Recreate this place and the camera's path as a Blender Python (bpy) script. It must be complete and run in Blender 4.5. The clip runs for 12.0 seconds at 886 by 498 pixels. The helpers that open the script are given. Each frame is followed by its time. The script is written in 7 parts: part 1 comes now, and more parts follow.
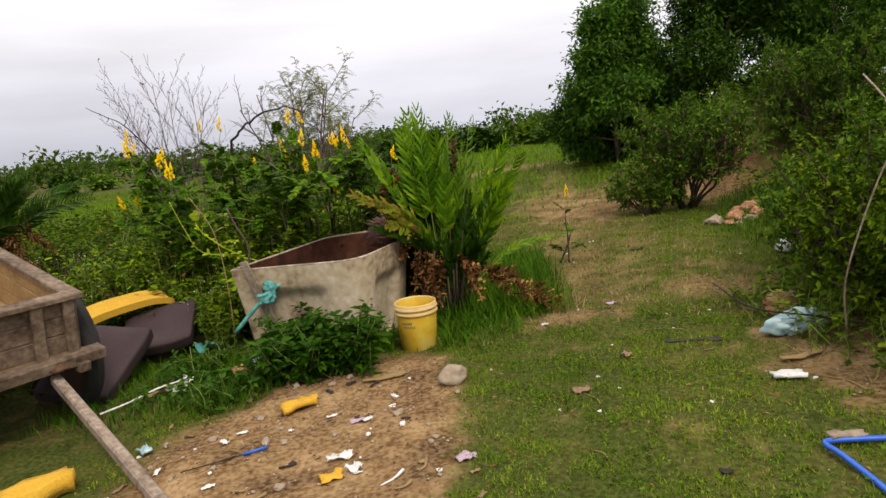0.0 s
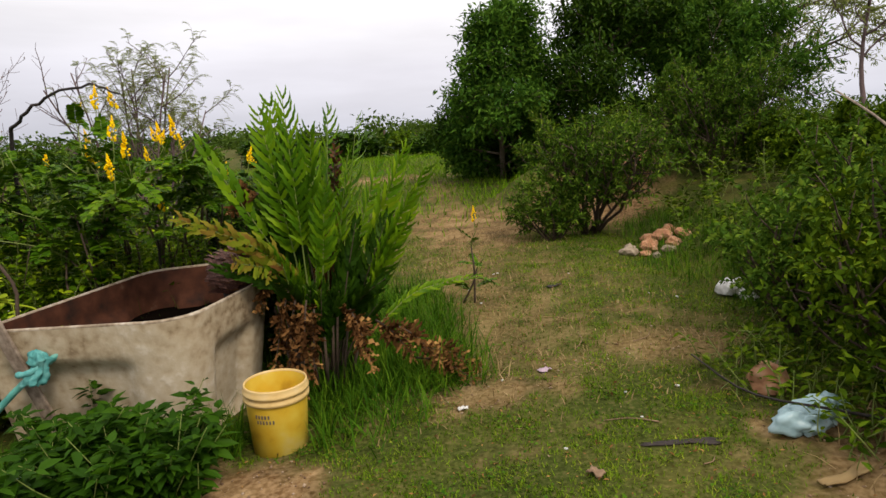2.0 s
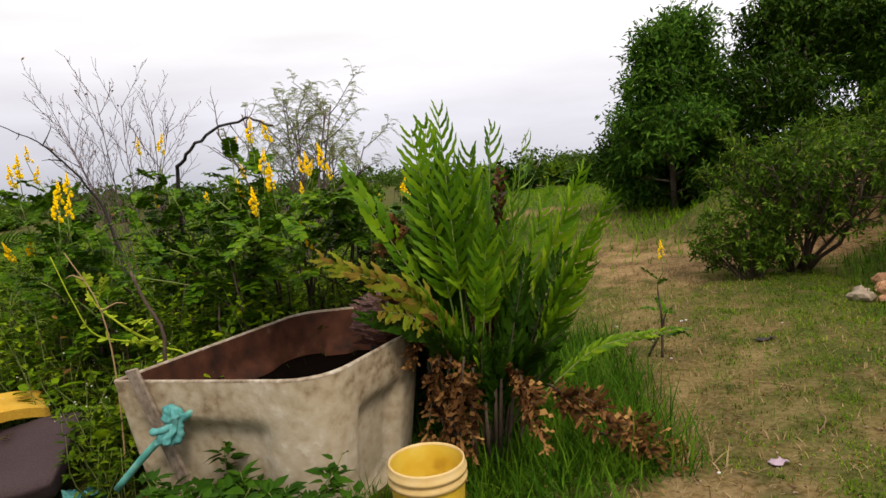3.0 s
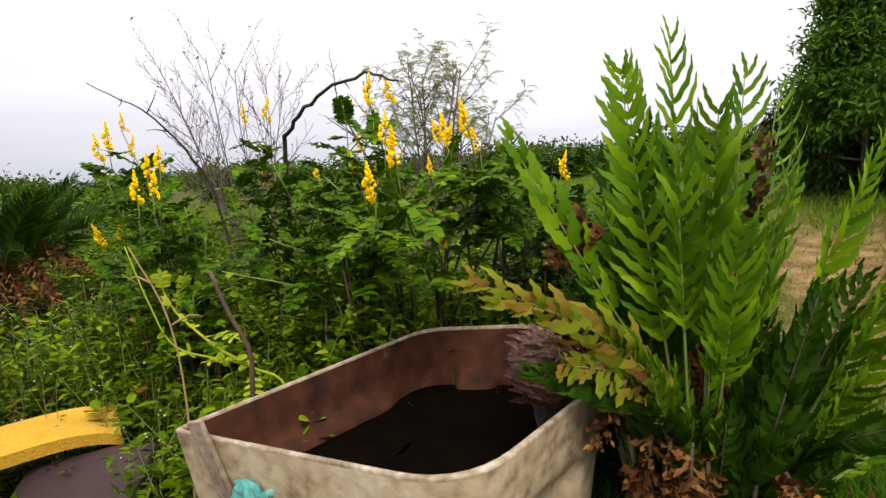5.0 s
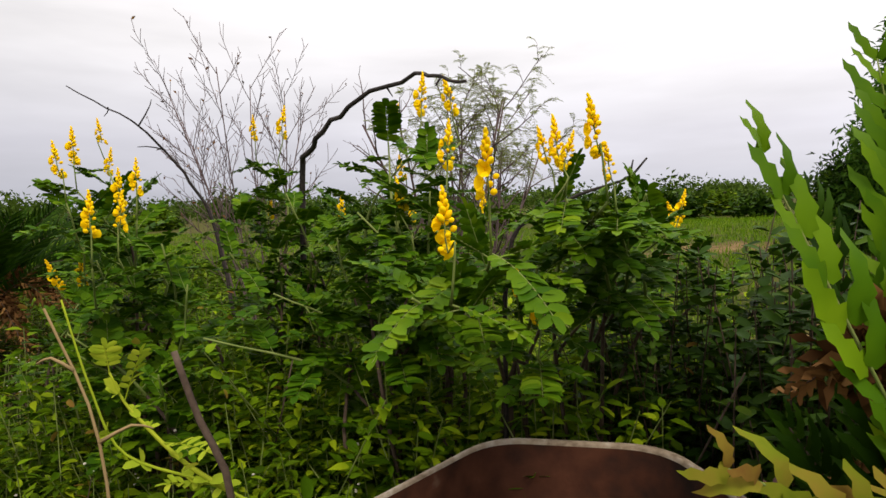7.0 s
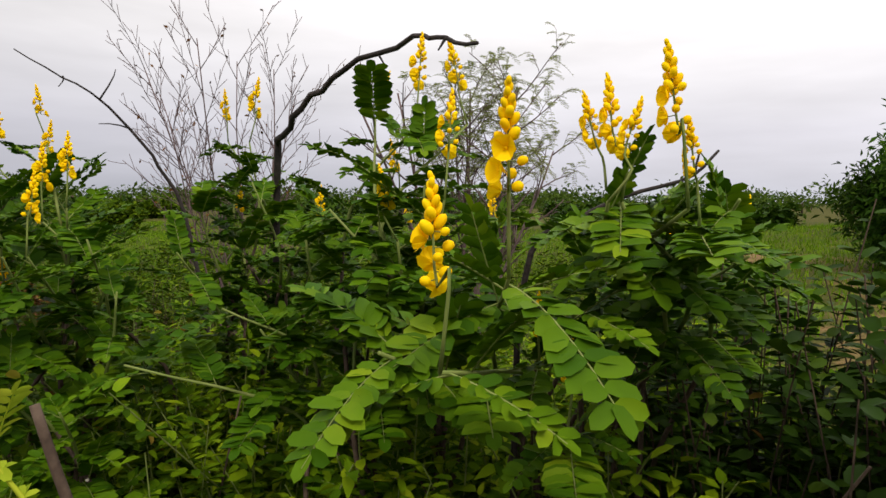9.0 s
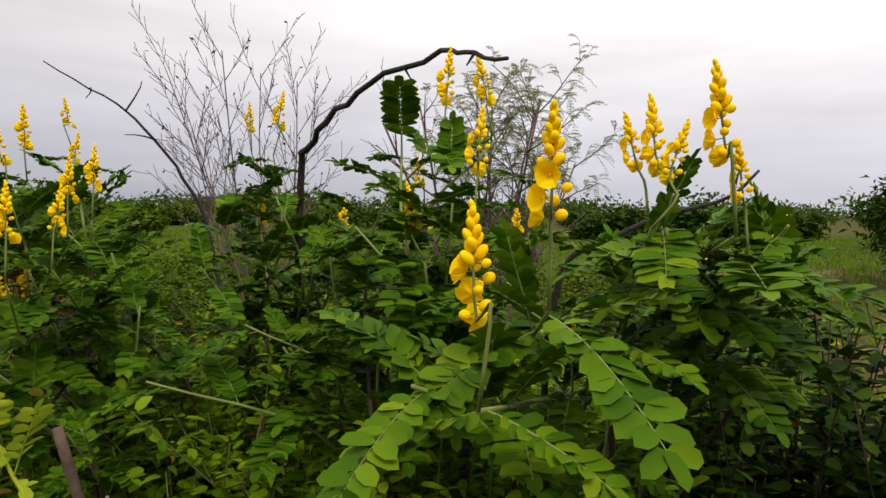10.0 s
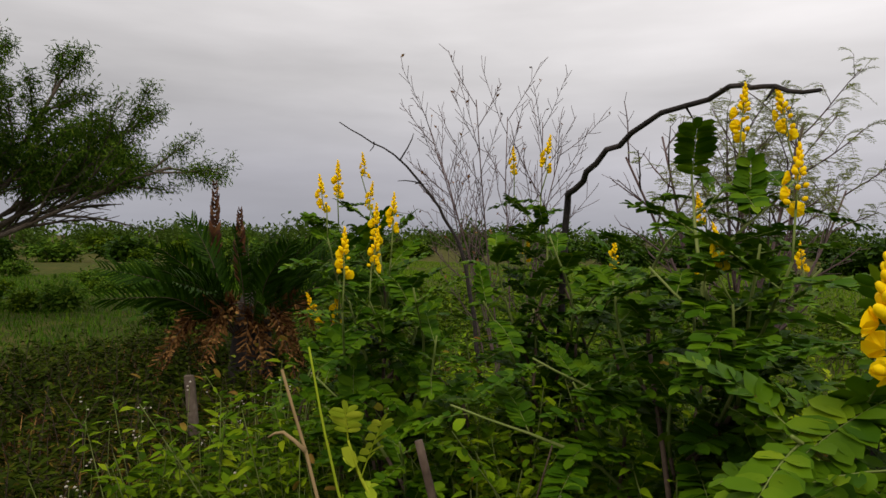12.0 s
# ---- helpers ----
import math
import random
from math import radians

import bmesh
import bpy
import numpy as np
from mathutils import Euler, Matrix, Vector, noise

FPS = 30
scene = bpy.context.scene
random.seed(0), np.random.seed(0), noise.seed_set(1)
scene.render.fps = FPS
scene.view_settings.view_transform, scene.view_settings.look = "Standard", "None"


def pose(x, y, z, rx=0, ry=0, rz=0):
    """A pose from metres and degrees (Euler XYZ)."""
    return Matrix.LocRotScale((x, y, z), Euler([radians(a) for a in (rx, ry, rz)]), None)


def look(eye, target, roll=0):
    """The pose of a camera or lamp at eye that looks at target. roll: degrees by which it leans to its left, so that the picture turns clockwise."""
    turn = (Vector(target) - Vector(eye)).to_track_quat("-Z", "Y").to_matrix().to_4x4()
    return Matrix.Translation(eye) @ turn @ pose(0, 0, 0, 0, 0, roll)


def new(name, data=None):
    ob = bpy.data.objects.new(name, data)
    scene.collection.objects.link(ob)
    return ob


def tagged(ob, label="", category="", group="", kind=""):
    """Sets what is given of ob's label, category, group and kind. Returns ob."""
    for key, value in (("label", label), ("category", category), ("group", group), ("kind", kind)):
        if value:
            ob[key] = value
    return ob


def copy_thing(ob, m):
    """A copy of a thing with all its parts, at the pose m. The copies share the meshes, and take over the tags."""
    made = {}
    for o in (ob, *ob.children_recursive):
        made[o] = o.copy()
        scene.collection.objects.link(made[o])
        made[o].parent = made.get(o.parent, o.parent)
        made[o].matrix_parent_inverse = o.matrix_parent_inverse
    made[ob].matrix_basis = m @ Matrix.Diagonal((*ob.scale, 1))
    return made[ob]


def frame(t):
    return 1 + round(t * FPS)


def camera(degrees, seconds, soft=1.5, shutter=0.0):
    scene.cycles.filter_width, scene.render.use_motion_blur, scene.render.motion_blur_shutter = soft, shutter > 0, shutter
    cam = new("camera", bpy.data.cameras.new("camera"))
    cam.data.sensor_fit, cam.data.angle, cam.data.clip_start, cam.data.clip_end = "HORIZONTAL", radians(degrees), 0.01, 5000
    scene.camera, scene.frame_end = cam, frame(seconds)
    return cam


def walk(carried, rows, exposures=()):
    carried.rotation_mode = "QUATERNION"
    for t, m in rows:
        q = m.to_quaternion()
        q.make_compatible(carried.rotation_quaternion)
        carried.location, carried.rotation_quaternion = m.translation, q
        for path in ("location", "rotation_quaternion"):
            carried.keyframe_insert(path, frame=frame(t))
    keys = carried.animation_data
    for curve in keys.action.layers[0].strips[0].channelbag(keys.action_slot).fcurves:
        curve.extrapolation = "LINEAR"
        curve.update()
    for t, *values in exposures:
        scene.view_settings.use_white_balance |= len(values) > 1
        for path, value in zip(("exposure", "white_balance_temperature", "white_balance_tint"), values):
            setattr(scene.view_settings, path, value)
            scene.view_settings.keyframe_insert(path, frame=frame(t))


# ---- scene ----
cam = camera(71.5, 12.0, 1.5)
PATH = [
    (0, (0.074, 0.069, 1.413), (0.038, 2.035, 1.044), -5.7),
    (0.5, (0.039, 0.382, 1.417), (0.161, 2.337, 1.015), -4.8),
    (1, (0.07, 0.713, 1.434), (0.351, 2.677, 1.179), -2.5),
    (1.5, (0.076, 1.055, 1.408), (0.541, 2.978, 1.118), -1.9),
    (2, (0.026, 1.397, 1.39), (0.413, 3.324, 1.017), -2.5),
    (2.5, (0.041, 1.727, 1.368), (0.112, 3.715, 1.155), -2.7),
    (3, (-0.004, 2.019, 1.341), (-0.098, 4.003, 1.103), -4.5),
    (3.5, (-0.105, 2.354, 1.341), (-0.292, 4.319, 1.02), -5.2),
    (5.3, (-0.362, 3.137, 1.336), (-0.864, 5.055, 1.077), -3.7),
    (5.5, (-0.394, 3.259, 1.354), (-0.912, 5.182, 1.173), -3.2),
    (6, (-0.475, 3.452, 1.346), (-1.025, 5.362, 1.125), -3.3),
    (6.5, (-0.618, 3.648, 1.332), (-1.063, 5.594, 1.219), -1.3),
    (6.7, (-0.669, 3.687, 1.329), (-1.154, 5.622, 1.189), -2.1),
    (8.3, (-0.796, 4.123, 1.304), (-1.287, 6.054, 1.132), 0.2),
    (8.5, (-0.803, 4.146, 1.308), (-1.28, 6.08, 1.127), 0.1),
    (9, (-0.824, 4.224, 1.325), (-1.336, 6.151, 1.167), 0.5),
    (9.5, (-0.849, 4.252, 1.335), (-1.363, 6.179, 1.189), 1.0),
    (10, (-0.857, 4.251, 1.346), (-1.424, 6.165, 1.217), 1.0),
    (10.5, (-0.908, 4.221, 1.358), (-1.659, 6.073, 1.274), 1.1),
    (11, (-0.98, 4.159, 1.364), (-1.98, 5.889, 1.289), 1.1),
    (11.5, (-1.014, 4.095, 1.377), (-2.174, 5.724, 1.335), 1.0),
    (12, (-1.004, 4.101, 1.365), (-2.188, 5.713, 1.332), 0.6),
]
EXPOSURES = [(0, 0.2, 6800, 13), (1.5, 0.15, 6800, 13), (3.5, 0.21, 6800, 13), (5.5, 0.52, 6800, 13), (6.0, 0.12, 6800, 13), (6.5, 0.1, 6800, 13), (8.5, 0.0, 6800, 13), (9.5, 0.0, 6800, 13), (10.5, -0.15, 6800, 13), (11.0, -0.15, 6800, 13), (11.5, -0.40, 6800, 13), (12, -0.52, 6800, 13)]
walk(cam, [(t, look(eye, target, roll)) for t, eye, target, roll in PATH], EXPOSURES)

# ---- sky and sun: a bright overcast afternoon ----
world = bpy.data.worlds.new("overcast_sky")
scene.world = world
world.use_nodes = True
wn, wl = world.node_tree.nodes, world.node_tree.links
wn.clear()
w_out = wn.new("ShaderNodeOutputWorld")
w_bg = wn.new("ShaderNodeBackground")
w_sky = wn.new("ShaderNodeTexSky")
w_sky.sky_type, w_sky.sun_disc = "NISHITA", False
w_sky.sun_elevation, w_sky.sun_rotation = radians(48), radians(20)
w_sky.air_density, w_sky.dust_density = 1.5, 3.0
w_gain = wn.new("ShaderNodeVectorMath")
w_gain.operation = "SCALE"
w_gain.inputs["Scale"].default_value = 0.1
w_tc = wn.new("ShaderNodeTexCoord")
w_sep = wn.new("ShaderNodeSeparateXYZ")
w_ramp = wn.new("ShaderNodeValToRGB")
w_ramp.color_ramp.elements[0].position = 0.0
w_ramp.color_ramp.elements[0].color = (0.56, 0.60, 0.70, 1)
w_ramp.color_ramp.elements[1].position = 1.0
w_ramp.color_ramp.elements[1].color = (1.55, 1.55, 1.58, 1)
for at_, col_ in ((0.10, (0.62, 0.64, 0.73)), (0.24, (0.97, 0.98, 1.02)), (0.42, (1.24, 1.24, 1.26))):
    e_ = w_ramp.color_ramp.elements.new(at_)
    e_.color = (*col_, 1)
w_map = wn.new("ShaderNodeMapping")
w_map.inputs["Scale"].default_value = (1.1, 1.1, 6.0)
w_noise = wn.new("ShaderNodeTexNoise")
w_noise.inputs["Scale"].default_value, w_noise.inputs["Detail"].default_value = 1.6, 5
w_cr = wn.new("ShaderNodeMapRange")
w_cr.inputs["From Min"].default_value, w_cr.inputs["From Max"].default_value = 0.3, 0.7
w_cr.inputs["To Min"].default_value, w_cr.inputs["To Max"].default_value = 0.80, 1.14
w_mul = wn.new("ShaderNodeVectorMath")
w_mul.operation = "SCALE"
w_mix = wn.new("ShaderNodeMix")
w_mix.data_type = "RGBA"
w_mix.inputs["Factor"].default_value = 0.93
wl.new(w_tc.outputs["Generated"], w_sep.inputs[0])
wl.new(w_sep.outputs["Z"], w_ramp.inputs[0])
wl.new(w_tc.outputs["Generated"], w_map.inputs["Vector"])
wl.new(w_map.outputs[0], w_noise.inputs["Vector"])
wl.new(w_noise.outputs[0], w_cr.inputs["Value"])
wl.new(w_ramp.outputs[0], w_mul.inputs[0])
w_side = wn.new("ShaderNodeVectorMath")
w_side.operation = "DOT_PRODUCT"
w_side.inputs[1].default_value = (0.16, 0.10, 0.0)
w_lift = wn.new("ShaderNodeMath")
w_lift.inputs[1].default_value = 1.02
w_both = wn.new("ShaderNodeMath")
w_both.operation = "MULTIPLY"
wl.new(w_tc.outputs["Generated"], w_side.inputs[0])
wl.new(w_side.outputs["Value"], w_lift.inputs[0])
wl.new(w_lift.outputs[0], w_both.inputs[0])
wl.new(w_cr.outputs[0], w_both.inputs[1])
wl.new(w_both.outputs[0], w_mul.inputs["Scale"])
wl.new(w_sky.outputs[0], w_gain.inputs[0])
wl.new(w_gain.outputs[0], w_mix.inputs["A"])
wl.new(w_mul.outputs[0], w_mix.inputs["B"])
wl.new(w_mix.outputs["Result"], w_bg.inputs["Color"])
w_bg.inputs["Strength"].default_value = 1.0
wl.new(w_bg.outputs[0], w_out.inputs[0])

sun = new("sun", bpy.data.lights.new("sun", "SUN"))
sun.data.energy, sun.data.angle, sun.data.color = 1.9, radians(16), (1.0, 0.93, 0.80)
sun.matrix_world = look((4, -6, 12), (0, 3, 0))


# ---- materials ----
def mat(name, cols, rough=0.75, metal=0.0, bump=0.25, size=18.0, patch=1.5, sheer=0.0, island=0.0, spec=0.3, spread=0.55):
    """A surface whose colour runs through cols by grain, patches and, if asked, piece by piece."""
    m = bpy.data.materials.new(name)
    m.use_nodes = True
    n, l = m.node_tree.nodes, m.node_tree.links
    bsdf = n["Principled BSDF"]
    tc = n.new("ShaderNodeTexCoord")
    fine, wide = n.new("ShaderNodeTexNoise"), n.new("ShaderNodeTexNoise")
    fine.inputs["Scale"].default_value, fine.inputs["Detail"].default_value = size, 5
    wide.inputs["Scale"].default_value, wide.inputs["Detail"].default_value = patch, 3
    for k in (fine, wide):
        l.new(tc.outputs["Object"], k.inputs["Vector"])
    mix = n.new("ShaderNodeMath")
    mix.operation = "MULTIPLY_ADD"
    mix.inputs[1].default_value = 0.5
    l.new(fine.outputs[0], mix.inputs[0])
    half = n.new("ShaderNodeMath")
    half.operation = "MULTIPLY"
    half.inputs[1].default_value = 0.5
    l.new(wide.outputs[0], half.inputs[0])
    l.new(half.outputs[0], mix.inputs[2])
    value = mix.outputs[0]
    rng_ = n.new("ShaderNodeMapRange")
    rng_.inputs["From Min"].default_value, rng_.inputs["From Max"].default_value = 0.5 - spread / 2.6, 0.5 + spread / 2.6
    l.new(value, rng_.inputs["Value"])
    value = rng_.outputs[0]
    if island:
        geo = n.new("ShaderNodeNewGeometry")
        ave = n.new("ShaderNodeMath")
        ave.operation = "MULTIPLY_ADD"
        ave.inputs[1].default_value = island
        low = n.new("ShaderNodeMath")
        low.operation = "MULTIPLY"
        low.inputs[1].default_value = 1 - island
        l.new(value, low.inputs[0])
        l.new(geo.outputs["Random Per Island"], ave.inputs[0])
        l.new(low.outputs[0], ave.inputs[2])
        value = ave.outputs[0]
    ramp = n.new("ShaderNodeValToRGB")
    els = ramp.color_ramp.elements
    while len(els) < len(cols):
        els.new(0.5)
    for k, c in enumerate(cols):
        els[k].position = k / max(1, len(cols) - 1)
        els[k].color = (*c, 1)
    l.new(value, ramp.inputs[0])
    l.new(ramp.outputs[0], bsdf.inputs["Base Color"])
    bsdf.inputs["Roughness"].default_value = rough
    bsdf.inputs["Metallic"].default_value = metal
    bsdf.inputs["Specular IOR Level"].default_value = spec
    if bump:
        b = n.new("ShaderNodeBump")
        b.inputs["Strength"].default_value, b.inputs["Distance"].default_value = bump, 0.01
        l.new(fine.outputs[0], b.inputs["Height"])
        l.new(b.outputs[0], bsdf.inputs["Normal"])
    if sheer:
        t, s = n.new("ShaderNodeBsdfTranslucent"), n.new("ShaderNodeMixShader")
        l.new(ramp.outputs[0], t.inputs["Color"])
        s.inputs[0].default_value = sheer
        l.new(bsdf.outputs[0], s.inputs[1])
        l.new(t.outputs[0], s.inputs[2])
        l.new(s.outputs[0], n["Material Output"].inputs["Surface"])
    return m


def leafy(name, cols, sheer=0.3, rough=0.65, spec=0.03, island=0.65, size=9, spread=0.55):
    cols = [(r * 1.06, g_ * 0.94, b * 0.35) for r, g_, b in cols]
    return mat(name, cols, rough=rough, bump=0.0, size=size, patch=1.2, sheer=sheer, island=island, spec=spec, spread=spread)


M_SENNA = leafy("senna_leaf", [(0.008, 0.030, 0.003), (0.032, 0.100, 0.007), (0.085, 0.19, 0.014), (0.21, 0.32, 0.03)], sheer=0.15, island=0.45, size=6, rough=0.55, spec=0.06, spread=0.45)
M_LUSH = leafy("lush_weed_leaf", [(0.008, 0.028, 0.003), (0.046, 0.115, 0.008), (0.125, 0.24, 0.016), (0.29, 0.39, 0.035)], sheer=0.15, spread=0.45)
M_ROUGH = leafy("rough_weed_leaf", [(0.006, 0.012, 0.003), (0.018, 0.036, 0.006), (0.038, 0.068, 0.010), (0.075, 0.10, 0.02)], sheer=0.15)
M_OLIVE = leafy("olive_brown_leaf", [(0.014, 0.016, 0.005), (0.05, 0.05, 0.014), (0.11, 0.09, 0.035), (0.20, 0.15, 0.08)], sheer=0.15)
M_PALE = leafy("pale_leaf", [(0.20, 0.33, 0.05), (0.32, 0.46, 0.08), (0.44, 0.54, 0.12)])
M_WEED = leafy("weed_leaf", [(0.009, 0.024, 0.004), (0.036, 0.082, 0.009), (0.078, 0.148, 0.015), (0.18, 0.25, 0.035)], sheer=0.1)
M_DARK = leafy("dark_leaf", [(0.007, 0.022, 0.005), (0.018, 0.052, 0.010), (0.034, 0.085, 0.015), (0.07, 0.13, 0.02)], rough=0.5, spec=0.05, sheer=0.1)
M_NETTLE = leafy("nettle_leaf", [(0.012, 0.045, 0.007), (0.026, 0.085, 0.012), (0.055, 0.15, 0.018)], rough=0.5, spec=0.06)
M_FERN = leafy("fern_leaf", [(0.020, 0.070, 0.007), (0.060, 0.165, 0.012), (0.15, 0.30, 0.02), (0.34, 0.48, 0.05)], rough=0.45, spec=0.12, island=0.45, size=7, sheer=0.25)
# Dark fronds' own green, also painting inner shade into the big fern clump.
M_FERN_D = leafy("dark_and_shaded_fern_leaf", [(0.008, 0.026, 0.005), (0.018, 0.056, 0.008), (0.045, 0.11, 0.016)], rough=0.5, spec=0.05, sheer=0.12)
M_YELLOWING = leafy("yellowing_leaf", [(0.055, 0.125, 0.02), (0.16, 0.22, 0.04), (0.22, 0.18, 0.07), (0.15, 0.08, 0.06), (0.05, 0.024, 0.02)], island=0.55, size=20, spread=0.4)
M_DEAD = leafy("dead_leaf", [(0.018, 0.009, 0.008), (0.085, 0.042, 0.040), (0.22, 0.12, 0.11), (0.45, 0.29, 0.26)], sheer=0.15, rough=0.75, size=24)
M_STRAW = leafy("straw", [(0.16, 0.12, 0.14), (0.28, 0.22, 0.28), (0.38, 0.32, 0.44)], sheer=0.15, rough=0.8)
M_LAWN = leafy("lawn_blade", [(0.020, 0.050, 0.008), (0.066, 0.142, 0.018), (0.13, 0.23, 0.034), (0.31, 0.35, 0.13)], sheer=0.2, rough=0.7, size=42, island=0.42, spread=0.3)
M_GRASS = leafy("long_grass", [(0.010, 0.044, 0.007), (0.030, 0.100, 0.013), (0.068, 0.17, 0.022), (0.14, 0.235, 0.04)], sheer=0.2, spec=0.04)
M_FIELD = leafy("field_grass", [(0.035, 0.105, 0.010), (0.075, 0.185, 0.016), (0.125, 0.255, 0.025), (0.22, 0.28, 0.06)], sheer=0.2, rough=0.7)
M_TREE = leafy("tree_leaf", [(0.014, 0.048, 0.018), (0.038, 0.112, 0.035), (0.078, 0.19, 0.05), (0.14, 0.27, 0.08)], rough=0.5)
M_FEATHER = leafy("feather_leaf", [(0.12, 0.17, 0.12), (0.20, 0.27, 0.20), (0.30, 0.37, 0.30)], sheer=0.45)
M_SHRUB = leafy("shrub_leaf", [(0.015, 0.046, 0.014), (0.044, 0.110, 0.028), (0.092, 0.19, 0.045), (0.21, 0.30, 0.08)], sheer=0.2)
M_FARLEAF = leafy("far_leaf", [(0.025, 0.055, 0.022), (0.05, 0.10, 0.035), (0.08, 0.14, 0.05)])
M_PETAL = leafy("yellow_petal", [(0.90, 0.66, 0.02), (0.98, 0.78, 0.025), (1.0, 0.85, 0.03)], sheer=0.25, rough=0.5)
M_BUD = leafy("flower_bud", [(0.86, 0.56, 0.02), (0.96, 0.70, 0.02), (1.0, 0.82, 0.03)], sheer=0.1, rough=0.5)
M_WHITEFL = leafy("white_flower", [(0.42, 0.42, 0.90), (0.62, 0.66, 1.55)], sheer=0.2)
M_STEM = mat("green_stem", [(0.10, 0.16, 0.03), (0.17, 0.22, 0.05), (0.22, 0.24, 0.08)], bump=0.1)
M_TWIG = mat("brown_twig", [(0.035, 0.024, 0.016), (0.075, 0.05, 0.035), (0.12, 0.085, 0.06)], size=60, patch=6, rough=0.85)
M_DEADTWIG = mat("bare_twig", [(0.075, 0.046, 0.046), (0.12, 0.080, 0.078), (0.17, 0.12, 0.115)], size=60, patch=6, rough=0.85)
M_BLACKWOOD = mat("burnt_branch", [(0.012, 0.010, 0.010), (0.03, 0.024, 0.022), (0.06, 0.045, 0.04)], size=70, patch=8, rough=0.9, bump=0.6)
M_BARK = mat("tree_bark", [(0.05, 0.035, 0.025), (0.10, 0.075, 0.055), (0.17, 0.14, 0.11)], size=30, patch=4, rough=0.9, bump=0.6)
M_GREYWOOD = mat("weathered_wood", [(0.075, 0.052, 0.040), (0.17, 0.125, 0.092), (0.27, 0.21, 0.16), (0.36, 0.30, 0.24)], size=34, patch=4, rough=0.85, bump=0.5, spread=0.45)
M_CARTWOOD = mat("cart_plank", [(0.045, 0.028, 0.019), (0.105, 0.070, 0.046), (0.165, 0.118, 0.080), (0.24, 0.185, 0.135)], size=30, patch=5, rough=0.85, bump=0.5, spread=0.45)
M_CARTIN = mat("cart_inner_wood", [(0.16, 0.088, 0.032), (0.27, 0.165, 0.066), (0.36, 0.24, 0.115)], size=35, patch=3, rough=0.85, bump=0.4)
M_RUBBER = mat("old_tyre", [(0.012, 0.012, 0.012), (0.03, 0.028, 0.026)], size=40, rough=0.9)
M_IRON = mat("rusty_iron", [(0.04, 0.025, 0.02), (0.10, 0.05, 0.03), (0.14, 0.08, 0.05)], size=60, rough=0.85, metal=0.3)
M_FOAM = mat("yellow_foam", [(0.42, 0.22, 0.02), (0.56, 0.32, 0.03), (0.62, 0.40, 0.06)], size=90, patch=4, rough=0.95, bump=0.6)
M_CUSHION = mat("brown_cushion_cover", [(0.026, 0.015, 0.016), (0.042, 0.025, 0.027), (0.062, 0.040, 0.040)], size=120, patch=3, rough=0.8, bump=0.3)
M_TANK = mat("fibre_cement", [(0.13, 0.08, 0.04), (0.33, 0.25, 0.155), (0.44, 0.355, 0.24), (0.49, 0.41, 0.295), (0.60, 0.53, 0.42)], size=19, patch=2.2, rough=0.9, bump=0.5, spread=0.46)
M_TANKRIM = mat("worn_cement_lip", [(0.10, 0.065, 0.04), (0.30, 0.235, 0.165), (0.50, 0.44, 0.36)], size=38, patch=7, rough=0.9, bump=0.4, spread=0.5)
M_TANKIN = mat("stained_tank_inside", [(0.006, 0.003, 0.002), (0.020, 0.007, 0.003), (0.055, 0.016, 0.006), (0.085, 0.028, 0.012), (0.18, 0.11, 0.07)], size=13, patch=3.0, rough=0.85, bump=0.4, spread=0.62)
M_SLUDGE = mat("black_water", [(0.002, 0.0016, 0.0012), (0.006, 0.004, 0.0028)], size=10, rough=0.9, bump=0.2, spec=0.0)
M_BUCKET = mat("faded_yellow_plastic", [(0.36, 0.19, 0.015), (0.60, 0.38, 0.03), (0.64, 0.46, 0.06), (0.64, 0.50, 0.17)], size=10, patch=6, rough=0.45, bump=0.1, spec=0.4, spread=0.5)
M_BUCKETRIM = mat("dusty_bucket_rim", [(0.48, 0.30, 0.09), (0.60, 0.42, 0.17), (0.62, 0.48, 0.26)], size=20, patch=6, rough=0.6, bump=0.1)
M_INK = mat("faded_ink", [(0.10, 0.08, 0.06), (0.17, 0.13, 0.09)], size=60, rough=0.7, bump=0)
M_TEAL = mat("teal_cloth", [(0.03, 0.17, 0.165), (0.08, 0.30, 0.285), (0.19, 0.45, 0.42)], size=40, patch=10, rough=0.8, bump=0.3)
M_TEALPIPE = mat("teal_pipe", [(0.05, 0.22, 0.19), (0.09, 0.34, 0.29), (0.20, 0.40, 0.33)], size=30, patch=9, rough=0.6, bump=0.1)
M_BAG = mat("blue_grey_plastic_bag", [(0.20, 0.33, 0.36), (0.32, 0.46, 0.49), (0.48, 0.60, 0.62)], size=14, patch=5, rough=0.35, bump=0.5, spec=0.5)
M_BLUE = mat("blue_hose", [(0.01, 0.07, 0.38), (0.02, 0.12, 0.55)], size=30, rough=0.4, bump=0.05, spec=0.5)
M_WHITE = mat("dirty_white", [(0.42, 0.40, 0.36), (0.62, 0.61, 0.58), (0.75, 0.74, 0.72)], size=40, patch=8, rough=0.7)
M_STONE = mat("pale_stone", [(0.17, 0.125, 0.085), (0.28, 0.22, 0.155), (0.40, 0.33, 0.25)], size=25, patch=5, rough=0.95, bump=0.7)
M_BRICK = mat("broken_brick", [(0.24, 0.10, 0.05), (0.42, 0.21, 0.11), (0.55, 0.36, 0.24)], size=25, patch=6, rough=0.95, bump=0.8)
M_PINK = mat("pinkish_plastic", [(0.33, 0.23, 0.29), (0.45, 0.34, 0.40)], size=25, rough=0.6)
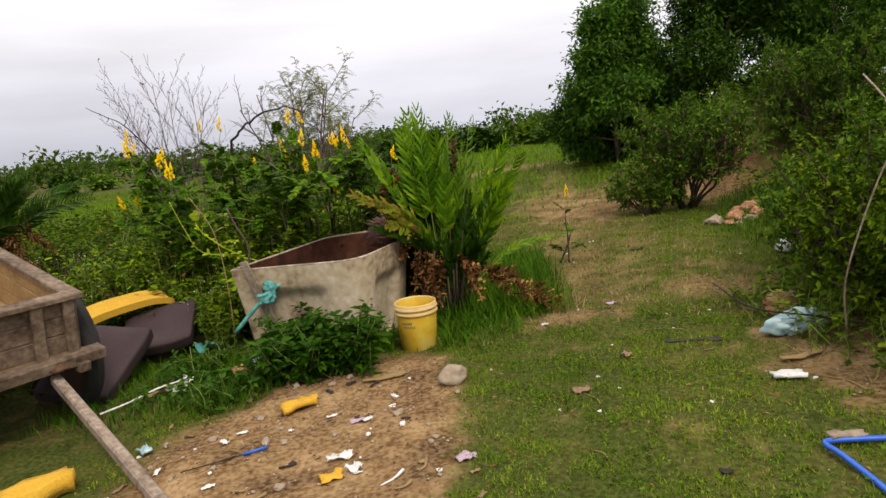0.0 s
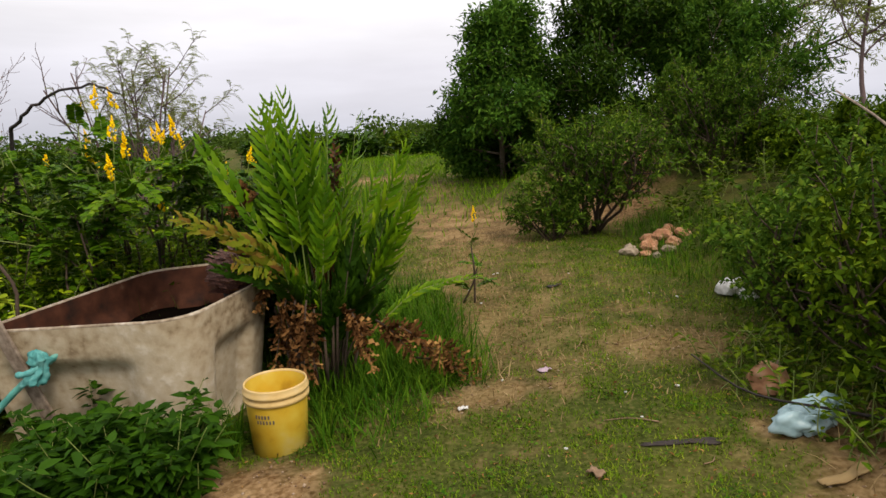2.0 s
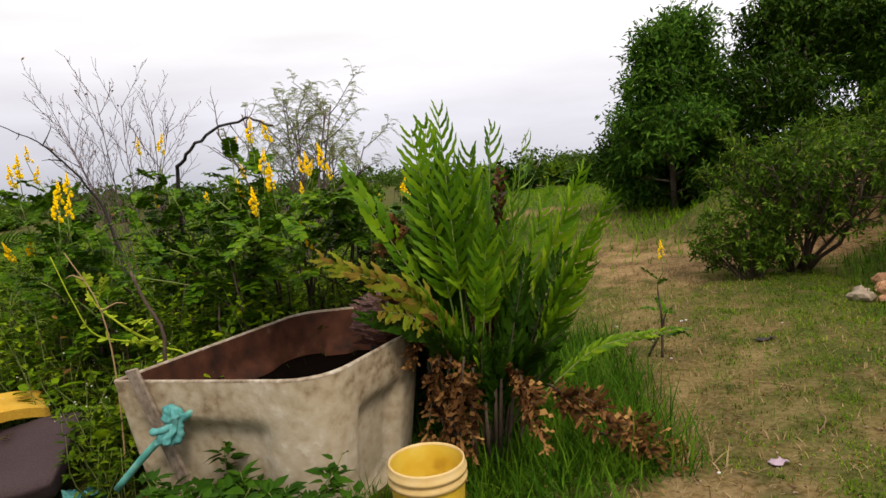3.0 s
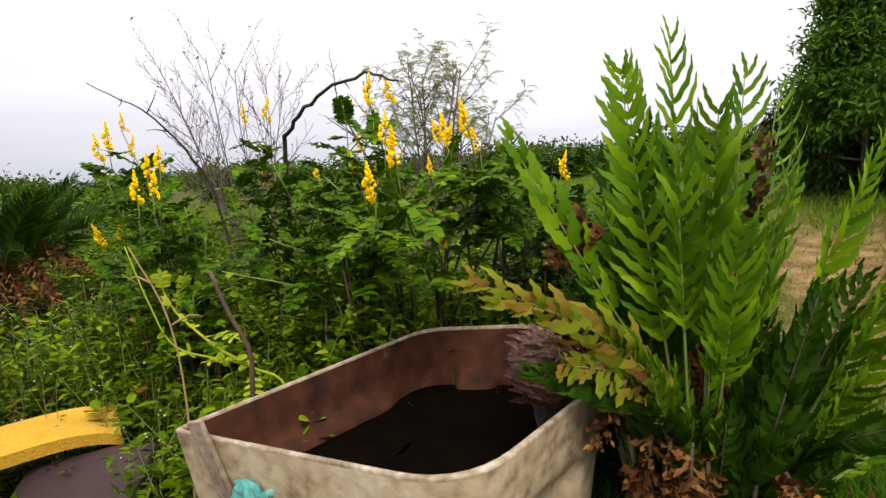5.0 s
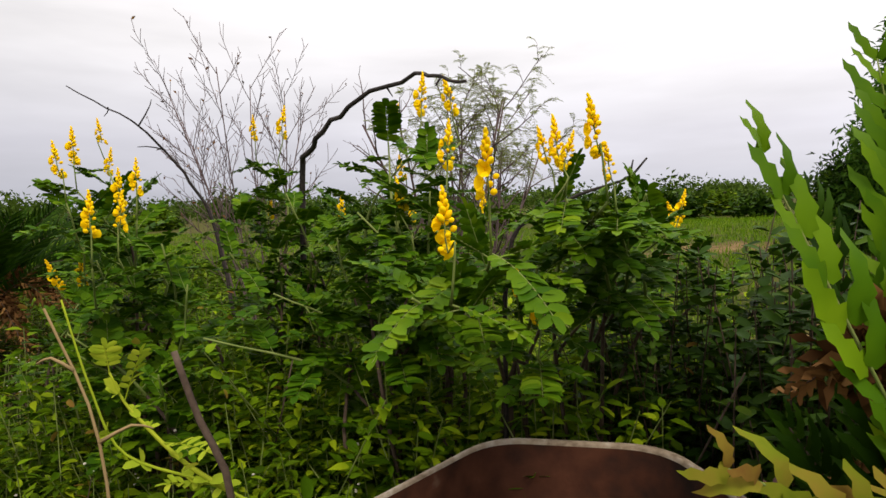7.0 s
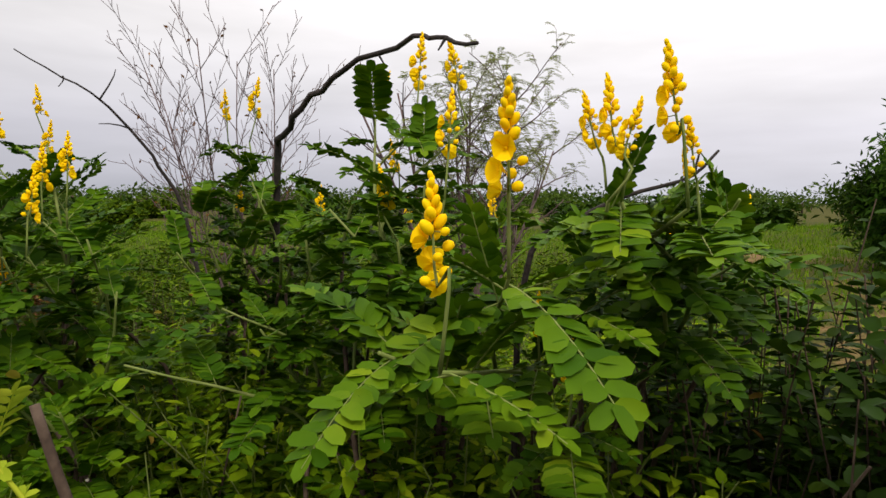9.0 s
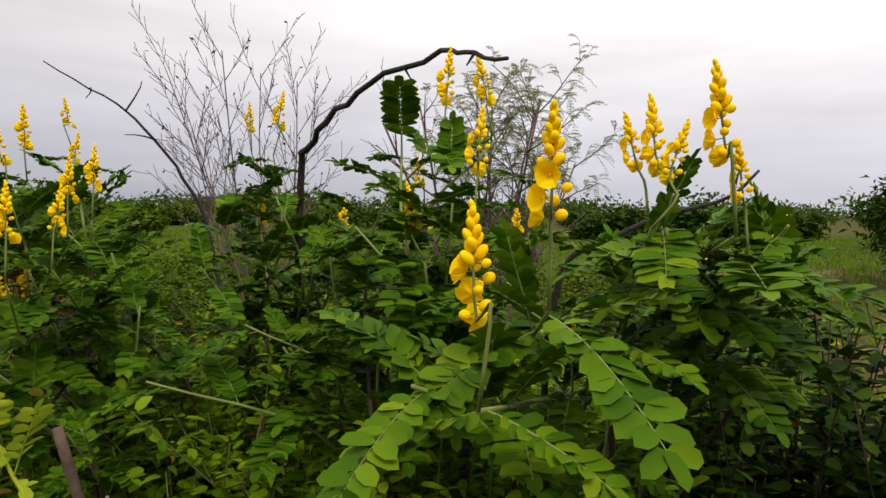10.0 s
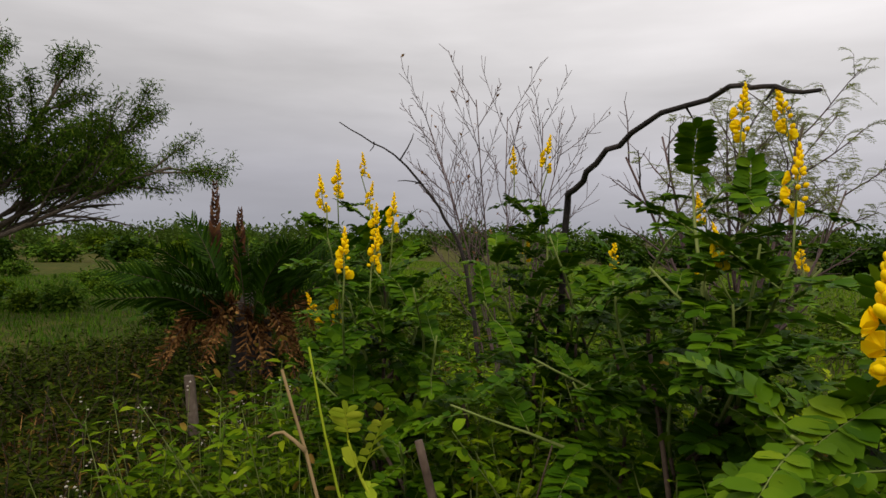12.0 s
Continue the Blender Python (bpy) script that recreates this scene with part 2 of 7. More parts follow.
M_BLACKBIT = mat("black_rubber_bit", [(0.012, 0.011, 0.010), (0.05, 0.035, 0.03)], size=30, rough=0.8)
M_BROWNBIT = mat("dry_brown_scrap", [(0.11, 0.07, 0.045), (0.22, 0.14, 0.085), (0.30, 0.21, 0.13)], size=40, rough=0.9)
M_HUSK = leafy("brown_scale", [(0.010, 0.004, 0.004), (0.045, 0.017, 0.016), (0.11, 0.048, 0.042), (0.24, 0.13, 0.11)], sheer=0.0, rough=0.55, spec=0.3)
M_SCALE = mat("brown_scale_husk", [(0.010, 0.004, 0.003), (0.036, 0.013, 0.009), (0.085, 0.036, 0.027), (0.19, 0.10, 0.075)], rough=0.6, bump=0.1, size=14, patch=3, spec=0.3, spread=0.4)


# ---- mesh tools ----
class Geo:
    """Gathers vertices and faces (arrays of triangles or quads, with a material slot each) for one mesh."""

    def __init__(self):
        self.v, self.f, self.n = [], [], 0

    def add(self, v, faces, slot=0):
        v = np.asarray(v, float).reshape(-1, 3)
        for f in faces if isinstance(faces, list) else [faces]:
            self.f.append((np.asarray(f, int) + self.n, slot))
        self.v.append(v)
        self.n += len(v)
        return self

    def mesh(self, name, mats, origin=(0, 0, 0), smooth=True):
        me = bpy.data.meshes.new(name)
        if self.n:
            v = np.concatenate(self.v) - np.asarray(origin, float)
            me.vertices.add(len(v))
            me.vertices.foreach_set("co", v.astype(np.float32).ravel())
            loops = np.concatenate([f.ravel() for f, _ in self.f])
            sizes = np.concatenate([np.full(len(f), f.shape[1]) for f, _ in self.f])
            slots = np.concatenate([np.full(len(f), s) for f, s in self.f])
            me.loops.add(len(loops))
            me.loops.foreach_set("vertex_index", loops.astype(np.int32))
            me.polygons.add(len(sizes))
            me.polygons.foreach_set("loop_start", (np.cumsum(sizes) - sizes).astype(np.int32))
            me.polygons.foreach_set("material_index", slots.astype(np.int32))
            me.polygons.foreach_set("use_smooth", np.full(len(sizes), smooth))
        for m in mats if isinstance(mats, (list, tuple)) else [mats]:
            me.materials.append(m)
        me.update(calc_edges=True)
        me.validate()
        return me


def thing(name, label, category, base=(0, 0, 0), group="", kind=""):
    ob = new(name)
    ob.empty_display_size = 0.1
    ob.location = base
    return tagged(ob, label, category, group, kind)


def part(name, geo, mats, parent, label="", smooth=True, kind=""):
    """Links gathered geometry, in world metres, as one mesh under a thing or a part."""
    origin, up = Vector((0, 0, 0)), parent
    while up:
        origin += up.location
        up = up.parent
    ob = new(name, geo.mesh(name, mats, origin, smooth))
    ob.parent = parent
    return tagged(ob, label, kind=kind)


def solo(name, geo, mats, label, category, base=(0, 0, 0), group="", kind="", smooth=True):
    """A thing that is one mesh, given in world metres."""
    ob = new(name, geo.mesh(name, mats, base, smooth))
    ob.location = base
    return tagged(ob, label, category, group, kind)


def unit(a):
    a = np.asarray(a, float)
    return a / np.maximum(np.linalg.norm(a, axis=-1, keepdims=True), 1e-9)


def bases(along, up):
    """Rotations (n,3,3) whose columns are side, along, normal."""
    y = unit(along)
    x = unit(np.cross(y, up))
    z = np.cross(x, y)
    return np.stack([x, y, z], -1)


def scatter(geo, tv, tf, pos, rot, scale, slot=0):
    """Puts a small template at many places."""
    pos, scale = np.asarray(pos, float), np.asarray(scale, float)
    if not len(pos):
        return
    if scale.ndim == 1:
        scale = np.repeat(scale[:, None], 3, 1)
    v = np.einsum("nij,nkj->nki", rot, tv[None] * scale[:, None]) + pos[:, None]
    step = (np.arange(len(pos)) * len(tv))[:, None, None]
    geo.add(v.reshape(-1, 3), [(f[None] + step).reshape(-1, f.shape[1]) for f in tf], slot)


def tube(geo, pts, radii, sides=5, slot=0, cap=True):
    pts = np.asarray(pts, float)
    n = len(pts)
    radii = np.broadcast_to(np.asarray(radii, float), (n,))
    d = unit(np.gradient(pts, axis=0))
    ref = np.array([0.0, 0, 1]) if abs(d[0][2]) < 0.9 else np.array([1.0, 0, 0])
    x = unit(np.cross(d, ref))
    y = np.cross(d, x)
    a = np.linspace(0, 2 * np.pi, sides, endpoint=False)
    ring = pts[:, None] + radii[:, None, None] * (np.cos(a)[None, :, None] * x[:, None] + np.sin(a)[None, :, None] * y[:, None])
    i, j = np.meshgrid(np.arange(n - 1), np.arange(sides), indexing="ij")
    k = (j + 1) % sides
    q = np.stack([i * sides + j, i * sides + k, (i + 1) * sides + k, (i + 1) * sides + j], -1).reshape(-1, 4)
    v, faces = ring.reshape(-1, 3), [q]
    if cap:
        v = np.concatenate([v, pts[:1], pts[-1:]])
        j = np.arange(sides)
        k = (j + 1) % sides
        faces.append(np.stack([k, j, np.full(sides, n * sides)], -1))
        faces.append(np.stack([(n - 1) * sides + j, (n - 1) * sides + k, np.full(sides, n * sides + 1)], -1))
    geo.add(v, faces, slot)


def curve(points, n=12):
    """A smooth line through a few points (Catmull-Rom)."""
    p = np.asarray(points, float)
    p = np.concatenate([2 * p[:1] - p[1:2], p, 2 * p[-1:] - p[-2:-1]])
    out = []
    for a in np.linspace(0, len(p) - 3 - 1e-6, n):
        i, t = int(a), a - int(a)
        q = p[i:i + 4]
        out.append(0.5 * (2 * q[1] + (q[2] - q[0]) * t + (2 * q[0] - 5 * q[1] + 4 * q[2] - q[3]) * t * t + (3 * q[1] - q[0] - 3 * q[2] + q[3]) * t ** 3))
    return np.array(out)


def slab(geo, c, ax, ay, az, slot=0, bevel=0.006):
    """A board with eased edges: centre and three half-axes."""
    c, ax, ay, az = (np.asarray(a, float) for a in (c, ax, ay, az))
    lx, ly, lz = (np.linalg.norm(a) for a in (ax, ay, az))
    b = min(bevel, lx * 0.4, ly * 0.4, lz * 0.4)
    bm = bmesh.new()
    bmesh.ops.create_cube(bm, size=2)
    for v in bm.verts:
        v.co = Vector((v.co.x * lx, v.co.y * ly, v.co.z * lz))
    bmesh.ops.bevel(bm, geom=bm.edges[:], offset=b, segments=1, affect="EDGES")
    bmesh.ops.triangulate(bm, faces=bm.faces[:])
    v = np.array([w.co[:] for w in bm.verts])
    f = np.array([[w.index for w in p.verts] for p in bm.faces])
    bm.free()
    r = np.stack([ax / lx, ay / ly, az / lz], 0)
    geo.add(v @ r + c, f, slot)


def lump(seed, size, rough=0.25, detail=2, flat=1.0):
    """A stone-like lump, as vertices and triangles round the origin."""
    bm = bmesh.new()
    bmesh.ops.create_icosphere(bm, subdivisions=detail, radius=1)
    for v in bm.verts:
        k = noise.noise(v.co * 1.3 + Vector((seed * 7.1, seed, 0))) * rough * 2 + noise.noise(v.co * 3.5 + Vector((0, seed * 3.3, 0))) * rough * 0.6
        v.co *= 1 + k
    v = np.array([w.co[:] for w in bm.verts]) * np.asarray(size) * (1, 1, flat)
    f = np.array([[w.index for w in p.verts] for p in bm.faces])
    bm.free()
    return v, f


# leaf templates: along +y, length 1, width 1 to be scaled
LEAF2_V = np.array([(0, 0, 0), (0.5, 0.45, 0.12), (0, 1, 0), (-0.5, 0.45, 0.12)], float)
LEAF2_F = [np.array([(0, 1, 2), (0, 2, 3)])]
OVAL_V = np.array([(0, 0, 0), (0, 0.35, -0.02), (0, 0.7, -0.03), (0, 1, -0.08), (0.36, 0.12, 0.05), (0.5, 0.45, 0.07), (0.42, 0.82, 0.02), (-0.36, 0.12, 0.05), (-0.5, 0.45, 0.07), (-0.42, 0.82, 0.02)], float)
OVAL_F = [np.array([(0, 4, 1), (0, 1, 7), (2, 6, 3), (2, 3, 9)]), np.array([(1, 4, 5, 2), (1, 2, 8, 7)]), np.array([(2, 5, 6), (2, 9, 8)])]
POINT_V = np.array([(0, 0, 0), (0, 0.3, -0.03), (0, 0.65, -0.05), (0, 1, -0.16), (0.42, 0.2, 0.06), (0.42, 0.5, 0.03), (-0.42, 0.2, 0.06), (-0.42, 0.5, 0.03)], float)
POINT_F = [np.array([(0, 4, 1), (0, 1, 6), (2, 5, 3), (2, 3, 7)]), np.array([(1, 4, 5, 2), (1, 2, 7, 6)])]
CRIMP_V = np.array([(0.35, 0, 0), (-0.35, 0, 0), (0.58, 0.2, 0.05), (-0.42, 0.2, -0.03), (0.36, 0.4, -0.03), (-0.62, 0.4, 0.06), (0.46, 0.6, 0.06), (-0.45, 0.6, -0.02), (0.16, 0.82, 0.0), (-0.55, 0.82, 0.05), (-0.42, 1, 0.02)], float)
CRIMP_F = [np.array([(0, 2, 3, 1), (2, 4, 5, 3), (4, 6, 7, 5), (6, 8, 9, 7)]), np.array([(8, 10, 9)])]
BLADE_V = np.array([(0.5, 0, 0), (-0.5, 0, 0), (0.38, 0.5, 0.06), (-0.38, 0.5, 0.06), (0, 1, 0.3)], float)
BLADE_F = [np.array([(0, 2, 3, 1)]), np.array([(2, 4, 3)])]
TUFT_V = np.array([(0.5, 0, 0), (-0.5, 0, 0), (0, 1, 0.25)], float)
TUFT_F = [np.array([(0, 2, 1)])]


def strap_leaf(hook):
    """A slim leathery strap with a wavy edge, hooked towards the tip of its frond."""
    y = np.array([0, 0.14, 0.3, 0.46, 0.62, 0.78, 0.9, 1.0])
    w = np.array([0.36, 0.5, 0.47, 0.5, 0.44, 0.38, 0.26, 0.05])
    wave = 0.11 * np.array([0, 1, -1, 1, -1, 1, -1, 0])
    mid = hook * y ** 2
    lift = 0.10 * np.sin(y * 2.6) - 0.12 * y ** 2
    v = np.concatenate([np.stack([mid + w + wave, y, lift], -1), np.stack([mid - w + wave, y, lift + 0.012], -1)])
    return v, [np.array([(i, i + 1, i + 9, i + 8) for i in range(7)])]


STRAP_A, STRAP_B = strap_leaf(-1.5), strap_leaf(1.5)


def petal_leaf():
    """A broad cupped petal with a rounded tip."""
    y = np.array([0, 0.25, 0.55, 0.82, 1.0])
    w = np.array([0.10, 0.34, 0.52, 0.48, 0.20])
    v = np.array([(k * w[i], y[i] - 0.06 * abs(k) * (i > 3), 0.10 * y[i] ** 2 + 0.12 * k * k * w[i]) for i in range(5) for k in (-1, 0, 1)])
    return v, [np.array([(3 * i + j, 3 * i + j + 1, 3 * i + j + 4, 3 * i + j + 3) for i in range(4) for j in range(2)])]


PETAL_V, PETAL_F = petal_leaf()


# ---- ground ----
def step(a, b, x):
    t = np.clip((np.asarray(x, float) - a) / (b - a), 0, 1)
    return t * t * (3 - 2 * t)


def wob(x, y, s, k=0.0):
    """Cheap smooth unevenness in -1..1 (sums of sines)."""
    x, y = np.asarray(x, float) / s, np.asarray(y, float) / s
    return (np.sin(1.7 * x + 2.3 * y + k) + np.sin(-2.9 * x + 1.1 * y + 1.3 + k) + np.sin(3.7 * x + 3.1 * y + 2.1 * k) + np.sin(0.9 * x - 4.3 * y + 0.7)) / 4


def bank(y):
    """Where the rising bank beside the path begins."""
    y = np.asarray(y, float)
    return 2.5 + 0.5 * step(3.5, 5.5, y) + 0.5 * step(6, 8, y) + 1.2 * step(11, 16, y) + 0.1 * np.sin(y * 1.7)


def height(x, y):
    x, y = np.asarray(x, float), np.asarray(y, float)
    z = 0.02 + 0.06 * np.clip(x, -2, 2.5)
    z = z - 0.08 * step(2, 4, y) * step(4.5, 3, np.abs(x)) * 0.5
    d = x - bank(y)
    near = step(26, 9, np.hypot(x - 6, y - 7))
    z = z + (0.42 * step(0, 1.4, d) + 0.14 * np.clip(d - 0.8, 0, 4)) * near
    z = z + 0.18 * step(9, 15, y) * step(-2.5, 1.5, x) * step(60, 25, y)
    z = z + 0.62 * step(1.0, 0.45, np.hypot((x - 4.7) / 2.3, (y - 10.6) / 2.0))
    z = z + 0.025 * wob(x, y, 0.55) + 0.010 * wob(x, y, 0.17, 2)
    z = z + 0.22 * wob(x, y, 9, 1) * step(12, 40, np.hypot(x, y))
    return z


def bare(x, y):
    """How bare of grass the soil is, 0 to 1."""
    x, y = np.asarray(x, float), np.asarray(y, float)
    e = 0.6 * wob(x, y, 0.42, 3) + 0.6 * wob(x, y, 0.13, 1) + 0.45 * wob(x, y, 0.05, 5)
    right = 0.03 - 0.10 * step(2.9, 2.3, y) - 0.10 * step(3.2, 4.0, y)
    left = -1.62 + 0.45 * step(3.0, 3.9, y)
    b = step(0.10, -0.10, x - right + 0.10 * e) * step(-0.16, 0.16, x - left + 0.14 * e) * step(0.14, -0.14, y - 3.98 + 0.28 * (x + 0.2) + 0.16 * e) * step(1.5, 2.0, y + 0.2 * e)
    b = np.maximum(b, 0.5 * step(-0.35, 0.45, e) * step(0.45, 0.75, x) * step(2.6, 2.1, x) * step(4.1, 4.7, y) * step(9.5, 7.5, y))
    b = np.maximum(b, 0.65 * step(0.4, -0.3, np.hypot((x - 0.85) / 0.38, (y - 4.33) / 0.17) - 1 + 0.8 * e))
    b = np.maximum(b, 0.8 * step(0.25, -0.2, np.hypot((x - 2.15) / 0.5, (y - 3.0) / 0.55) - 1 + 0.5 * e))
    b = np.maximum(b, 0.6 * step(0.4, -0.3, np.hypot((x - 2.05) / 0.36, (y - 4.55) / 0.25) - 1 + 0.5 * e))
    b = np.maximum(b, 0.5 * step(0.45, -0.45, np.abs(x - (0.95 + 0.16 * (y - 4.2))) / 0.42 - 0.6 + 1.1 * e) * step(4.2, 5.0, y) * step(20, 12, y))
    b = np.maximum(b, 0.8 * step(0.4, -0.4, np.hypot((x - 2.0) / 0.8, (y - 9.6) / 1.7) - 1 + 0.5 * e))
    b = np.maximum(b, 0.95 * step(0.3, -0.3, np.hypot((x - 3.5) / 1.2, (y - 9.2) / 0.8) - 1 + 0.3 * e))
    b = np.maximum(b, 0.8 * step(0.3, -0.3, np.hypot((x - 1.5) / 1.6, (y - 17) / 1.2) - 1 + 0.5 * e))
    b = np.maximum(b, 0.4 * step(0.3, -0.3, np.hypot((x + 2.3) / 0.6, (y - 3.9) / 0.4) - 1 + 0.5 * e))
    b = np.maximum(b, 0.35 * step(0.35, 0.75, e))
    return b


def spread(lo, hi, fine, far):
    """Grid lines, fine in the middle and ever wider outwards."""
    inner = np.arange(lo, hi + fine / 2, fine)
    out, g, d = [], fine, 0.0
    while d < far:
        g *= 1.13
        d += g
        out.append(d)
    out = np.array(out)
    return np.concatenate([lo - out[::-1], inner, hi + out])


gx, gy = spread(-4.5, 5.0, 0.085, 2500), spread(1.0, 11.0, 0.085, 2500)
GX, GY = np.meshgrid(gx, gy, indexing="ij")
gi, gj = np.meshgrid(np.arange(len(gx) - 1), np.arange(len(gy) - 1), indexing="ij")
ga = gi * len(gy) + gj
g = Geo().add(np.stack([GX, GY, height(GX, GY)], -1), np.stack([ga, ga + len(gy), ga + len(gy) + 1, ga + 1], -1).reshape(-1, 4))


def ground_material():
    m = bpy.data.materials.new("soil_and_turf")
    m.use_nodes = True
    n, l = m.node_tree.nodes, m.node_tree.links
    bsdf = n["Principled BSDF"]
    tc, att = n.new("ShaderNodeTexCoord"), n.new("ShaderNodeAttribute")
    att.attribute_name = "bare"

    def cloud(scale, detail=5):
        k = n.new("ShaderNodeTexNoise")
        k.inputs["Scale"].default_value, k.inputs["Detail"].default_value = scale, detail
        l.new(tc.outputs["Object"], k.inputs["Vector"])
        return k.outputs[0]

    def ramp(src, stops):
        r = n.new("ShaderNodeValToRGB")
        while len(r.color_ramp.elements) < len(stops):
            r.color_ramp.elements.new(0.5)
        for el, (at, col) in zip(r.color_ramp.elements, stops):
            el.position, el.color = at, (*col, 1)
        l.new(src, r.inputs[0])
        return r.outputs[0]

    def mixed(fac, a, b, mode="MIX"):
        k = n.new("ShaderNodeMix")
        k.data_type, k.blend_type = "RGBA", mode
        if isinstance(fac, float):
            k.inputs["Factor"].default_value = fac
        else:
            l.new(fac, k.inputs["Factor"])
        l.new(a, k.inputs["A"])
        l.new(b, k.inputs["B"])
        return k.outputs["Result"]

    soil = ramp(cloud(3.2, 8), [(0.36, (0.070, 0.034, 0.013)), (0.47, (0.165, 0.09, 0.036)), (0.56, (0.235, 0.14, 0.06)), (0.68, (0.34, 0.22, 0.105))])
    soil = mixed(0.35, soil, ramp(cloud(34, 6), [(0.38, (0.05, 0.027, 0.012)), (0.6, (0.40, 0.28, 0.16))]))
    turf = ramp(cloud(2.2), [(0.3, (0.018, 0.026, 0.005)), (0.5, (0.038, 0.048, 0.009)), (0.7, (0.10, 0.082, 0.022))])
    turf = mixed(0.5, turf, ramp(cloud(45, 4), [(0.35, (0.028, 0.034, 0.008)), (0.55, (0.075, 0.095, 0.02)), (0.72, (0.17, 0.135, 0.055))]))
    l.new(mixed(att.outputs["Fac"], turf, soil), bsdf.inputs["Base Color"])
    bsdf.inputs["Roughness"].default_value = 0.95
    bsdf.inputs["Specular IOR Level"].default_value = 0.03
    b = n.new("ShaderNodeBump")
    b.inputs["Strength"].default_value, b.inputs["Distance"].default_value = 0.6, 0.02
    l.new(cloud(38, 6), b.inputs["Height"])
    l.new(b.outputs[0], bsdf.inputs["Normal"])
    return m


M_GROUND = ground_material()
ground = solo("ground", g, M_GROUND, "uneven ground with short turf and patches of bare sandy soil", "ground", kind="structure")
bare_at = ground.data.attributes.new("bare", "FLOAT", "POINT")
bare_at.data.foreach_set("value", np.where(np.hypot(GX, GY - 4) < 40, bare(GX, GY), 0.1).astype(np.float32).ravel())


M_CRUMB = mat("soil_crumb", [(0.10, 0.055, 0.03), (0.22, 0.14, 0.08), (0.42, 0.33, 0.24)], size=30, patch=9, rough=0.95, island=0.85)


def blades(n, x0, x1, y0, y1, h0, h1, w, keep, rng, tv=BLADE_V, tf=BLADE_F, geo=None, lean=0.45):
    geo = geo or Geo()
    x, y = rng.uniform(x0, x1, n), rng.uniform(y0, y1, n)
    ok = rng.random(n) < keep(x, y)
    x, y = x[ok], y[ok]
    k = len(x)
    p = np.stack([x, y, height(x, y) - 0.004], -1)
    a = rng.uniform(0, 2 * np.pi, k)
    t = np.abs(rng.normal(0, lean, k))
    d = np.stack([np.cos(a) * np.sin(t), np.sin(a) * np.sin(t), np.cos(t)], -1)
    r = bases(d, np.stack([np.cos(a), np.sin(a), np.zeros(k) - 0.01], -1))
    h = rng.uniform(h0, h1, k) * rng.uniform(0.6, 1.2, k)
    scatter(geo, tv, tf, p, r, np.stack([w * rng.uniform(0.6, 1.3, k), h, h], -1))
    return geo


rng = np.random.default_rng(11)


def lawn_keep(x, y):
    return np.clip(1.0 - 1.5 * bare(x, y), 0, 1) * step(-0.25, 0.35, x + 1.9) * (0.2 + 0.8 * step(-0.45, 0.4, wob(x, y, 0.22, 4) + 0.6 * wob(x, y, 0.07, 2)))


g = blades(300000, -2.6, 3.0, 1.7, 4.6, 0.010, 0.034, 0.0078, lawn_keep, rng, TUFT_V, TUFT_F, lean=1.15)
g = blades(130000, -0.3, 3.4, 4.6, 9.5, 0.014, 0.05, 0.0075, lawn_keep, rng, TUFT_V, TUFT_F, g, lean=0.9)
g2 = Geo()
k_ = 24000
x_, y_ = rng.uniform(-1.6, 2.9, k_), rng.uniform(1.9, 8.5, k_)
ok_ = rng.random(k_) < lawn_keep(x_, y_) * step(-0.4, 0.4, wob(x_, y_, 0.35, 7))
x_, y_ = x_[ok_], y_[ok_]
p_ = np.stack([x_, y_, height(x_, y_) + rng.uniform(0.008, 0.03, len(x_))], -1)
d_ = rng.normal(0, 1, p_.shape) * (1, 1, 0.25)
s_ = rng.uniform(0.010, 0.022, len(x_))
scatter(g2, LEAF2_V, LEAF2_F, p_, bases(d_, rng.normal(0, 0.3, p_.shape) + np.array([0, 0, 1.0])), np.stack([s_ * 0.8, s_, s_], -1))
solo("clover", g2, M_GRASS, "small broad-leaved clover growing in the turf", "clover", kind="stuff")
g2 = Geo()
k_ = 4200
x_, y_ = rng.uniform(-1.7, 3.0, k_), rng.uniform(1.9, 9.0, k_)
p_ = np.stack([x_, y_, height(x_, y_) + rng.uniform(0.006, 0.022, k_)], -1)
d_ = rng.normal(0, 1, p_.shape) * (1, 1, 0.15)
s_ = rng.uniform(0.008, 0.030, k_)
scatter(g2, LEAF2_V, LEAF2_F, p_, bases(d_, rng.normal(0, 0.3, p_.shape) + np.array([0, 0, 1.0])), np.stack([s_ * 0.35, s_, s_], -1))
solo("leaf_litter", g2, M_DEAD, "small dry brown leaf bits scattered on the turf", "leaf litter", kind="stuff")
g2 = Geo()
crumb_v, crumb_f = lump(5, (0.5, 0.4, 0.3), 0.25, 1)
k_ = 9000
x_, y_ = rng.uniform(-1.8, 2.7, k_), rng.uniform(2.0, 5.0, k_)
ok_ = rng.random(k_) < bare(x_, y_)
x_, y_ = x_[ok_], y_[ok_]
s_ = 0.003 + 0.016 * rng.random(len(x_)) ** 3
a_ = rng.uniform(0, 6.28, len(x_))
r_ = bases(np.stack([np.cos(a_), np.sin(a_), 0 * a_], -1), np.array([[0, 0, 1.0]]) + rng.normal(0, 0.3, (len(x_), 3)))
scatter(g2, crumb_v, [crumb_f], np.stack([x_, y_, height(x_, y_) + s_ * 0.2], -1), r_, s_)
solo("soil_crumbs", g2, M_CRUMB, "crumbs of brown soil and grit on bare ground", "soil", kind="stuff")
solo("lawn_grass", g, M_LAWN, "short trampled green grass on sandy ground", "grass", kind="stuff")


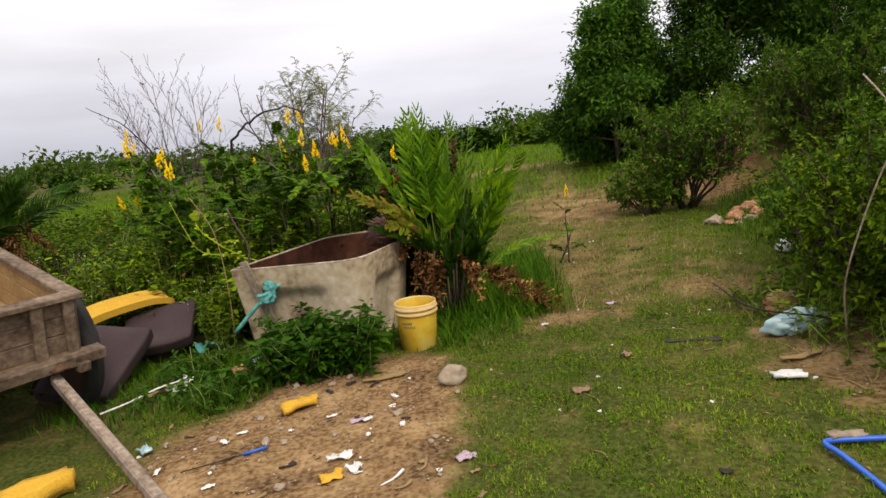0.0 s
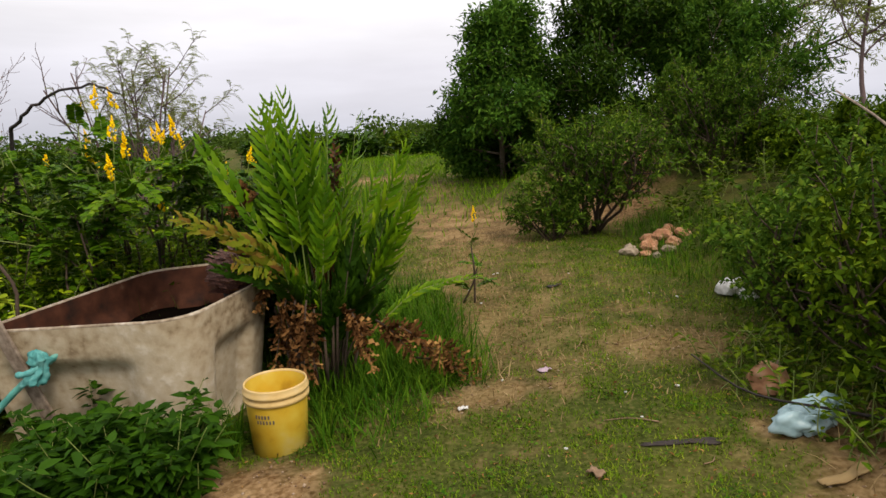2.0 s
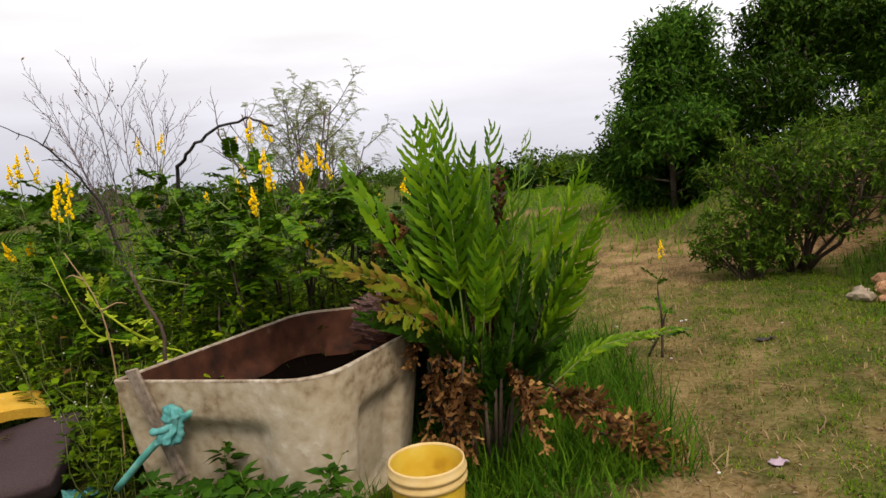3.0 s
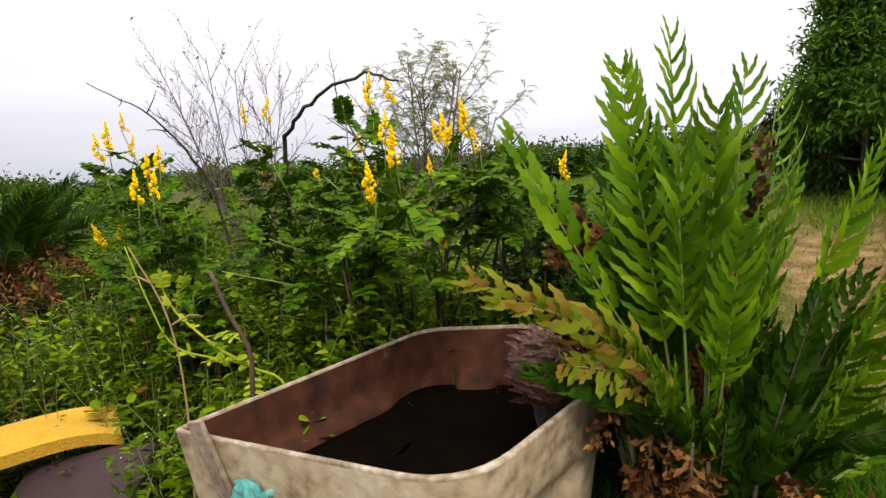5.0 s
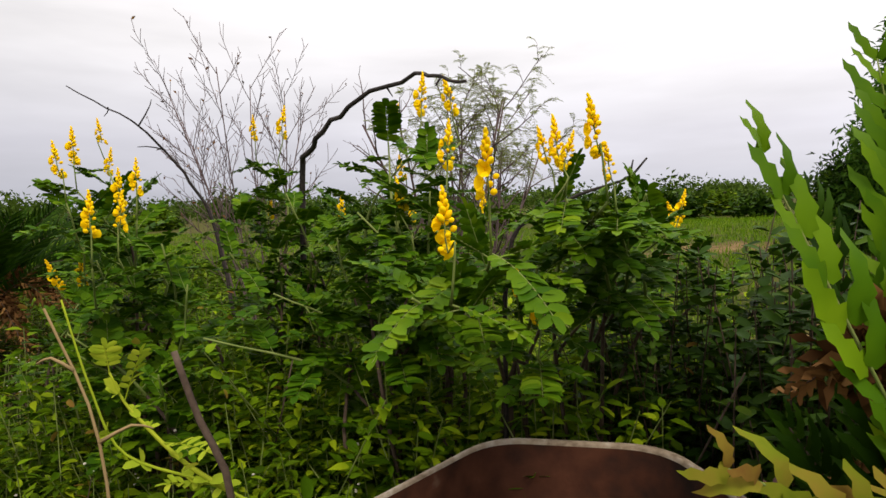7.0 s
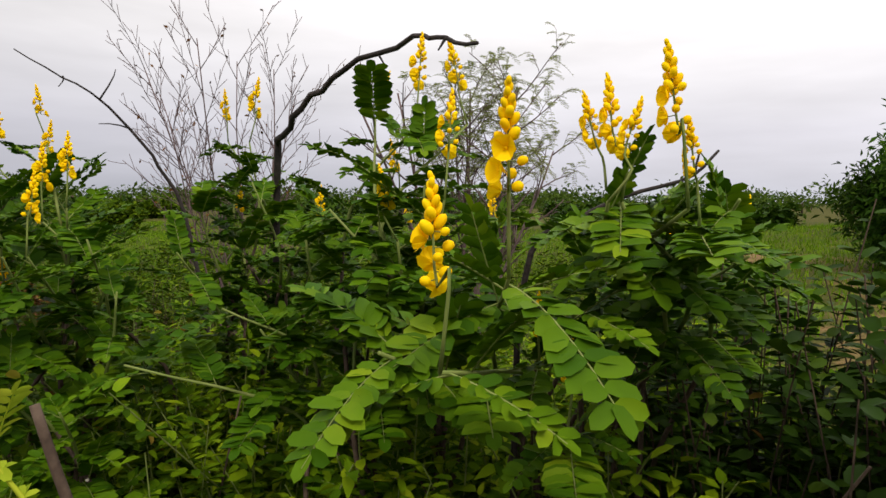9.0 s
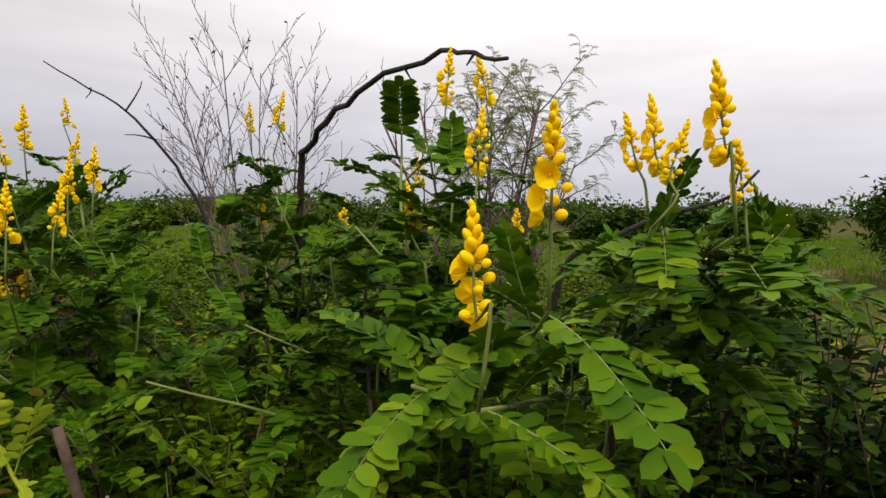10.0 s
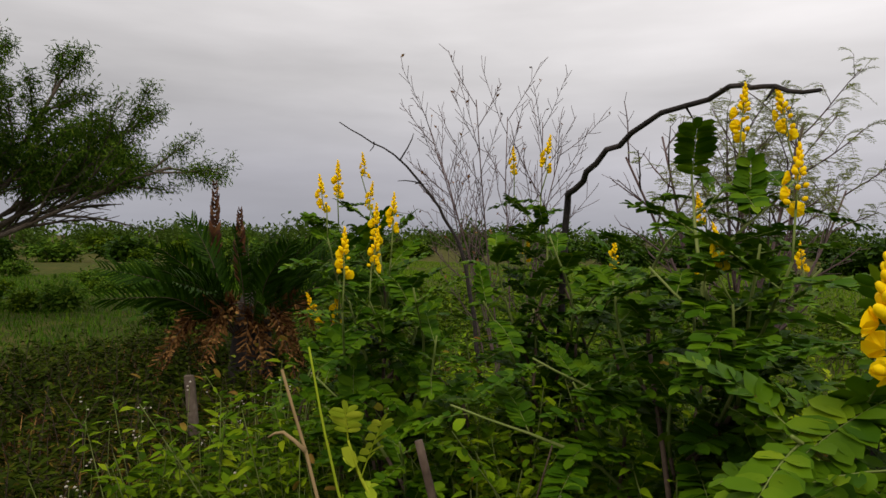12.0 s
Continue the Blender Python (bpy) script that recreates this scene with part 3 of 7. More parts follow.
# ---- plant makers ----
def turned(d, ang, az):
    """Directions that leave d at angle ang, at azimuth az round it."""
    d = unit(d)
    ref = np.array([0.0, 0, 1]) if abs(d[2]) < 0.95 else np.array([1.0, 0, 0])
    x = unit(np.cross(d, ref))
    y = np.cross(d, x)
    return d * math.cos(ang) + (x * math.cos(az) + y * math.sin(az)) * math.sin(ang)


def branch(rng, start, d, length, rad, levels, out, bend=0.15, rise=0.1, kids=(5, 4, 4), ang=0.7, shrink=0.55, bare_low=0.3, depth=0):
    """Grows one limb with its side limbs; out gathers (points, radii, depth)."""
    n = 6 if depth < 2 else 5
    pts, p, d = [np.array(start, float)], np.array(start, float), unit(d)
    for _ in range(n - 1):
        d = unit(d + rng.normal(0, bend, 3) + np.array([0, 0, rise]))
        p = p + d * length / (n - 1)
        pts.append(p)
    pts = np.array(pts)
    out.append((pts, np.linspace(rad, rad * 0.45, n), depth))
    if depth >= levels:
        return
    k = kids[min(depth, len(kids) - 1)]
    az = rng.uniform(0, 6.28)
    for i in range(k):
        f = bare_low + (1 - bare_low) * (i + rng.uniform(0.2, 0.9)) / k
        a = f * (n - 1)
        q = pts[int(a)] + (pts[min(int(a) + 1, n - 1)] - pts[int(a)]) * (a - int(a))
        az += 2.4 + rng.normal(0, 0.4)
        dd = turned(pts[min(int(a) + 1, n - 1)] - pts[int(a)], ang * rng.uniform(0.7, 1.3), az)
        branch(rng, q, dd, length * shrink * rng.uniform(0.7, 1.25) * (1.15 - 0.4 * f), rad * 0.55 * (1.1 - 0.4 * f), levels, out, bend, rise, kids, ang, shrink, 0.15, depth + 1)


def limbs_mesh(limbs, sides=(7, 5, 4, 3), upto=9):
    g = Geo()
    for pts, rad, dep in limbs:
        if dep <= upto:
            tube(g, pts, np.maximum(rad, 0.0021), sides[min(dep, len(sides) - 1)])
    return g


def leaves_on(rng, limbs, depth, per, length, width, tv=LEAF2_V, tf=LEAF2_F, geo=None, droop=0.2, spreadout=0.9, start=0.15, clump=0.0):
    """Leaves along the twigs of at least that depth."""
    geo = geo or Geo()
    P, D = [], []
    for pts, rad, dep in limbs:
        if dep < depth:
            continue
        a = rng.uniform(start, 1, per) * (len(pts) - 1.001)
        i = a.astype(int)
        q = pts[i] + (pts[i + 1] - pts[i]) * (a - i)[:, None]
        P.append(q + rng.normal(0, clump, (per, 3)) if clump else q)
        along = unit(pts[i + 1] - pts[i])
        D.append(unit(along * 0.6 + rng.normal(0, spreadout, (per, 3)) - np.array([0, 0, droop])))
    P, D = np.concatenate(P), np.concatenate(D)
    n = len(P)
    up = unit(rng.normal(0, 0.5, (n, 3)) + np.array([0, 0, 1.0]))
    s = rng.uniform(0.65, 1.2, n)
    scatter(geo, tv, tf, P, bases(D, up), np.stack([width * s, length * s, length * s], -1))
    return geo


def pinnate(rng, base, d, length, pairs, leaflet, wide, geo, ribs, droop=0.5, tv=OVAL_V, tf=OVAL_F, slot=0, rib_r=0.0025):
    """A feathered leaf: a drooping midrib with paired leaflets."""
    n = pairs + 3
    d = unit(d)
    s = np.linspace(0, 1, n)
    pts = base + d * (s * length)[:, None] + np.array([0, 0, -1.0]) * (droop * length * s ** 2)[:, None]
    tube(ribs, pts[::2] if n > 8 else pts, np.linspace(rib_r, rib_r * 0.5, len(pts[::2] if n > 8 else pts)), 3, slot, cap=False)
    t = unit(np.gradient(pts, axis=0))[2:-1]
    q = pts[2:-1]
    side = unit(np.cross(t, [0, 0, 1.0]))
    nrm = np.cross(side, t)
    size = leaflet * (0.65 + 0.45 * np.sin(np.linspace(0.35, 2.6, len(q))))
    for sg in (1, -1):
        dd = unit(side * sg + t * 0.35 + nrm * rng.uniform(-0.15, 0.35, len(q))[:, None] + rng.normal(0, 0.1, (len(q), 3)))
        scatter(geo, tv, tf, q, bases(dd, nrm + rng.normal(0, 0.2, (len(q), 3))), np.stack([size * wide, size, size], -1), slot)
    scatter(geo, tv, tf, q[-1:], bases(t[-1:], nrm[-1:]), np.array([[size[-1] * wide, size[-1], size[-1]]]), slot)


BUD_V, BUD_F = lump(1, (0.5, 0.5, 0.62), 0.05, 1)
LONGBUD_V, LONGBUD_F = lump(2, (0.46, 0.66, 0.46), 0.03, 2)
FARBUD_V, FARBUD_F = lump(2, (0.46, 0.66, 0.46), 0.03, 1)


def flower_spike(rng, base, tip, plant, size=1.0, near=False):
    """A slim candle: tight buds at the top, round half-open cups and open five-petalled flowers spaced below. base: foot of the stalk; tip: top of the spike."""
    base, tip = np.asarray(base, float), np.asarray(tip, float)
    axis = tip - base
    L = 0.165 * size
    d = unit(axis)
    start = tip - d * L
    bv, bf = (LONGBUD_V, LONGBUD_F) if near else (FARBUD_V, FARBUD_F)
    buds = Geo()
    n = 15
    for i in range(n):
        f = i / (n - 1)
        az = i * 2.4 + rng.uniform(-0.2, 0.2)
        o = turned(d, 1.57, az)
        q = start + d * (L * (0.46 + 0.50 * f ** 0.85)) + o * size * (0.0105 * (1 - f) + 0.0012)
        s = (0.0105 * (1 - f) + 0.0095) * size * rng.uniform(0.9, 1.1)
        scatter(buds, bv, [bf], q[None], bases(turned(d, 0.75 - 0.6 * f, az)[None], d[None] + 0.01), np.array([[s * 0.95, s * 1.05, s * 0.95]]))
    spike = part("flower_spike", buds, M_BUD, plant, "candle of yellow-orange buds and open flowers")
    stalk, pet = Geo(), Geo()
    mid = base + axis * 0.5 + rng.normal(0, 0.012, 3) - np.array([0, 0, 0.01])
    tube(stalk, curve([base, mid, start, tip - d * 0.01], 9), np.linspace(0.0030, 0.0016, 9) * (0.6 + 0.4 * size), 5)
    for i in range(8):
        f = i / 7
        az = i * 2.4 + rng.uniform(-0.5, 0.5)
        o = unit(turned(d, 1.35, az))
        root = start + d * (L * (-0.03 + 0.50 * f))
        q = root + o * size * rng.uniform(0.010, 0.017) - d * 0.004 * size
        tube(stalk, [root, q], 0.0011 * size, 3, cap=False)
        if i % 3:
            s = (0.0195 - 0.004 * f) * size * rng.uniform(0.85, 1.1)
            scatter(pet, bv, [bf], (q + o * 0.004)[None], bases((o + 0.3 * d)[None], d[None]), np.array([[s, s * 0.85, s]]))
            continue
        for k in range(5):
            pd = unit(turned(o, 1.05, k * 1.2566 + rng.uniform(-0.15, 0.15)))
            s = 0.0255 * size * rng.uniform(0.85, 1.1)
            scatter(pet, PETAL_V, PETAL_F, q[None], bases(pd[None], o[None] + rng.normal(0, 0.15, 3)), np.array([[s * 1.15, s, s * rng.uniform(0.8, 2.0)]]))
        scatter(pet, FARBUD_V, [FARBUD_F], (q + o * 0.004 * size)[None], bases(o[None], d[None]), np.full((1, 3), 0.0065 * size), 1)
    part("stalk", stalk, M_STEM, spike)
    part("petals", pet, [M_PETAL, M_BUD], spike, "open yellow petals")
    return spike


def senna(seed, base, tips, leaders=(), leaf=0.30, low=0.35, dens=1.0):
    """A candle bush: woody stems from one foot to each spike or leafy leader, with big feathered leaves."""
    rng = np.random.default_rng(seed)
    base = np.asarray(base, float)
    base[2] = float(height(base[0], base[1])) - 0.02
    plant = thing("candle_bush", "leafy green candle bush with upright spikes of yellow flowers", "shrub", base, "candle bushes")
    wood, ribs, fol = Geo(), Geo(), Geo()
    for tip, size, flowering in [(t[:3], t[3], True) for t in tips] + [(t, 1.0, False) for t in leaders]:
        tip = np.asarray(tip, float)
        L = np.linalg.norm(tip - base)
        foot = tip - np.array([rng.normal(0, 0.03), rng.normal(0, 0.03), 0.30 * size]) if flowering else tip
        k1 = base + (foot - base) * np.array([0.05, 0.05, 0.50]) + rng.normal(0, 0.06 * L, 3) * (1, 1, 0.3)
        k2 = base + (foot - base) * np.array([0.40, 0.40, 0.82]) + rng.normal(0, 0.05 * L, 3) * (1, 1, 0.3)
        pts = curve([base + rng.normal(0, 0.03, 3) * (1, 1, 0), k1, k2, foot], 14)
        rad = np.linspace(0.010, 0.003, 14)
        tube(wood, pts[:9], rad[:9], 5)
        tube(ribs, pts[8:], rad[8:], 5)
        if flowering:
            flower_spike(rng, foot, tip, plant, size, tip[1] < 5.25)
        n = int((9 + 4 * (L - 0.6)) * dens)
        az = rng.uniform(0, 6)
        for i in range(n):
            f = low + (1 - low) * (i + rng.uniform(0, 0.6)) / n
            a = min(f, 0.999) * 12.99
            j = int(a)
            q = pts[j] + (pts[j + 1] - pts[j]) * (a - j)
            az += 2.4
            d = turned(pts[j + 1] - pts[j], rng.uniform(0.8, 1.3), az)
            d[2] = min(max(d[2], -0.1), 0.55)
            ln = leaf * rng.uniform(0.7, 1.2) * (1.1 - 0.35 * f)
            pinnate(rng, q, d, ln, int(rng.integers(10, 15)), 0.068 * ln / 0.30 * rng.uniform(0.9, 1.1), 0.54, fol, ribs, droop=rng.uniform(-0.05, 0.42), rib_r=0.002)
    part("stem_work", wood, M_TWIG, plant, kind="stuff")
    part("leaf_ribbing", ribs, M_STEM, plant, kind="stuff")
    part("foliage", fol, M_SENNA, plant, kind="stuff")
    return plant


def frond(rng, base, tip, plant, m=M_FERN, width=0.15, pairs=26, bow=0.18, bare_foot=0.25, arch=None, curl=0.0, label="", seed_tilt=0.0, pairs_up=1.5, broad=0.085):
    """A leathery fern frond: arching midrib and ascending strap leaflets."""
    base, tip = np.asarray(base, float), np.asarray(tip, float)
    ax = tip - base
    tip = tip - unit(ax) * (0.09 if bow < 0.06 else 0.0)
    ax = tip - base
    L = np.linalg.norm(ax)
    mid = base + ax * 0.55 + (np.array([0, 0, 1.0]) * bow * L if arch is None else np.asarray(arch))
    pairs = int(pairs * pairs_up)
    n = pairs + 10
    pts = curve([base, base * 0.45 + mid * 0.55 + np.array([0, 0, 0.03 * L]), mid, tip], n)
    rib = Geo()
    tube(rib, pts, np.linspace(0.007, 0.0015, n), 5)
    k0 = int(n * bare_foot)
    q = pts[k0:]
    t = unit(np.gradient(pts, axis=0))[k0:]
    seed_tilt += rng.normal(0, 0.35)
    face = unit(np.array([math.cos(seed_tilt), math.sin(seed_tilt), 0.35]))
    side = unit(np.cross(t, np.where(np.abs((t @ face))[:, None] > 0.95, [[1.0, 0, 0]], face[None])))
    nrm = np.cross(side, t)
    lam = Geo()
    f = np.linspace(0, 1, len(q))
    size = width * (0.55 + 0.6 * np.sin(0.35 + f * 2.3)) * (1 - 0.35 * f ** 4)
    fold = rng.uniform(0.05, 0.5)
    for sg in (1, -1):
        dd = unit(side * sg + t * (0.62 + 0.45 * f)[:, None] + nrm * (fold + rng.normal(0, 0.10, len(q)))[:, None] + rng.normal(0, 0.06 + curl, (len(q), 3)))
        s = size * rng.uniform(0.85, 1.15, len(q))
        tv, tf = (STRAP_A if sg > 0 else STRAP_B) if curl < 0.2 else (CRIMP_V, CRIMP_F)
        scatter(lam, tv, tf, q + rng.normal(0, 0.002, q.shape), bases(dd, nrm + rng.normal(0, 0.16 + curl, q.shape)), np.stack([s * broad + 0.004, s, s * rng.uniform(0.4, 1.6, len(q)) * (1 + 4 * curl)], -1))
    fr = part("frond", lam, m, plant, label)
    part("midrib", rib, M_STEM if m in (M_FERN, M_YELLOWING) else M_TWIG, fr)
    return fr


def weed_bed(seed, spots, h, leaf_len, leaf_w, per, m, name, label, tv=POINT_V, tf=POINT_F, lean=0.25, stem_m=None):
    """Many leafy stems standing on the ground, as one growth."""
    rng = np.random.default_rng(seed)
    g = Geo()
    P, D, U, S = [], [], [], []
    for x, y, k in spots:
        z = float(height(x, y))
        hh = h * k * rng.uniform(0.65, 1.15)
        top = np.array([x + rng.normal(0, lean) * hh, y + rng.normal(0, lean) * hh, z + hh])
        b = np.array([x, y, z - 0.01])
        pts = curve([b, b * 0.5 + top * 0.5 + rng.normal(0, 0.04, 3), top], 6)
        tube(g, pts, np.linspace(0.0045, 0.002, 6), 3, 1, cap=False)
        n = int(per * k)
        a = rng.uniform(0.12, 1, n) ** 0.8 * 4.999
        i = a.astype(int)
        q = pts[i] + (pts[i + 1] - pts[i]) * (a - i)[:, None]
        az = np.arange(n) * 2.4 + rng.uniform(0, 6)
        el = rng.uniform(-0.35, 0.6, n)
        P.append(q)
        D.append(np.stack([np.cos(az) * np.cos(el), np.sin(az) * np.cos(el), np.sin(el)], -1))
        S.append(rng.uniform(0.6, 1.2, n))
    P, D, S = np.concatenate(P), np.concatenate(D), np.concatenate(S)
    # short leaf stalks: move leaves a little outwards
    P = P + D * (leaf_len * 0.35 * rng.random(len(P)))[:, None]
    scatter(g, tv, tf, P, bases(D, rng.normal(0, 0.35, P.shape) + np.array([0, 0, 1.0])), np.stack([leaf_w * S, leaf_len * S, leaf_len * S], -1))
    return solo(name, g, [m, stem_m or M_STEM], label, "plants", kind="stuff")


def shrub(name, label, seed, base, h, r, m, leaf=(0.06, 0.02), stems=7, per=14, kids=(6, 5, 4), levels=2, wood=M_TWIG, group="", category="shrub", tv=LEAF2_V, tf=LEAF2_F, rise=0.10, clump=0.0, ang=0.75, spreadout=0.9, low=0.3):
    rng = np.random.default_rng(seed)
    base = np.array([base[0], base[1], float(height(base[0], base[1])) - 0.03])
    limbs = []
    for i in range(stems):
        az = i * 2.4 + rng.uniform(0, 1)
        tilt = rng.uniform(0.15, 1.0) * math.atan2(r, h)
        d = np.array([math.cos(az) * math.sin(tilt), math.sin(az) * math.sin(tilt), math.cos(tilt)])
        branch(rng, base + np.array([math.cos(az), math.sin(az), 0]) * 0.05 * r, d, h * rng.uniform(0.75, 1.0) * 0.85, 0.012 * h + 0.004, levels, limbs, 0.16, rise, kids, ang, 0.5, low)
    plant = thing(name, label, category, base, group)
    part("branchwork", limbs_mesh(limbs, (4, 3, 3, 3), 1 if name == "bank_shrub" else 9), wood, plant, kind="stuff")
    part("foliage", leaves_on(rng, limbs, levels, per, leaf[0], leaf[1], tv, tf, clump=clump, spreadout=spreadout), m, plant, kind="stuff")
    return plant


def tree(name, label, seed, base, h, r, m, trunk=0.12, first=0.25, limbs_n=9, per=30, leaf=(0.10, 0.025), levels=3, kids=(0, 5, 5, 4), lean=(0, 0), droop=0.4, rise=0.05, clump=0.05, bark=M_BARK, category="tree", spreadout=0.9):
    rng = np.random.default_rng(seed)
    base = np.array([base[0], base[1], float(height(base[0], base[1])) - 0.05])
    top = base + np.array([lean[0], lean[1], h * 0.86])
    pts = curve([base, base * 0.6 + top * 0.4 + rng.normal(0, 0.05 * h, 3) * (1, 1, 0), top], 10)
    limbs = [(pts, np.linspace(trunk, trunk * 0.25, 10), 0)]
    for i in range(limbs_n):
        f = first + (1 - first) * (i + rng.uniform(0, 0.8)) / limbs_n
        a = min(f, 0.99) * 8.99
        q = pts[int(a)] + (pts[int(a) + 1] - pts[int(a)]) * (a - int(a))
        az = i * 2.4 + rng.uniform(-0.5, 0.5)
        el = 0.15 + 0.9 * f + rng.normal(0, 0.15)
        d = np.array([math.cos(az) * math.cos(el), math.sin(az) * math.cos(el), math.sin(el)])
        ln = r * (0.62 + 0.55 * math.sin(math.pi * min(f, 1.0) ** 0.85)) * rng.uniform(0.75, 1.1)
        branch(rng, q, d, ln, trunk * 0.4, levels, limbs, 0.18, rise, kids, 0.75, 0.55, 0.25, 1)
    plant = thing(name, label, category, base)
    part("trunk", limbs_mesh(limbs[:1], (9,)), bark, plant)
    part("limbwork", limbs_mesh(limbs[1:], (8, 5, 4, 3)), bark, plant, kind="stuff")
    part("crown", leaves_on(rng, limbs, levels - 1, per, leaf[0], leaf[1], droop=droop, clump=clump, spreadout=spreadout), m, plant, kind="stuff")
    return plant


# ---- candle bushes with their yellow spikes (x, y, z of the tip, size) ----
senna(121, (-1.06, 5.98, 0), [(-1.01, 4.87, 1.357, 0.76), (-0.935, 4.92, 1.465, 0.80), (-0.875, 5.30, 1.115, 0.62), (-0.945, 5.40, 1.155, 0.5)],
      [(-1.10, 4.95, 1.13), (-0.86, 5.1, 1.18), (-1.05, 5.3, 1.22)], leaf=0.25, low=0.86, dens=0.46)
senna(22, (-0.72, 5.92, 0), [(-0.75, 5.16, 1.555, 0.8), (-0.78, 5.15, 1.475, 0.5), (-0.83, 5.2, 1.52, 0.65), (-0.865, 5.2, 1.495, 0.5), (-0.715, 5.18, 1.45, 0.5)],
      [(-0.62, 5.3, 1.33), (-0.72, 5.3, 1.30), (-0.55, 5.55, 1.22)], leaf=0.22, low=0.6, dens=0.8)
senna(23, (-1.45, 5.95, 0), [(-1.33, 5.89, 1.79, 0.85), (-1.26, 5.9, 1.775, 0.8), (-1.17, 5.6, 1.58, 0.85), (-1.41, 5.85, 1.68, 0.45), (-1.50, 6.1, 1.52, 0.6), (-1.33, 5.55, 1.41, 0.6)],
      [(-1.5, 5.65, 1.30), (-1.25, 5.65, 1.36), (-1.65, 5.8, 1.25), (-1.15, 5.9, 1.3)], leaf=0.25, low=0.40, dens=0.95)
senna(24, (-2.1, 6.3, 0), [(-2.15, 6.4, 1.80, 0.85), (-2.44, 6.6, 1.80, 0.75), (-1.82, 6.26, 1.38, 0.65), (-2.3, 6.5, 1.38, 0.6)],
      [(-2.0, 6.1, 1.38), (-2.3, 6.2, 1.34), (-1.75, 6.2, 1.28), (-2.15, 5.9, 1.15), (-2.25, 6.4, 1.45)], leaf=0.24, dens=0.95)
senna(25, (-2.6, 5.95, 0), [(-2.56, 5.8, 1.50, 0.85), (-2.56, 5.9, 1.545, 0.85), (-2.32, 5.4, 1.40, 0.85), (-2.37, 5.6, 1.40, 0.8), (-2.87, 5.9, 1.69, 0.9), (-3.02, 6.2, 1.77, 0.7), (-2.85, 5.78, 1.62, 0.85), (-2.95, 6.2, 1.63, 0.75)],
      [(-2.5, 5.6, 1.15), (-2.75, 5.8, 1.2), (-2.3, 5.7, 1.2)], leaf=0.25, dens=0.8)
senna(26, (-3.05, 5.95, 0), [(-3.06, 5.9, 1.13, 0.85), (-2.87, 5.9, 1.15, 0.85)], [(-3.1, 6.1, 0.9)], leaf=0.2, dens=0.6)
senna(27, (-1.55, 5.85, 0), [], [(-1.7, 5.65, 0.98), (-1.45, 5.75, 1.05), (-1.85, 5.7, 1.02), (-2.0, 5.5, 0.9)], leaf=0.25, dens=0.7)
senna(28, (-2.3, 5.65, 0), [], [(-2.4, 5.4, 0.85), (-2.1, 5.4, 0.8), (-2.55, 5.5, 0.9), (-2.2, 5.7, 1.05)], leaf=0.24)
senna(29, (-1.9, 6.9, 0), [(-1.7, 6.9, 1.35, 0.7), (-1.3, 6.8, 1.38, 0.7)], [(-1.8, 6.8, 1.2), (-1.4, 6.7, 1.15), (-2.3, 7.0, 1.2), (-2.0, 7.2, 1.1)], leaf=0.24, dens=0.95)
senna(30, (-0.55, 6.5, 0), [(-0.42, 6.2, 1.35, 0.7), (-0.47, 6.4, 1.31, 0.7), (-0.62, 6.3, 1.25, 0.6)], [(-0.6, 6.2, 1.1), (-0.3, 6.5, 1.0), (-0.8, 6.6, 1.1)], leaf=0.25)
senna(31, (1.15, 6.0, 0), [(1.19, 5.96, 0.83, 0.7)], [(1.25, 5.9, 0.42)], leaf=0.2, dens=0.5, low=0.1)

# ---- weeds below and between them ----
rng = np.random.default_rng(5)


def spots(n, x0, x1, y0, y1, k0=0.7, k1=1.2, keep=None):
    out = []
    while len(out) < n:
        x, y = rng.uniform(x0, x1), rng.uniform(y0, y1)
        if keep is None or keep(x, y):
            out.append((x, y, rng.uniform(k0, k1)))
    return out


def off_tank(x, y):
    return not (-1.75 < x < -0.1 and 3.95 < y < 5.78) and not (x < -1.95 and y < 5.3)


weed_bed(41, spots(760, -3.4, -0.2, 5.35, 7.4, keep=off_tank), 0.74, 0.066, 0.029, 40, M_LUSH, "tall_weeds", "dense knee-high green weeds behind the tank")
weed_bed(42, spots(260, -3.3, -1.5, 4.75, 5.7, keep=off_tank), 0.50, 0.05, 0.022, 40, M_WEED, "low_weeds", "low green weeds beside the cement tank")
weed_bed(55, spots(150, -2.05, -1.05, 4.65, 6.0, 0.6, 1.1, keep=lambda x, y: y > 5.0 and (x < -1.64 + 0.41 * (y - 4.44) or y > 5.72)), 0.52, 0.085, 0.042, 26, M_LUSH, "broad_leaved_weeds", "bright broad-leaved weeds crowding the tank", tv=OVAL_V, tf=OVAL_F, lean=0.3)
weed_bed(52, spots(250, -2.7, -0.7, 5.8, 6.6, 0.75, 1.1), 0.86, 0.055, 0.025, 56, M_LUSH, "leafy_weeds", "tall leafy weeds among the candle bushes", tv=OVAL_V, tf=OVAL_F, lean=0.25)
weed_bed(43, spots(130, -0.75, 0.1, 5.78, 6.25, 0.75, 1.08) + spots(110, -0.33, 0.08, 5.3, 6.0, 0.8, 1.1), 1.12, 0.055, 0.030, 50, M_DARK, "dark_leafed_shrubs", "glossy dark small-leaved shrubs behind the tank", tv=OVAL_V, tf=OVAL_F, lean=0.12, stem_m=M_TWIG)
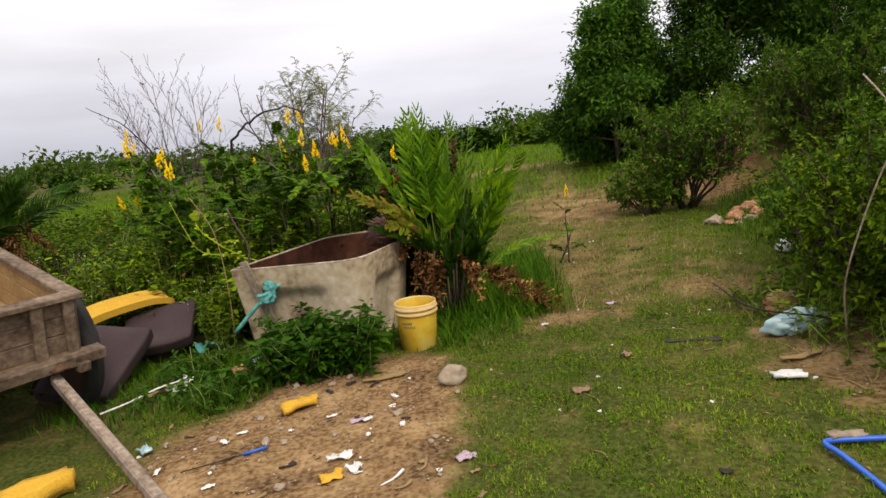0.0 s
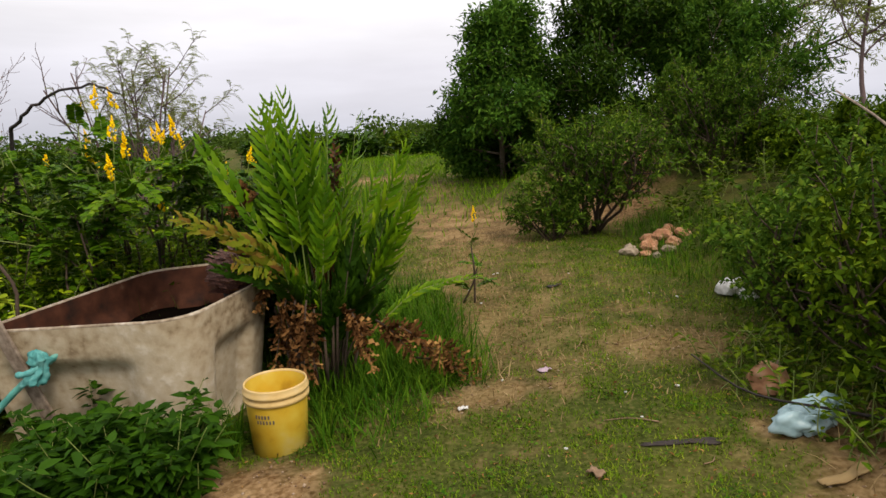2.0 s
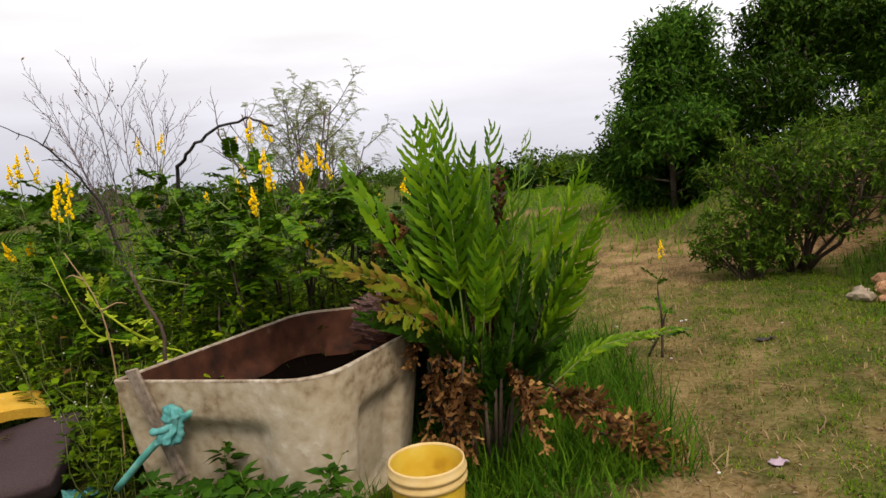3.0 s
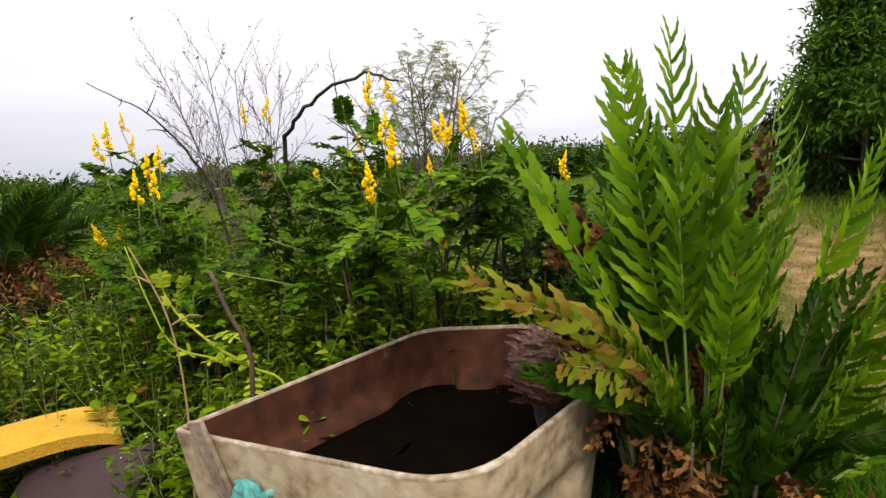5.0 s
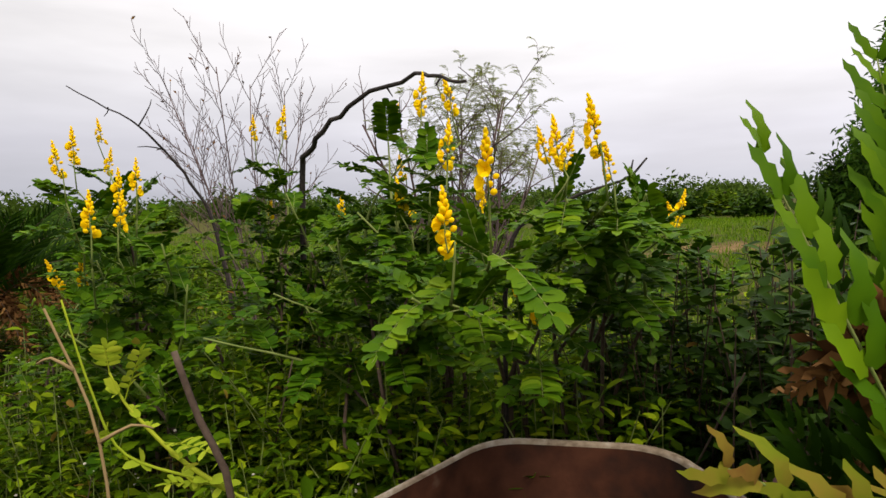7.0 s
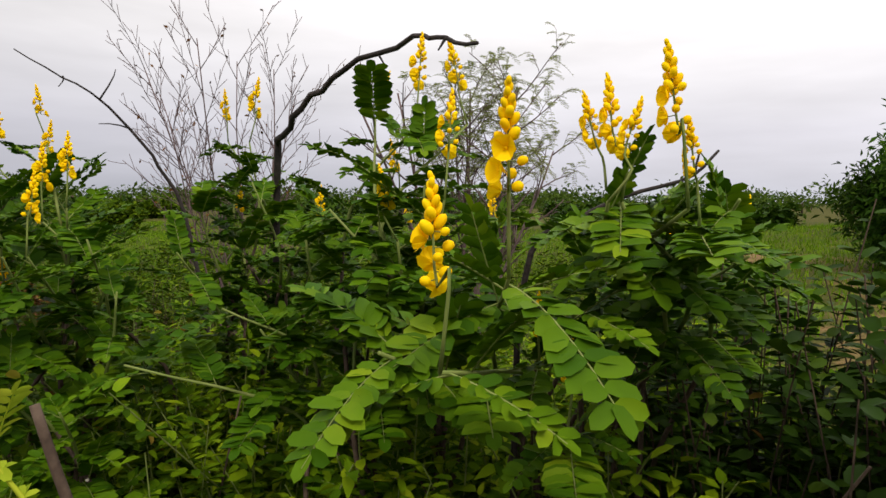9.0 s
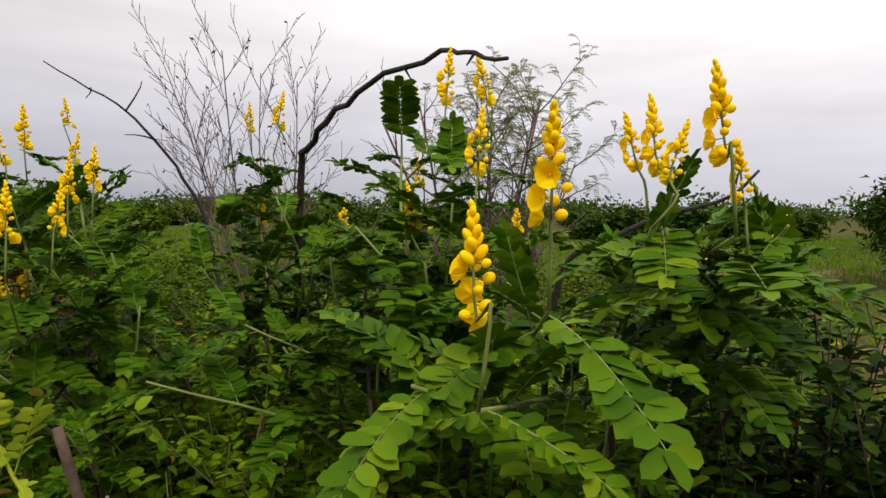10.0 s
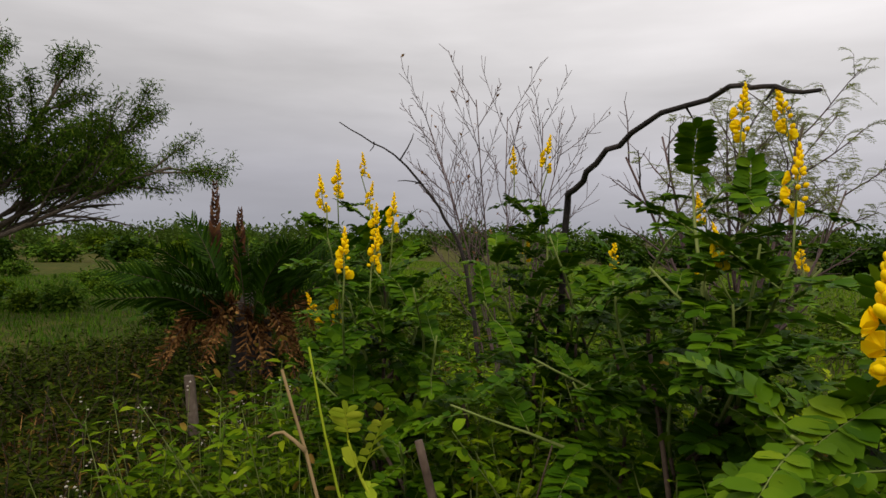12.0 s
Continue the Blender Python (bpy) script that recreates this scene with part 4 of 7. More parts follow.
weed_bed(44, spots(150, -1.22, -0.55, 3.78, 4.45, 0.7, 1.15, keep=lambda x, y: 3.80 - 0.3 * (x + 1.1) < y < 4.50 - 0.4 * (x + 1.62) and not (x > -0.9 and y > 4.15) and math.hypot(x + 0.235, y - 4.235) > 0.40), 0.33, 0.078, 0.038, 36, M_NETTLE, "nettle_patch", "dark green nettle-like plants in front of the tank", lean=0.35)
weed_bed(46, spots(80, -2.1, -1.2, 3.5, 4.5, 0.5, 1.1, keep=lambda x, y: y < 4.4 and y > 3.45 - 0.2 * (x + 1.2)), 0.20, 0.06, 0.03, 18, M_NETTLE, "creeping_weeds", "low creeping weeds among the litter", lean=0.5)
weed_bed(47, spots(1100, -8.5, -2.9, 4.2, 10.0, 0.3, 1.5), 0.36, 0.065, 0.026, 24, M_ROUGH, "field_weeds", "mixed green weeds at the edge of the field", tv=LEAF2_V, tf=LEAF2_F, stem_m=M_TWIG)
weed_bed(48, spots(240, -2.9, 0.3, 7.2, 11.0, 0.6, 1.2), 0.50, 0.06, 0.026, 24, M_LUSH, "field_weeds", "mixed green weeds behind the candle bushes", tv=LEAF2_V, tf=LEAF2_F)
weed_bed(50, spots(1700, -8.5, -2.5, 4.0, 8.5, 0.5, 1.3), 0.26, 0.085, 0.036, 18, M_ROUGH, "ground_weeds", "low dark weeds covering the rough ground", lean=0.5, tv=LEAF2_V, tf=LEAF2_F, stem_m=M_TWIG)
weed_bed(53, spots(190, -4.8, -2.1, 4.9, 7.0, 0.6, 1.2), 0.50, 0.05, 0.009, 34, M_OLIVE, "brown_weeds", "dry olive-brown weeds between the green ones", lean=0.22, stem_m=M_TWIG)
weed_bed(54, spots(620, -10.0, -0.8, 9.0, 16.0, 0.4, 1.4), 0.50, 0.11, 0.05, 22, M_WEED, "meadow_scrub", "low green scrub scattered over the meadow", lean=0.4, tv=LEAF2_V, tf=LEAF2_F, stem_m=M_TWIG)
weed_bed(49, spots(26, -3.9, -2.3, 5.0, 6.8, 0.9, 1.2), 0.62, 0.045, 0.010, 30, M_WEED, "white_flowered_weeds", "slender weeds with small white flower heads", lean=0.1)
heads = Geo()
for x, y, k in spots(150, -4.0, -1.3, 4.9, 7.2):
    p = np.array([x, y, float(height(x, y)) + rng.uniform(0.35, 0.72)])
    for _ in range(3):
        q = p + rng.normal(0, 0.02, 3)
        s = rng.uniform(0.007, 0.013)
        scatter(heads, BUD_V, [BUD_F], q[None], np.eye(3)[None], np.array([[s, s, s * 0.6]]))
    tube(heads, [p - np.array([0.01, 0.01, 0.3]), p], 0.0016, 3, 1, cap=False)
solo("small_white_flowers", heads, [M_WHITEFL, M_STEM], "small creamy white flower heads on thin stems", "flowers", kind="stuff")

# long grass by the tank, the fern and the path's edge
rng = np.random.default_rng(8)
g = blades(26000, -0.75, 1.15, 3.75, 6.4, 0.08, 0.24, 0.007, lambda x, y: step(1.05, 0.2, np.hypot((x - 0.1) / 0.85, (y - 5.0) / 1.15)) * (1 - 0.9 * bare(x, y)) * np.where((x < -0.35) & (y > 4.15), 0.35, 1.0) * step(0.18, 0.26, np.hypot(x + 0.23, y - 4.23)) * np.where((x < 0.0) & (y < 4.2), 0.25, 1.0), rng, lean=0.85)
g = blades(5000, -0.75, 0.0, 3.85, 4.35, 0.08, 0.26, 0.007, lambda x, y: step(0.17, 0.24, np.hypot(x + 0.23, y - 4.23)) * step(4.1, 4.3, y + 0.2 * (x + 0.4)), rng, geo=g, lean=0.5)
g = blades(9000, -2.6, -0.6, 3.3, 4.6, 0.05, 0.16, 0.006, lambda x, y: (1 - bare(x, y)) * step(3.3, 3.8, y), rng, geo=g, lean=0.6)
g = blades(14000, 1.9, 4.2, 2.4, 8.5, 0.06, 0.22, 0.007, lambda x, y: step(-0.35, 0.25, x - bank(y)) * (1 - 0.8 * bare(x, y)), rng, geo=g, lean=0.6)
g = blades(9000, -3.6, -0.3, 5.3, 7.5, 0.25, 0.55, 0.007, lambda x, y: 1.0 + 0 * x, rng, geo=g, lean=0.35)
g = blades(5200, 0.25, 1.0, 4.45, 6.6, 0.10, 0.32, 0.007, lambda x, y: step(0.42, 0.15, np.abs(x - 0.62 - 0.05 * (y - 5))) * (1 - 0.8 * bare(x, y)), rng, geo=g, lean=0.8)
solo("long_grass", g, M_GRASS, "tufts of long green grass round the tank and fern", "grass", kind="stuff")
g = blades(170000, -26, 8, 5.5, 34, 0.07, 0.22, 0.020, lambda x, y: np.clip(step(-0.5, 0.6, wob(x, y, 1.1, 2) + 0.5) * np.where((x > -0.6) & (y < 9) | (x > -9) & (x < -3.4) & (y < 8.6) | (x < -9) & (y < 14), 0, 1) * (1 - bare(x, y)), 0, 1), rng, TUFT_V, TUFT_F, lean=0.5)
solo("meadow_grass", g, M_FIELD, "bright green open meadow grass", "grass", kind="stuff")
g = blades(90000, -26, -3, 2, 18, 0.06, 0.20, 0.016, lambda x, y: np.where((x > -9.0) & (y < 8.6), 0.0, 1.0), rng, TUFT_V, TUFT_F, lean=0.5)
solo("rough_grass", g, M_GRASS, "dull green rough grass of the open field", "grass", kind="stuff")
g = blades(14000, 0.2, 2.8, 3.9, 9, 0.02, 0.07, 0.006, lambda x, y: 0.35 + 0.65 * bare(x, y), rng, lean=1.25)
g = blades(160, 0.60, 1.0, 4.5, 4.9, 0.05, 0.14, 0.009, lambda x, y: 0.5 + 0 * x, rng, geo=g, lean=1.2)
g = blades(2500, 1.8, 3.2, 2.3, 5.0, 0.04, 0.14, 0.005, lambda x, y: 0.6 * bare(x, y), rng, geo=g, lean=1.3)
solo("dry_grass", g, M_STRAW, "scattered dry straw-coloured grass", "grass", kind="stuff")

# ---- the big fern beside the tank ----
rng = np.random.default_rng(3)
fern = thing("fern_clump", "large leathery green fern with dead brown fronds at its foot", "fern", (0.0, 5.0, float(height(0, 5.0))))
for base_, tip_, tilt_, w_, broad_, bow_ in [
    ((-0.05, 4.80, 0.2), (-0.11, 4.66, 1.68), -1.5, 0.115, 0.13, 0.04), ((-0.05, 4.85, 0.2), (-0.24, 4.67, 1.60), -1.5, 0.11, 0.14, 0.03),
    ((0.03, 4.9, 0.2), (0.12, 4.88, 1.60), 0.1, 0.10, 0.13, 0.0), ((0.08, 5.0, 0.2), (0.31, 5.25, 1.57), 0.6, 0.11, 0.14, 0.02),
    ((0.1, 4.95, 0.2), (0.60, 5.18, 1.37), -0.2, 0.11, 0.20, 0.05), ((0.12, 4.88, 0.2), (0.65, 4.93, 1.19), -0.4, 0.11, 0.20, 0.06),
    ((0.12, 4.82, 0.2), (0.53, 4.76, 1.06), -1.0, 0.11, 0.16, 0.06), ((0.14, 4.80, 0.2), (0.50, 4.70, 0.92), -0.6, 0.09, 0.18, 0.08),
    ((0.15, 4.85, 0.15), (0.95, 4.95, 0.52), -1.2, 0.045, 0.22, 0.14), ((0.0, 4.80, 0.3), (0.07, 4.66, 1.20), -1.0, 0.10, 0.15, 0.04),
    ((0.05, 4.85, 0.3), (0.22, 4.78, 1.38), -0.6, 0.11, 0.14, 0.04),
    ((-0.02, 4.82, 0.3), (0.02, 4.72, 1.50), -1.8, 0.11, 0.14, 0.03),
    ((0.1, 5.1, 0.2), (0.45, 5.55, 1.22), -0.8, 0.12, 0.15, 0.06),
    ((0.0, 5.1, 0.2), (0.02, 5.45, 1.40), 1.2, 0.12, 0.14, 0.05)]:
    frond(rng, base_, tip_, fern, M_FERN, w_ * (1.38 if tip_[2] > 1.3 else 1.15), 18, bow=bow_, bare_foot=0.46 if tip_[2] > 1.0 else 0.3, seed_tilt=tilt_, broad=broad_ * 0.95)
frond(rng, (0.0, 4.85, 0.3), (-0.56, 4.64, 1.46), fern, M_FERN, 0.095, 10, bow=0.03, bare_foot=0.60, seed_tilt=-1.2, broad=0.36, label="broad-leaved frond leaning over the tank")
frond(rng, (0.02, 4.80, 0.45), (-0.60, 4.43, 1.04), fern, M_YELLOWING, 0.10, 13, bow=0.10, bare_foot=0.25, seed_tilt=-1.2, curl=0.19, broad=0.26, label="yellowing frond with brown tips")
frond(rng, (0.0, 4.85, 0.45), (-0.40, 4.52, 0.80), fern, M_YELLOWING, 0.09, 13, bow=0.12, bare_foot=0.25, seed_tilt=-1.0, curl=0.2, broad=0.24, label="yellowing frond with brown tips")
frond(rng, (0.10, 4.84, 0.85), (0.15, 4.80, 1.46), fern, M_HUSK, 0.05, 14, bow=0.0, bare_foot=0.55, seed_tilt=-1.3, curl=0.35, broad=0.25, label="dark curled withered frond")
for tip_, top_ in [((-0.20, 4.46, 0.10), 0.58), ((-0.12, 4.44, 0.05), 0.55), ((-0.26, 4.52, 0.20), 0.60), ((-0.06, 4.42, 0.18), 0.50), ((0.24, 4.42, 0.20), 0.48), ((0.18, 4.46, 0.28), 0.50), ((0.62, 4.52, 0.16), 0.36), ((0.46, 4.50, 0.22), 0.40), ((0.86, 4.62, 0.05), 0.20), ((0.80, 4.50, 0.04), 0.16), ((-0.33, 4.70, 0.50), 0.75), ((-0.28, 5.1, 0.75), 0.95), ((-0.42, 4.82, 1.02), 1.12)]:
    foot_ = (tip_[0] * 0.62, 4.70 - 0.25 * (4.75 - tip_[1]), top_)
    frond(rng, foot_, tip_, fern, M_DEAD, 0.080, 13, broad=0.14, bow=0.10, bare_foot=0.12, seed_tilt=rng.uniform(-3, 1), curl=0.50, label="withered brown frond")
# short inner fronds, mostly in the darker green that paints the clump's inner shade
for i in range(34):
    a = i * 2.4
    out_ = rng.uniform(0.12, 0.40)
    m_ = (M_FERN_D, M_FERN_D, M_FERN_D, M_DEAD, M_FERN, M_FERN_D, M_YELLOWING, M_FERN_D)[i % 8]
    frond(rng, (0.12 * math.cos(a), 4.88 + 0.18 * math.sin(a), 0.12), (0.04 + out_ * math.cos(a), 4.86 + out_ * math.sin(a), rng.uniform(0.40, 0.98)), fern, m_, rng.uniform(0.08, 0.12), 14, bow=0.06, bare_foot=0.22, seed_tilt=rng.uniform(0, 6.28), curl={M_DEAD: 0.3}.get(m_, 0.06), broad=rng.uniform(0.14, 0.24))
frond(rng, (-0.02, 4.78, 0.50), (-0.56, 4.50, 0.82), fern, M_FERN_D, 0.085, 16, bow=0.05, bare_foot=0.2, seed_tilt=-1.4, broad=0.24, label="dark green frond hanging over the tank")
# filling fronds; the darker ones carry painted shade between the bright ones
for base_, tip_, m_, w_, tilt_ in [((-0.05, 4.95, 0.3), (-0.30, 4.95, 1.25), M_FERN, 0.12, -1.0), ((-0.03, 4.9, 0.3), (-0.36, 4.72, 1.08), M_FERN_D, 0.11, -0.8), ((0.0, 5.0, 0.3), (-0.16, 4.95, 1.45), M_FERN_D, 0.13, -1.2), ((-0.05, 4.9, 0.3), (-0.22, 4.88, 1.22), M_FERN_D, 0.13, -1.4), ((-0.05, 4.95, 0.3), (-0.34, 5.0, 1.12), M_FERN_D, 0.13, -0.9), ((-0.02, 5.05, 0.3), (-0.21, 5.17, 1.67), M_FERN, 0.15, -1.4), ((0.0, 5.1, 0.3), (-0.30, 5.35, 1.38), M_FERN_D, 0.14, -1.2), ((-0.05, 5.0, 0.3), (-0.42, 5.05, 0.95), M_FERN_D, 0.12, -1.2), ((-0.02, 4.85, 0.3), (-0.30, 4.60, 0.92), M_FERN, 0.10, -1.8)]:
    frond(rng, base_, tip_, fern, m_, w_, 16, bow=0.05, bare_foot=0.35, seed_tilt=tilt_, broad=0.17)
# low front fronds, shade at the clump's foot put into their darker colour
for tip_ in [(0.10, 4.45, 0.62), (-0.20, 4.50, 0.70), (0.34, 4.50, 0.66)]:
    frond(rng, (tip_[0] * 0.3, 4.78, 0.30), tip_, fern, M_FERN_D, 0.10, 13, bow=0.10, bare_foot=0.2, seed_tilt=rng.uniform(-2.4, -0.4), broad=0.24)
g = Geo()
for i in range(26):
    a = rng.uniform(0, 6.28)
    p = np.array([0.16 * math.cos(a), 4.9 + 0.2 * math.sin(a), 0.0])
    tube(g, [p, p + np.array([0.1 * math.cos(a), 0.1 * math.sin(a), rng.uniform(0.25, 0.55)])], np.array([0.012, 0.007]), 5)
part("old_stalk_growth", g, M_TWIG, fern, "dark cut stalks", kind="stuff")

# dark fern clump at the field's edge
rng = np.random.default_rng(4)
FX, FY = -5.9, 7.7
fern2 = thing("fern_clump", "dark green fern clump over a skirt of dead brown fronds", "fern", (FX, FY, float(height(FX, FY))))
for i in range(30):
    a = i * 2.4
    out_ = rng.uniform(0.45, 1.5)
    frond(rng, (FX + 0.15 * math.cos(a), FY + 0.15 * math.sin(a), 0.45), (FX + out_ * math.cos(a), FY + out_ * math.sin(a), 1.60 - 0.42 * out_ + rng.uniform(-0.2, 0.2)), fern2, M_FERN_D, 0.19, 24, bow=0.12, seed_tilt=rng.uniform(0, 6))
for i in range(26):
    a = i * 2.4 + 1
    out_ = rng.uniform(0.5, 1.0)
    frond(rng, (FX + 0.1 * math.cos(a), FY + 0.1 * math.sin(a), 0.75), (FX + out_ * math.cos(a), FY + out_ * math.sin(a), 0.08 + rng.uniform(0, 0.35)), fern2, M_DEAD, 0.13, 20, bow=0.22, curl=0.3, seed_tilt=rng.uniform(0, 6), label="withered brown frond")
for k_ in [(-6.35, 7.62, 1.95), (-6.2, 7.8, 1.70)]:
    frond(rng, (k_[0], k_[1], 0.7), k_, fern2, M_HUSK, 0.10, 22, bow=0.0, seed_tilt=-0.9, broad=0.22, label="upright dark withered frond")
g = Geo()
tube(g, curve([(FX, FY, -0.1), (FX + 0.03, FY, 0.4), (FX, FY + 0.04, 0.85)], 6), np.array([0.22, 0.20, 0.19, 0.17, 0.14, 0.10]), 10)
part("trunk", g, M_BLACKWOOD, fern2, "black fibrous fern trunk")

# ---- bare shrubs, burnt branches and the feathery tree behind the flowers ----
rng = np.random.default_rng(62)
base_ = np.array([-3.25, 8.05, float(height(-3.25, 8.05))])
limbs = []
for tip_ in [(-3.22, 8.05, 2.56), (-3.6, 7.8, 2.42), (-2.95, 8.0, 2.38), (-2.62, 8.1, 2.2), (-4.1, 8.1, 2.25), (-3.4, 8.2, 2.48), (-3.55, 7.57, 1.95)]:
    tip_ = np.array(tip_)
    branch(rng, base_ + rng.normal(0, 0.05, 3) * (1, 1, 0), tip_ - base_, np.linalg.norm(tip_ - base_) * 0.92, 0.0075, 2, limbs, 0.05, 0.07, (14, 7), 0.62, 0.24, 0.36)
dead = thing("bare_shrub", "tall leafless shrub with thin pinkish-grey twigs", "shrub", base_)
part("twigwork", limbs_mesh(limbs, (5, 4, 3)), M_DEADTWIG, dead, kind="stuff")
part("dry_pod_growth", leaves_on(rng, limbs[::5], 2, 1, 0.035, 0.02, start=0.8), M_DEAD, dead, "few dry brown pods", kind="stuff")
rng = np.random.default_rng(63)
base_ = np.array([-2.0, 9.4, float(height(-2.0, 9.4))])
limbs = []
for tip_ in [(-2.0, 9.3, 2.62), (-1.75, 9.6, 2.55), (-1.55, 9.8, 2.42), (-1.30, 10.0, 2.22), (-2.4, 9.2, 2.5), (-2.8, 9.0, 2.3), (-1.35, 9.9, 1.95), (-1.7, 9.7, 2.25), (-2.2, 9.5, 2.4), (-1.45, 9.9, 1.75)]:
    tip_ = np.array(tip_)
    branch(rng, base_ + rng.normal(0, 0.06, 3) * (1, 1, 0), tip_ - base_, np.linalg.norm(tip_ - base_) * 0.9, 0.018, 2, limbs, 0.08, 0.03, (9, 6), 0.75, 0.27, 0.35)
feather = thing("feathery_tree", "small thin-twigged tree with sparse feathery grey-green leaves", "tree", base_)
part("twigwork", limbs_mesh(limbs, (5, 4, 3)), M_DEADTWIG, feather, kind="stuff")
fol, ribs = Geo(), Geo()
for pts, rad, dep in limbs:
    if dep == 2 and pts[-1][2] > 1.6 and pts[-1][0] > -2.3 - 0.2 * rng.random():
        for f in (1, 2, 3, 4):
            d = turned(pts[-1] - pts[0], rng.uniform(0.4, 1.1), rng.uniform(0, 6.28))
            pinnate(rng, pts[f], d, rng.uniform(0.12, 0.2), 9, 0.030, 0.24, fol, ribs, droop=0.5, tv=LEAF2_V, tf=LEAF2_F, rib_r=0.0015)
part("foliage", fol, M_FEATHER, feather, kind="stuff")
part("leaf_ribbing", ribs, M_DEADTWIG, feather, kind="stuff")
rng = np.random.default_rng(64)
g = Geo()
ln_ = curve([(-2.12, 6.55, -0.05), (-2.15, 6.5, 0.7), (-2.08, 6.41, 1.46), (-2.02, 6.34, 1.55), (-1.87, 6.24, 1.66), (-1.68, 6.16, 1.76), (-1.41, 6.0, 1.795), (-1.28, 5.88, 1.765), (-1.15, 5.77, 1.715)], 30)
tube(g, ln_ + rng.normal(0, 0.006, ln_.shape), np.linspace(0.017, 0.005, 30), 7)
for i, d in ((20, (0.02, 0.02, -0.04)), (26, (-0.02, 0.0, -0.03))):
    tube(g, [ln_[i], ln_[i] + np.array(d)], np.array([0.005, 0.002]), 4)
solo("arched_branch", g, M_BLACKWOOD, "bare dark branch arching over the yellow flowers", "branch", (-2.12, 6.55, 0))
g = Geo()
ln_ = curve([(-3.0, 7.3, -0.05), (-3.05, 7.25, 0.7), (-3.12, 7.2, 1.22), (-3.22, 7.1, 1.53), (-3.33, 6.95, 1.76), (-3.40, 6.76, 1.89), (-3.58, 6.6, 2.02)], 24)
tube(g, ln_ + rng.normal(0, 0.006, ln_.shape), np.linspace(0.015, 0.003, 24), 6)
for i, d in ((17, (0.06, 0.05, 0.16)), (14, (-0.13, -0.08, 0.02)), (20, (-0.03, 0.0, -0.05))):
    tube(g, curve([ln_[i], ln_[i] + np.array(d) * 0.6 + 0.01, ln_[i] + np.array(d)], 4), np.array([0.005, 0.004, 0.003, 0.002]), 4)
solo("forked_branch", g, M_BLACKWOOD, "bare dark forked branch standing among weeds", "branch", (-2.85, 7.3, 0))
g = Geo()
ln_ = curve([(-1.03, 5.72, 1.0), (-0.99, 5.7, 1.22), (-0.88, 5.7, 1.29), (-0.78, 5.7, 1.34), (-0.65, 5.7, 1.38), (-0.59, 5.7, 1.44)], 18)
tube(g, np.concatenate([[(-1.05, 5.8, 0.0)], ln_]) , np.linspace(0.009, 0.003, 19), 5)
tube(g, [ln_[14], ln_[14] + np.array([0.01, 0, 0.05])], np.array([0.004, 0.002]), 4)
solo("bent_twig", g, M_BLACKWOOD, "bent dark twig rising out of the bushes", "branch", (-1.05, 5.8, 0))

# fallen yellow leaves and brown twigs caught in the weeds
rng = np.random.default_rng(67)
g = Geo()
k_ = 130
p = np.stack([rng.uniform(-3.3, -0.4, k_), rng.uniform(5.0, 6.9, k_), rng.uniform(0.35, 0.95, k_)], -1)
p = p[(p[:, 1] > 5.8) | (p[:, 0] < -1.7)]
scatter(g, OVAL_V, OVAL_F, p, bases(rng.normal(0, 1, p.shape) * (1, 1, 0.5), rng.normal(0, 0.5, p.shape) + np.array([0, -0.3, 1.0])), np.stack([np.full(len(p), 0.018), np.full(len(p), 0.042), np.full(len(p), 0.06)], -1))
solo("yellowed_leaves", g, M_YELLOWING, "single yellow and orange withered leaves among weeds", "leaves", kind="stuff")
g = Geo()
for k in range(46):
    x, y = rng.uniform(-3.3, -0.5), rng.uniform(5.75, 7.0)
    a, ln, z0 = rng.uniform(0, 6.28), rng.uniform(0.25, 0.6), rng.uniform(0.2, 0.6)
    e = np.array([math.cos(a), math.sin(a), rng.uniform(0.1, 1.2)]) * ln
    s0 = np.array([x, y, float(height(x, y))])
    tube(g, curve([s0, s0 + e * 0.5 + rng.normal(0, 0.04, 3), s0 + e + np.array([0, 0, z0 * 0.5])], 7), np.linspace(0.007, 0.003, 7), 4)
solo("dry_twig_tangle", g, M_TWIG, "brown dry twigs tangled in the weeds", "twigs", kind="stuff")

# cut and dry stems among the weeds
g = Geo()
tube(g, curve([(-1.60, 5.05, 0.0), (-1.62, 5.03, 0.45), (-1.60, 5.02, 0.66), (-1.67, 5.01, 0.83), (-1.717, 5.0, 0.987)], 12), np.linspace(0.011, 0.008, 12), 7)
solo("wooden_stub", g, M_TWIG, "short cut woody stub standing in the weeds", "wood", (-1.60, 5.05, 0.0))
g = Geo()
ln_ = curve([(-1.70, 4.70, 0.0), (-1.74, 4.80, 0.5), (-1.80, 4.84, 0.85), (-1.95, 4.87, 1.11)], 12)
tube(g, ln_, np.linspace(0.0045, 0.003, 12), 5)
for i, d in ((7, (0.10, 0.05, 0.02)), (9, (-0.07, -0.03, 0.02))):
    tube(g, curve([ln_[i], ln_[i] + np.array(d) * 0.6 + np.array([0, 0, 0.02]), ln_[i] + np.array(d)], 5), np.linspace(0.005, 0.002, 5), 4)
solo("withered_weed", g, M_STRAW, "dry straw-coloured leafless weed", "weed", (-1.70, 4.70, 0))
rng = np.random.default_rng(66)
pale = thing("pale_seedling", "pale yellow-green vine with young leaves sprawling over weeds", "plant", (-1.58, 5.2, 0))
fol, ribs, g = Geo(), Geo(), Geo()
runner = curve([(-1.55, 5.22, 0.0), (-1.56, 5.2, 0.44), (-1.70, 5.2, 0.535), (-1.82, 5.2, 0.57), (-2.07, 5.2, 0.63), (-2.17, 5.2, 0.82), (-2.27, 5.22, 1.07)], 30)
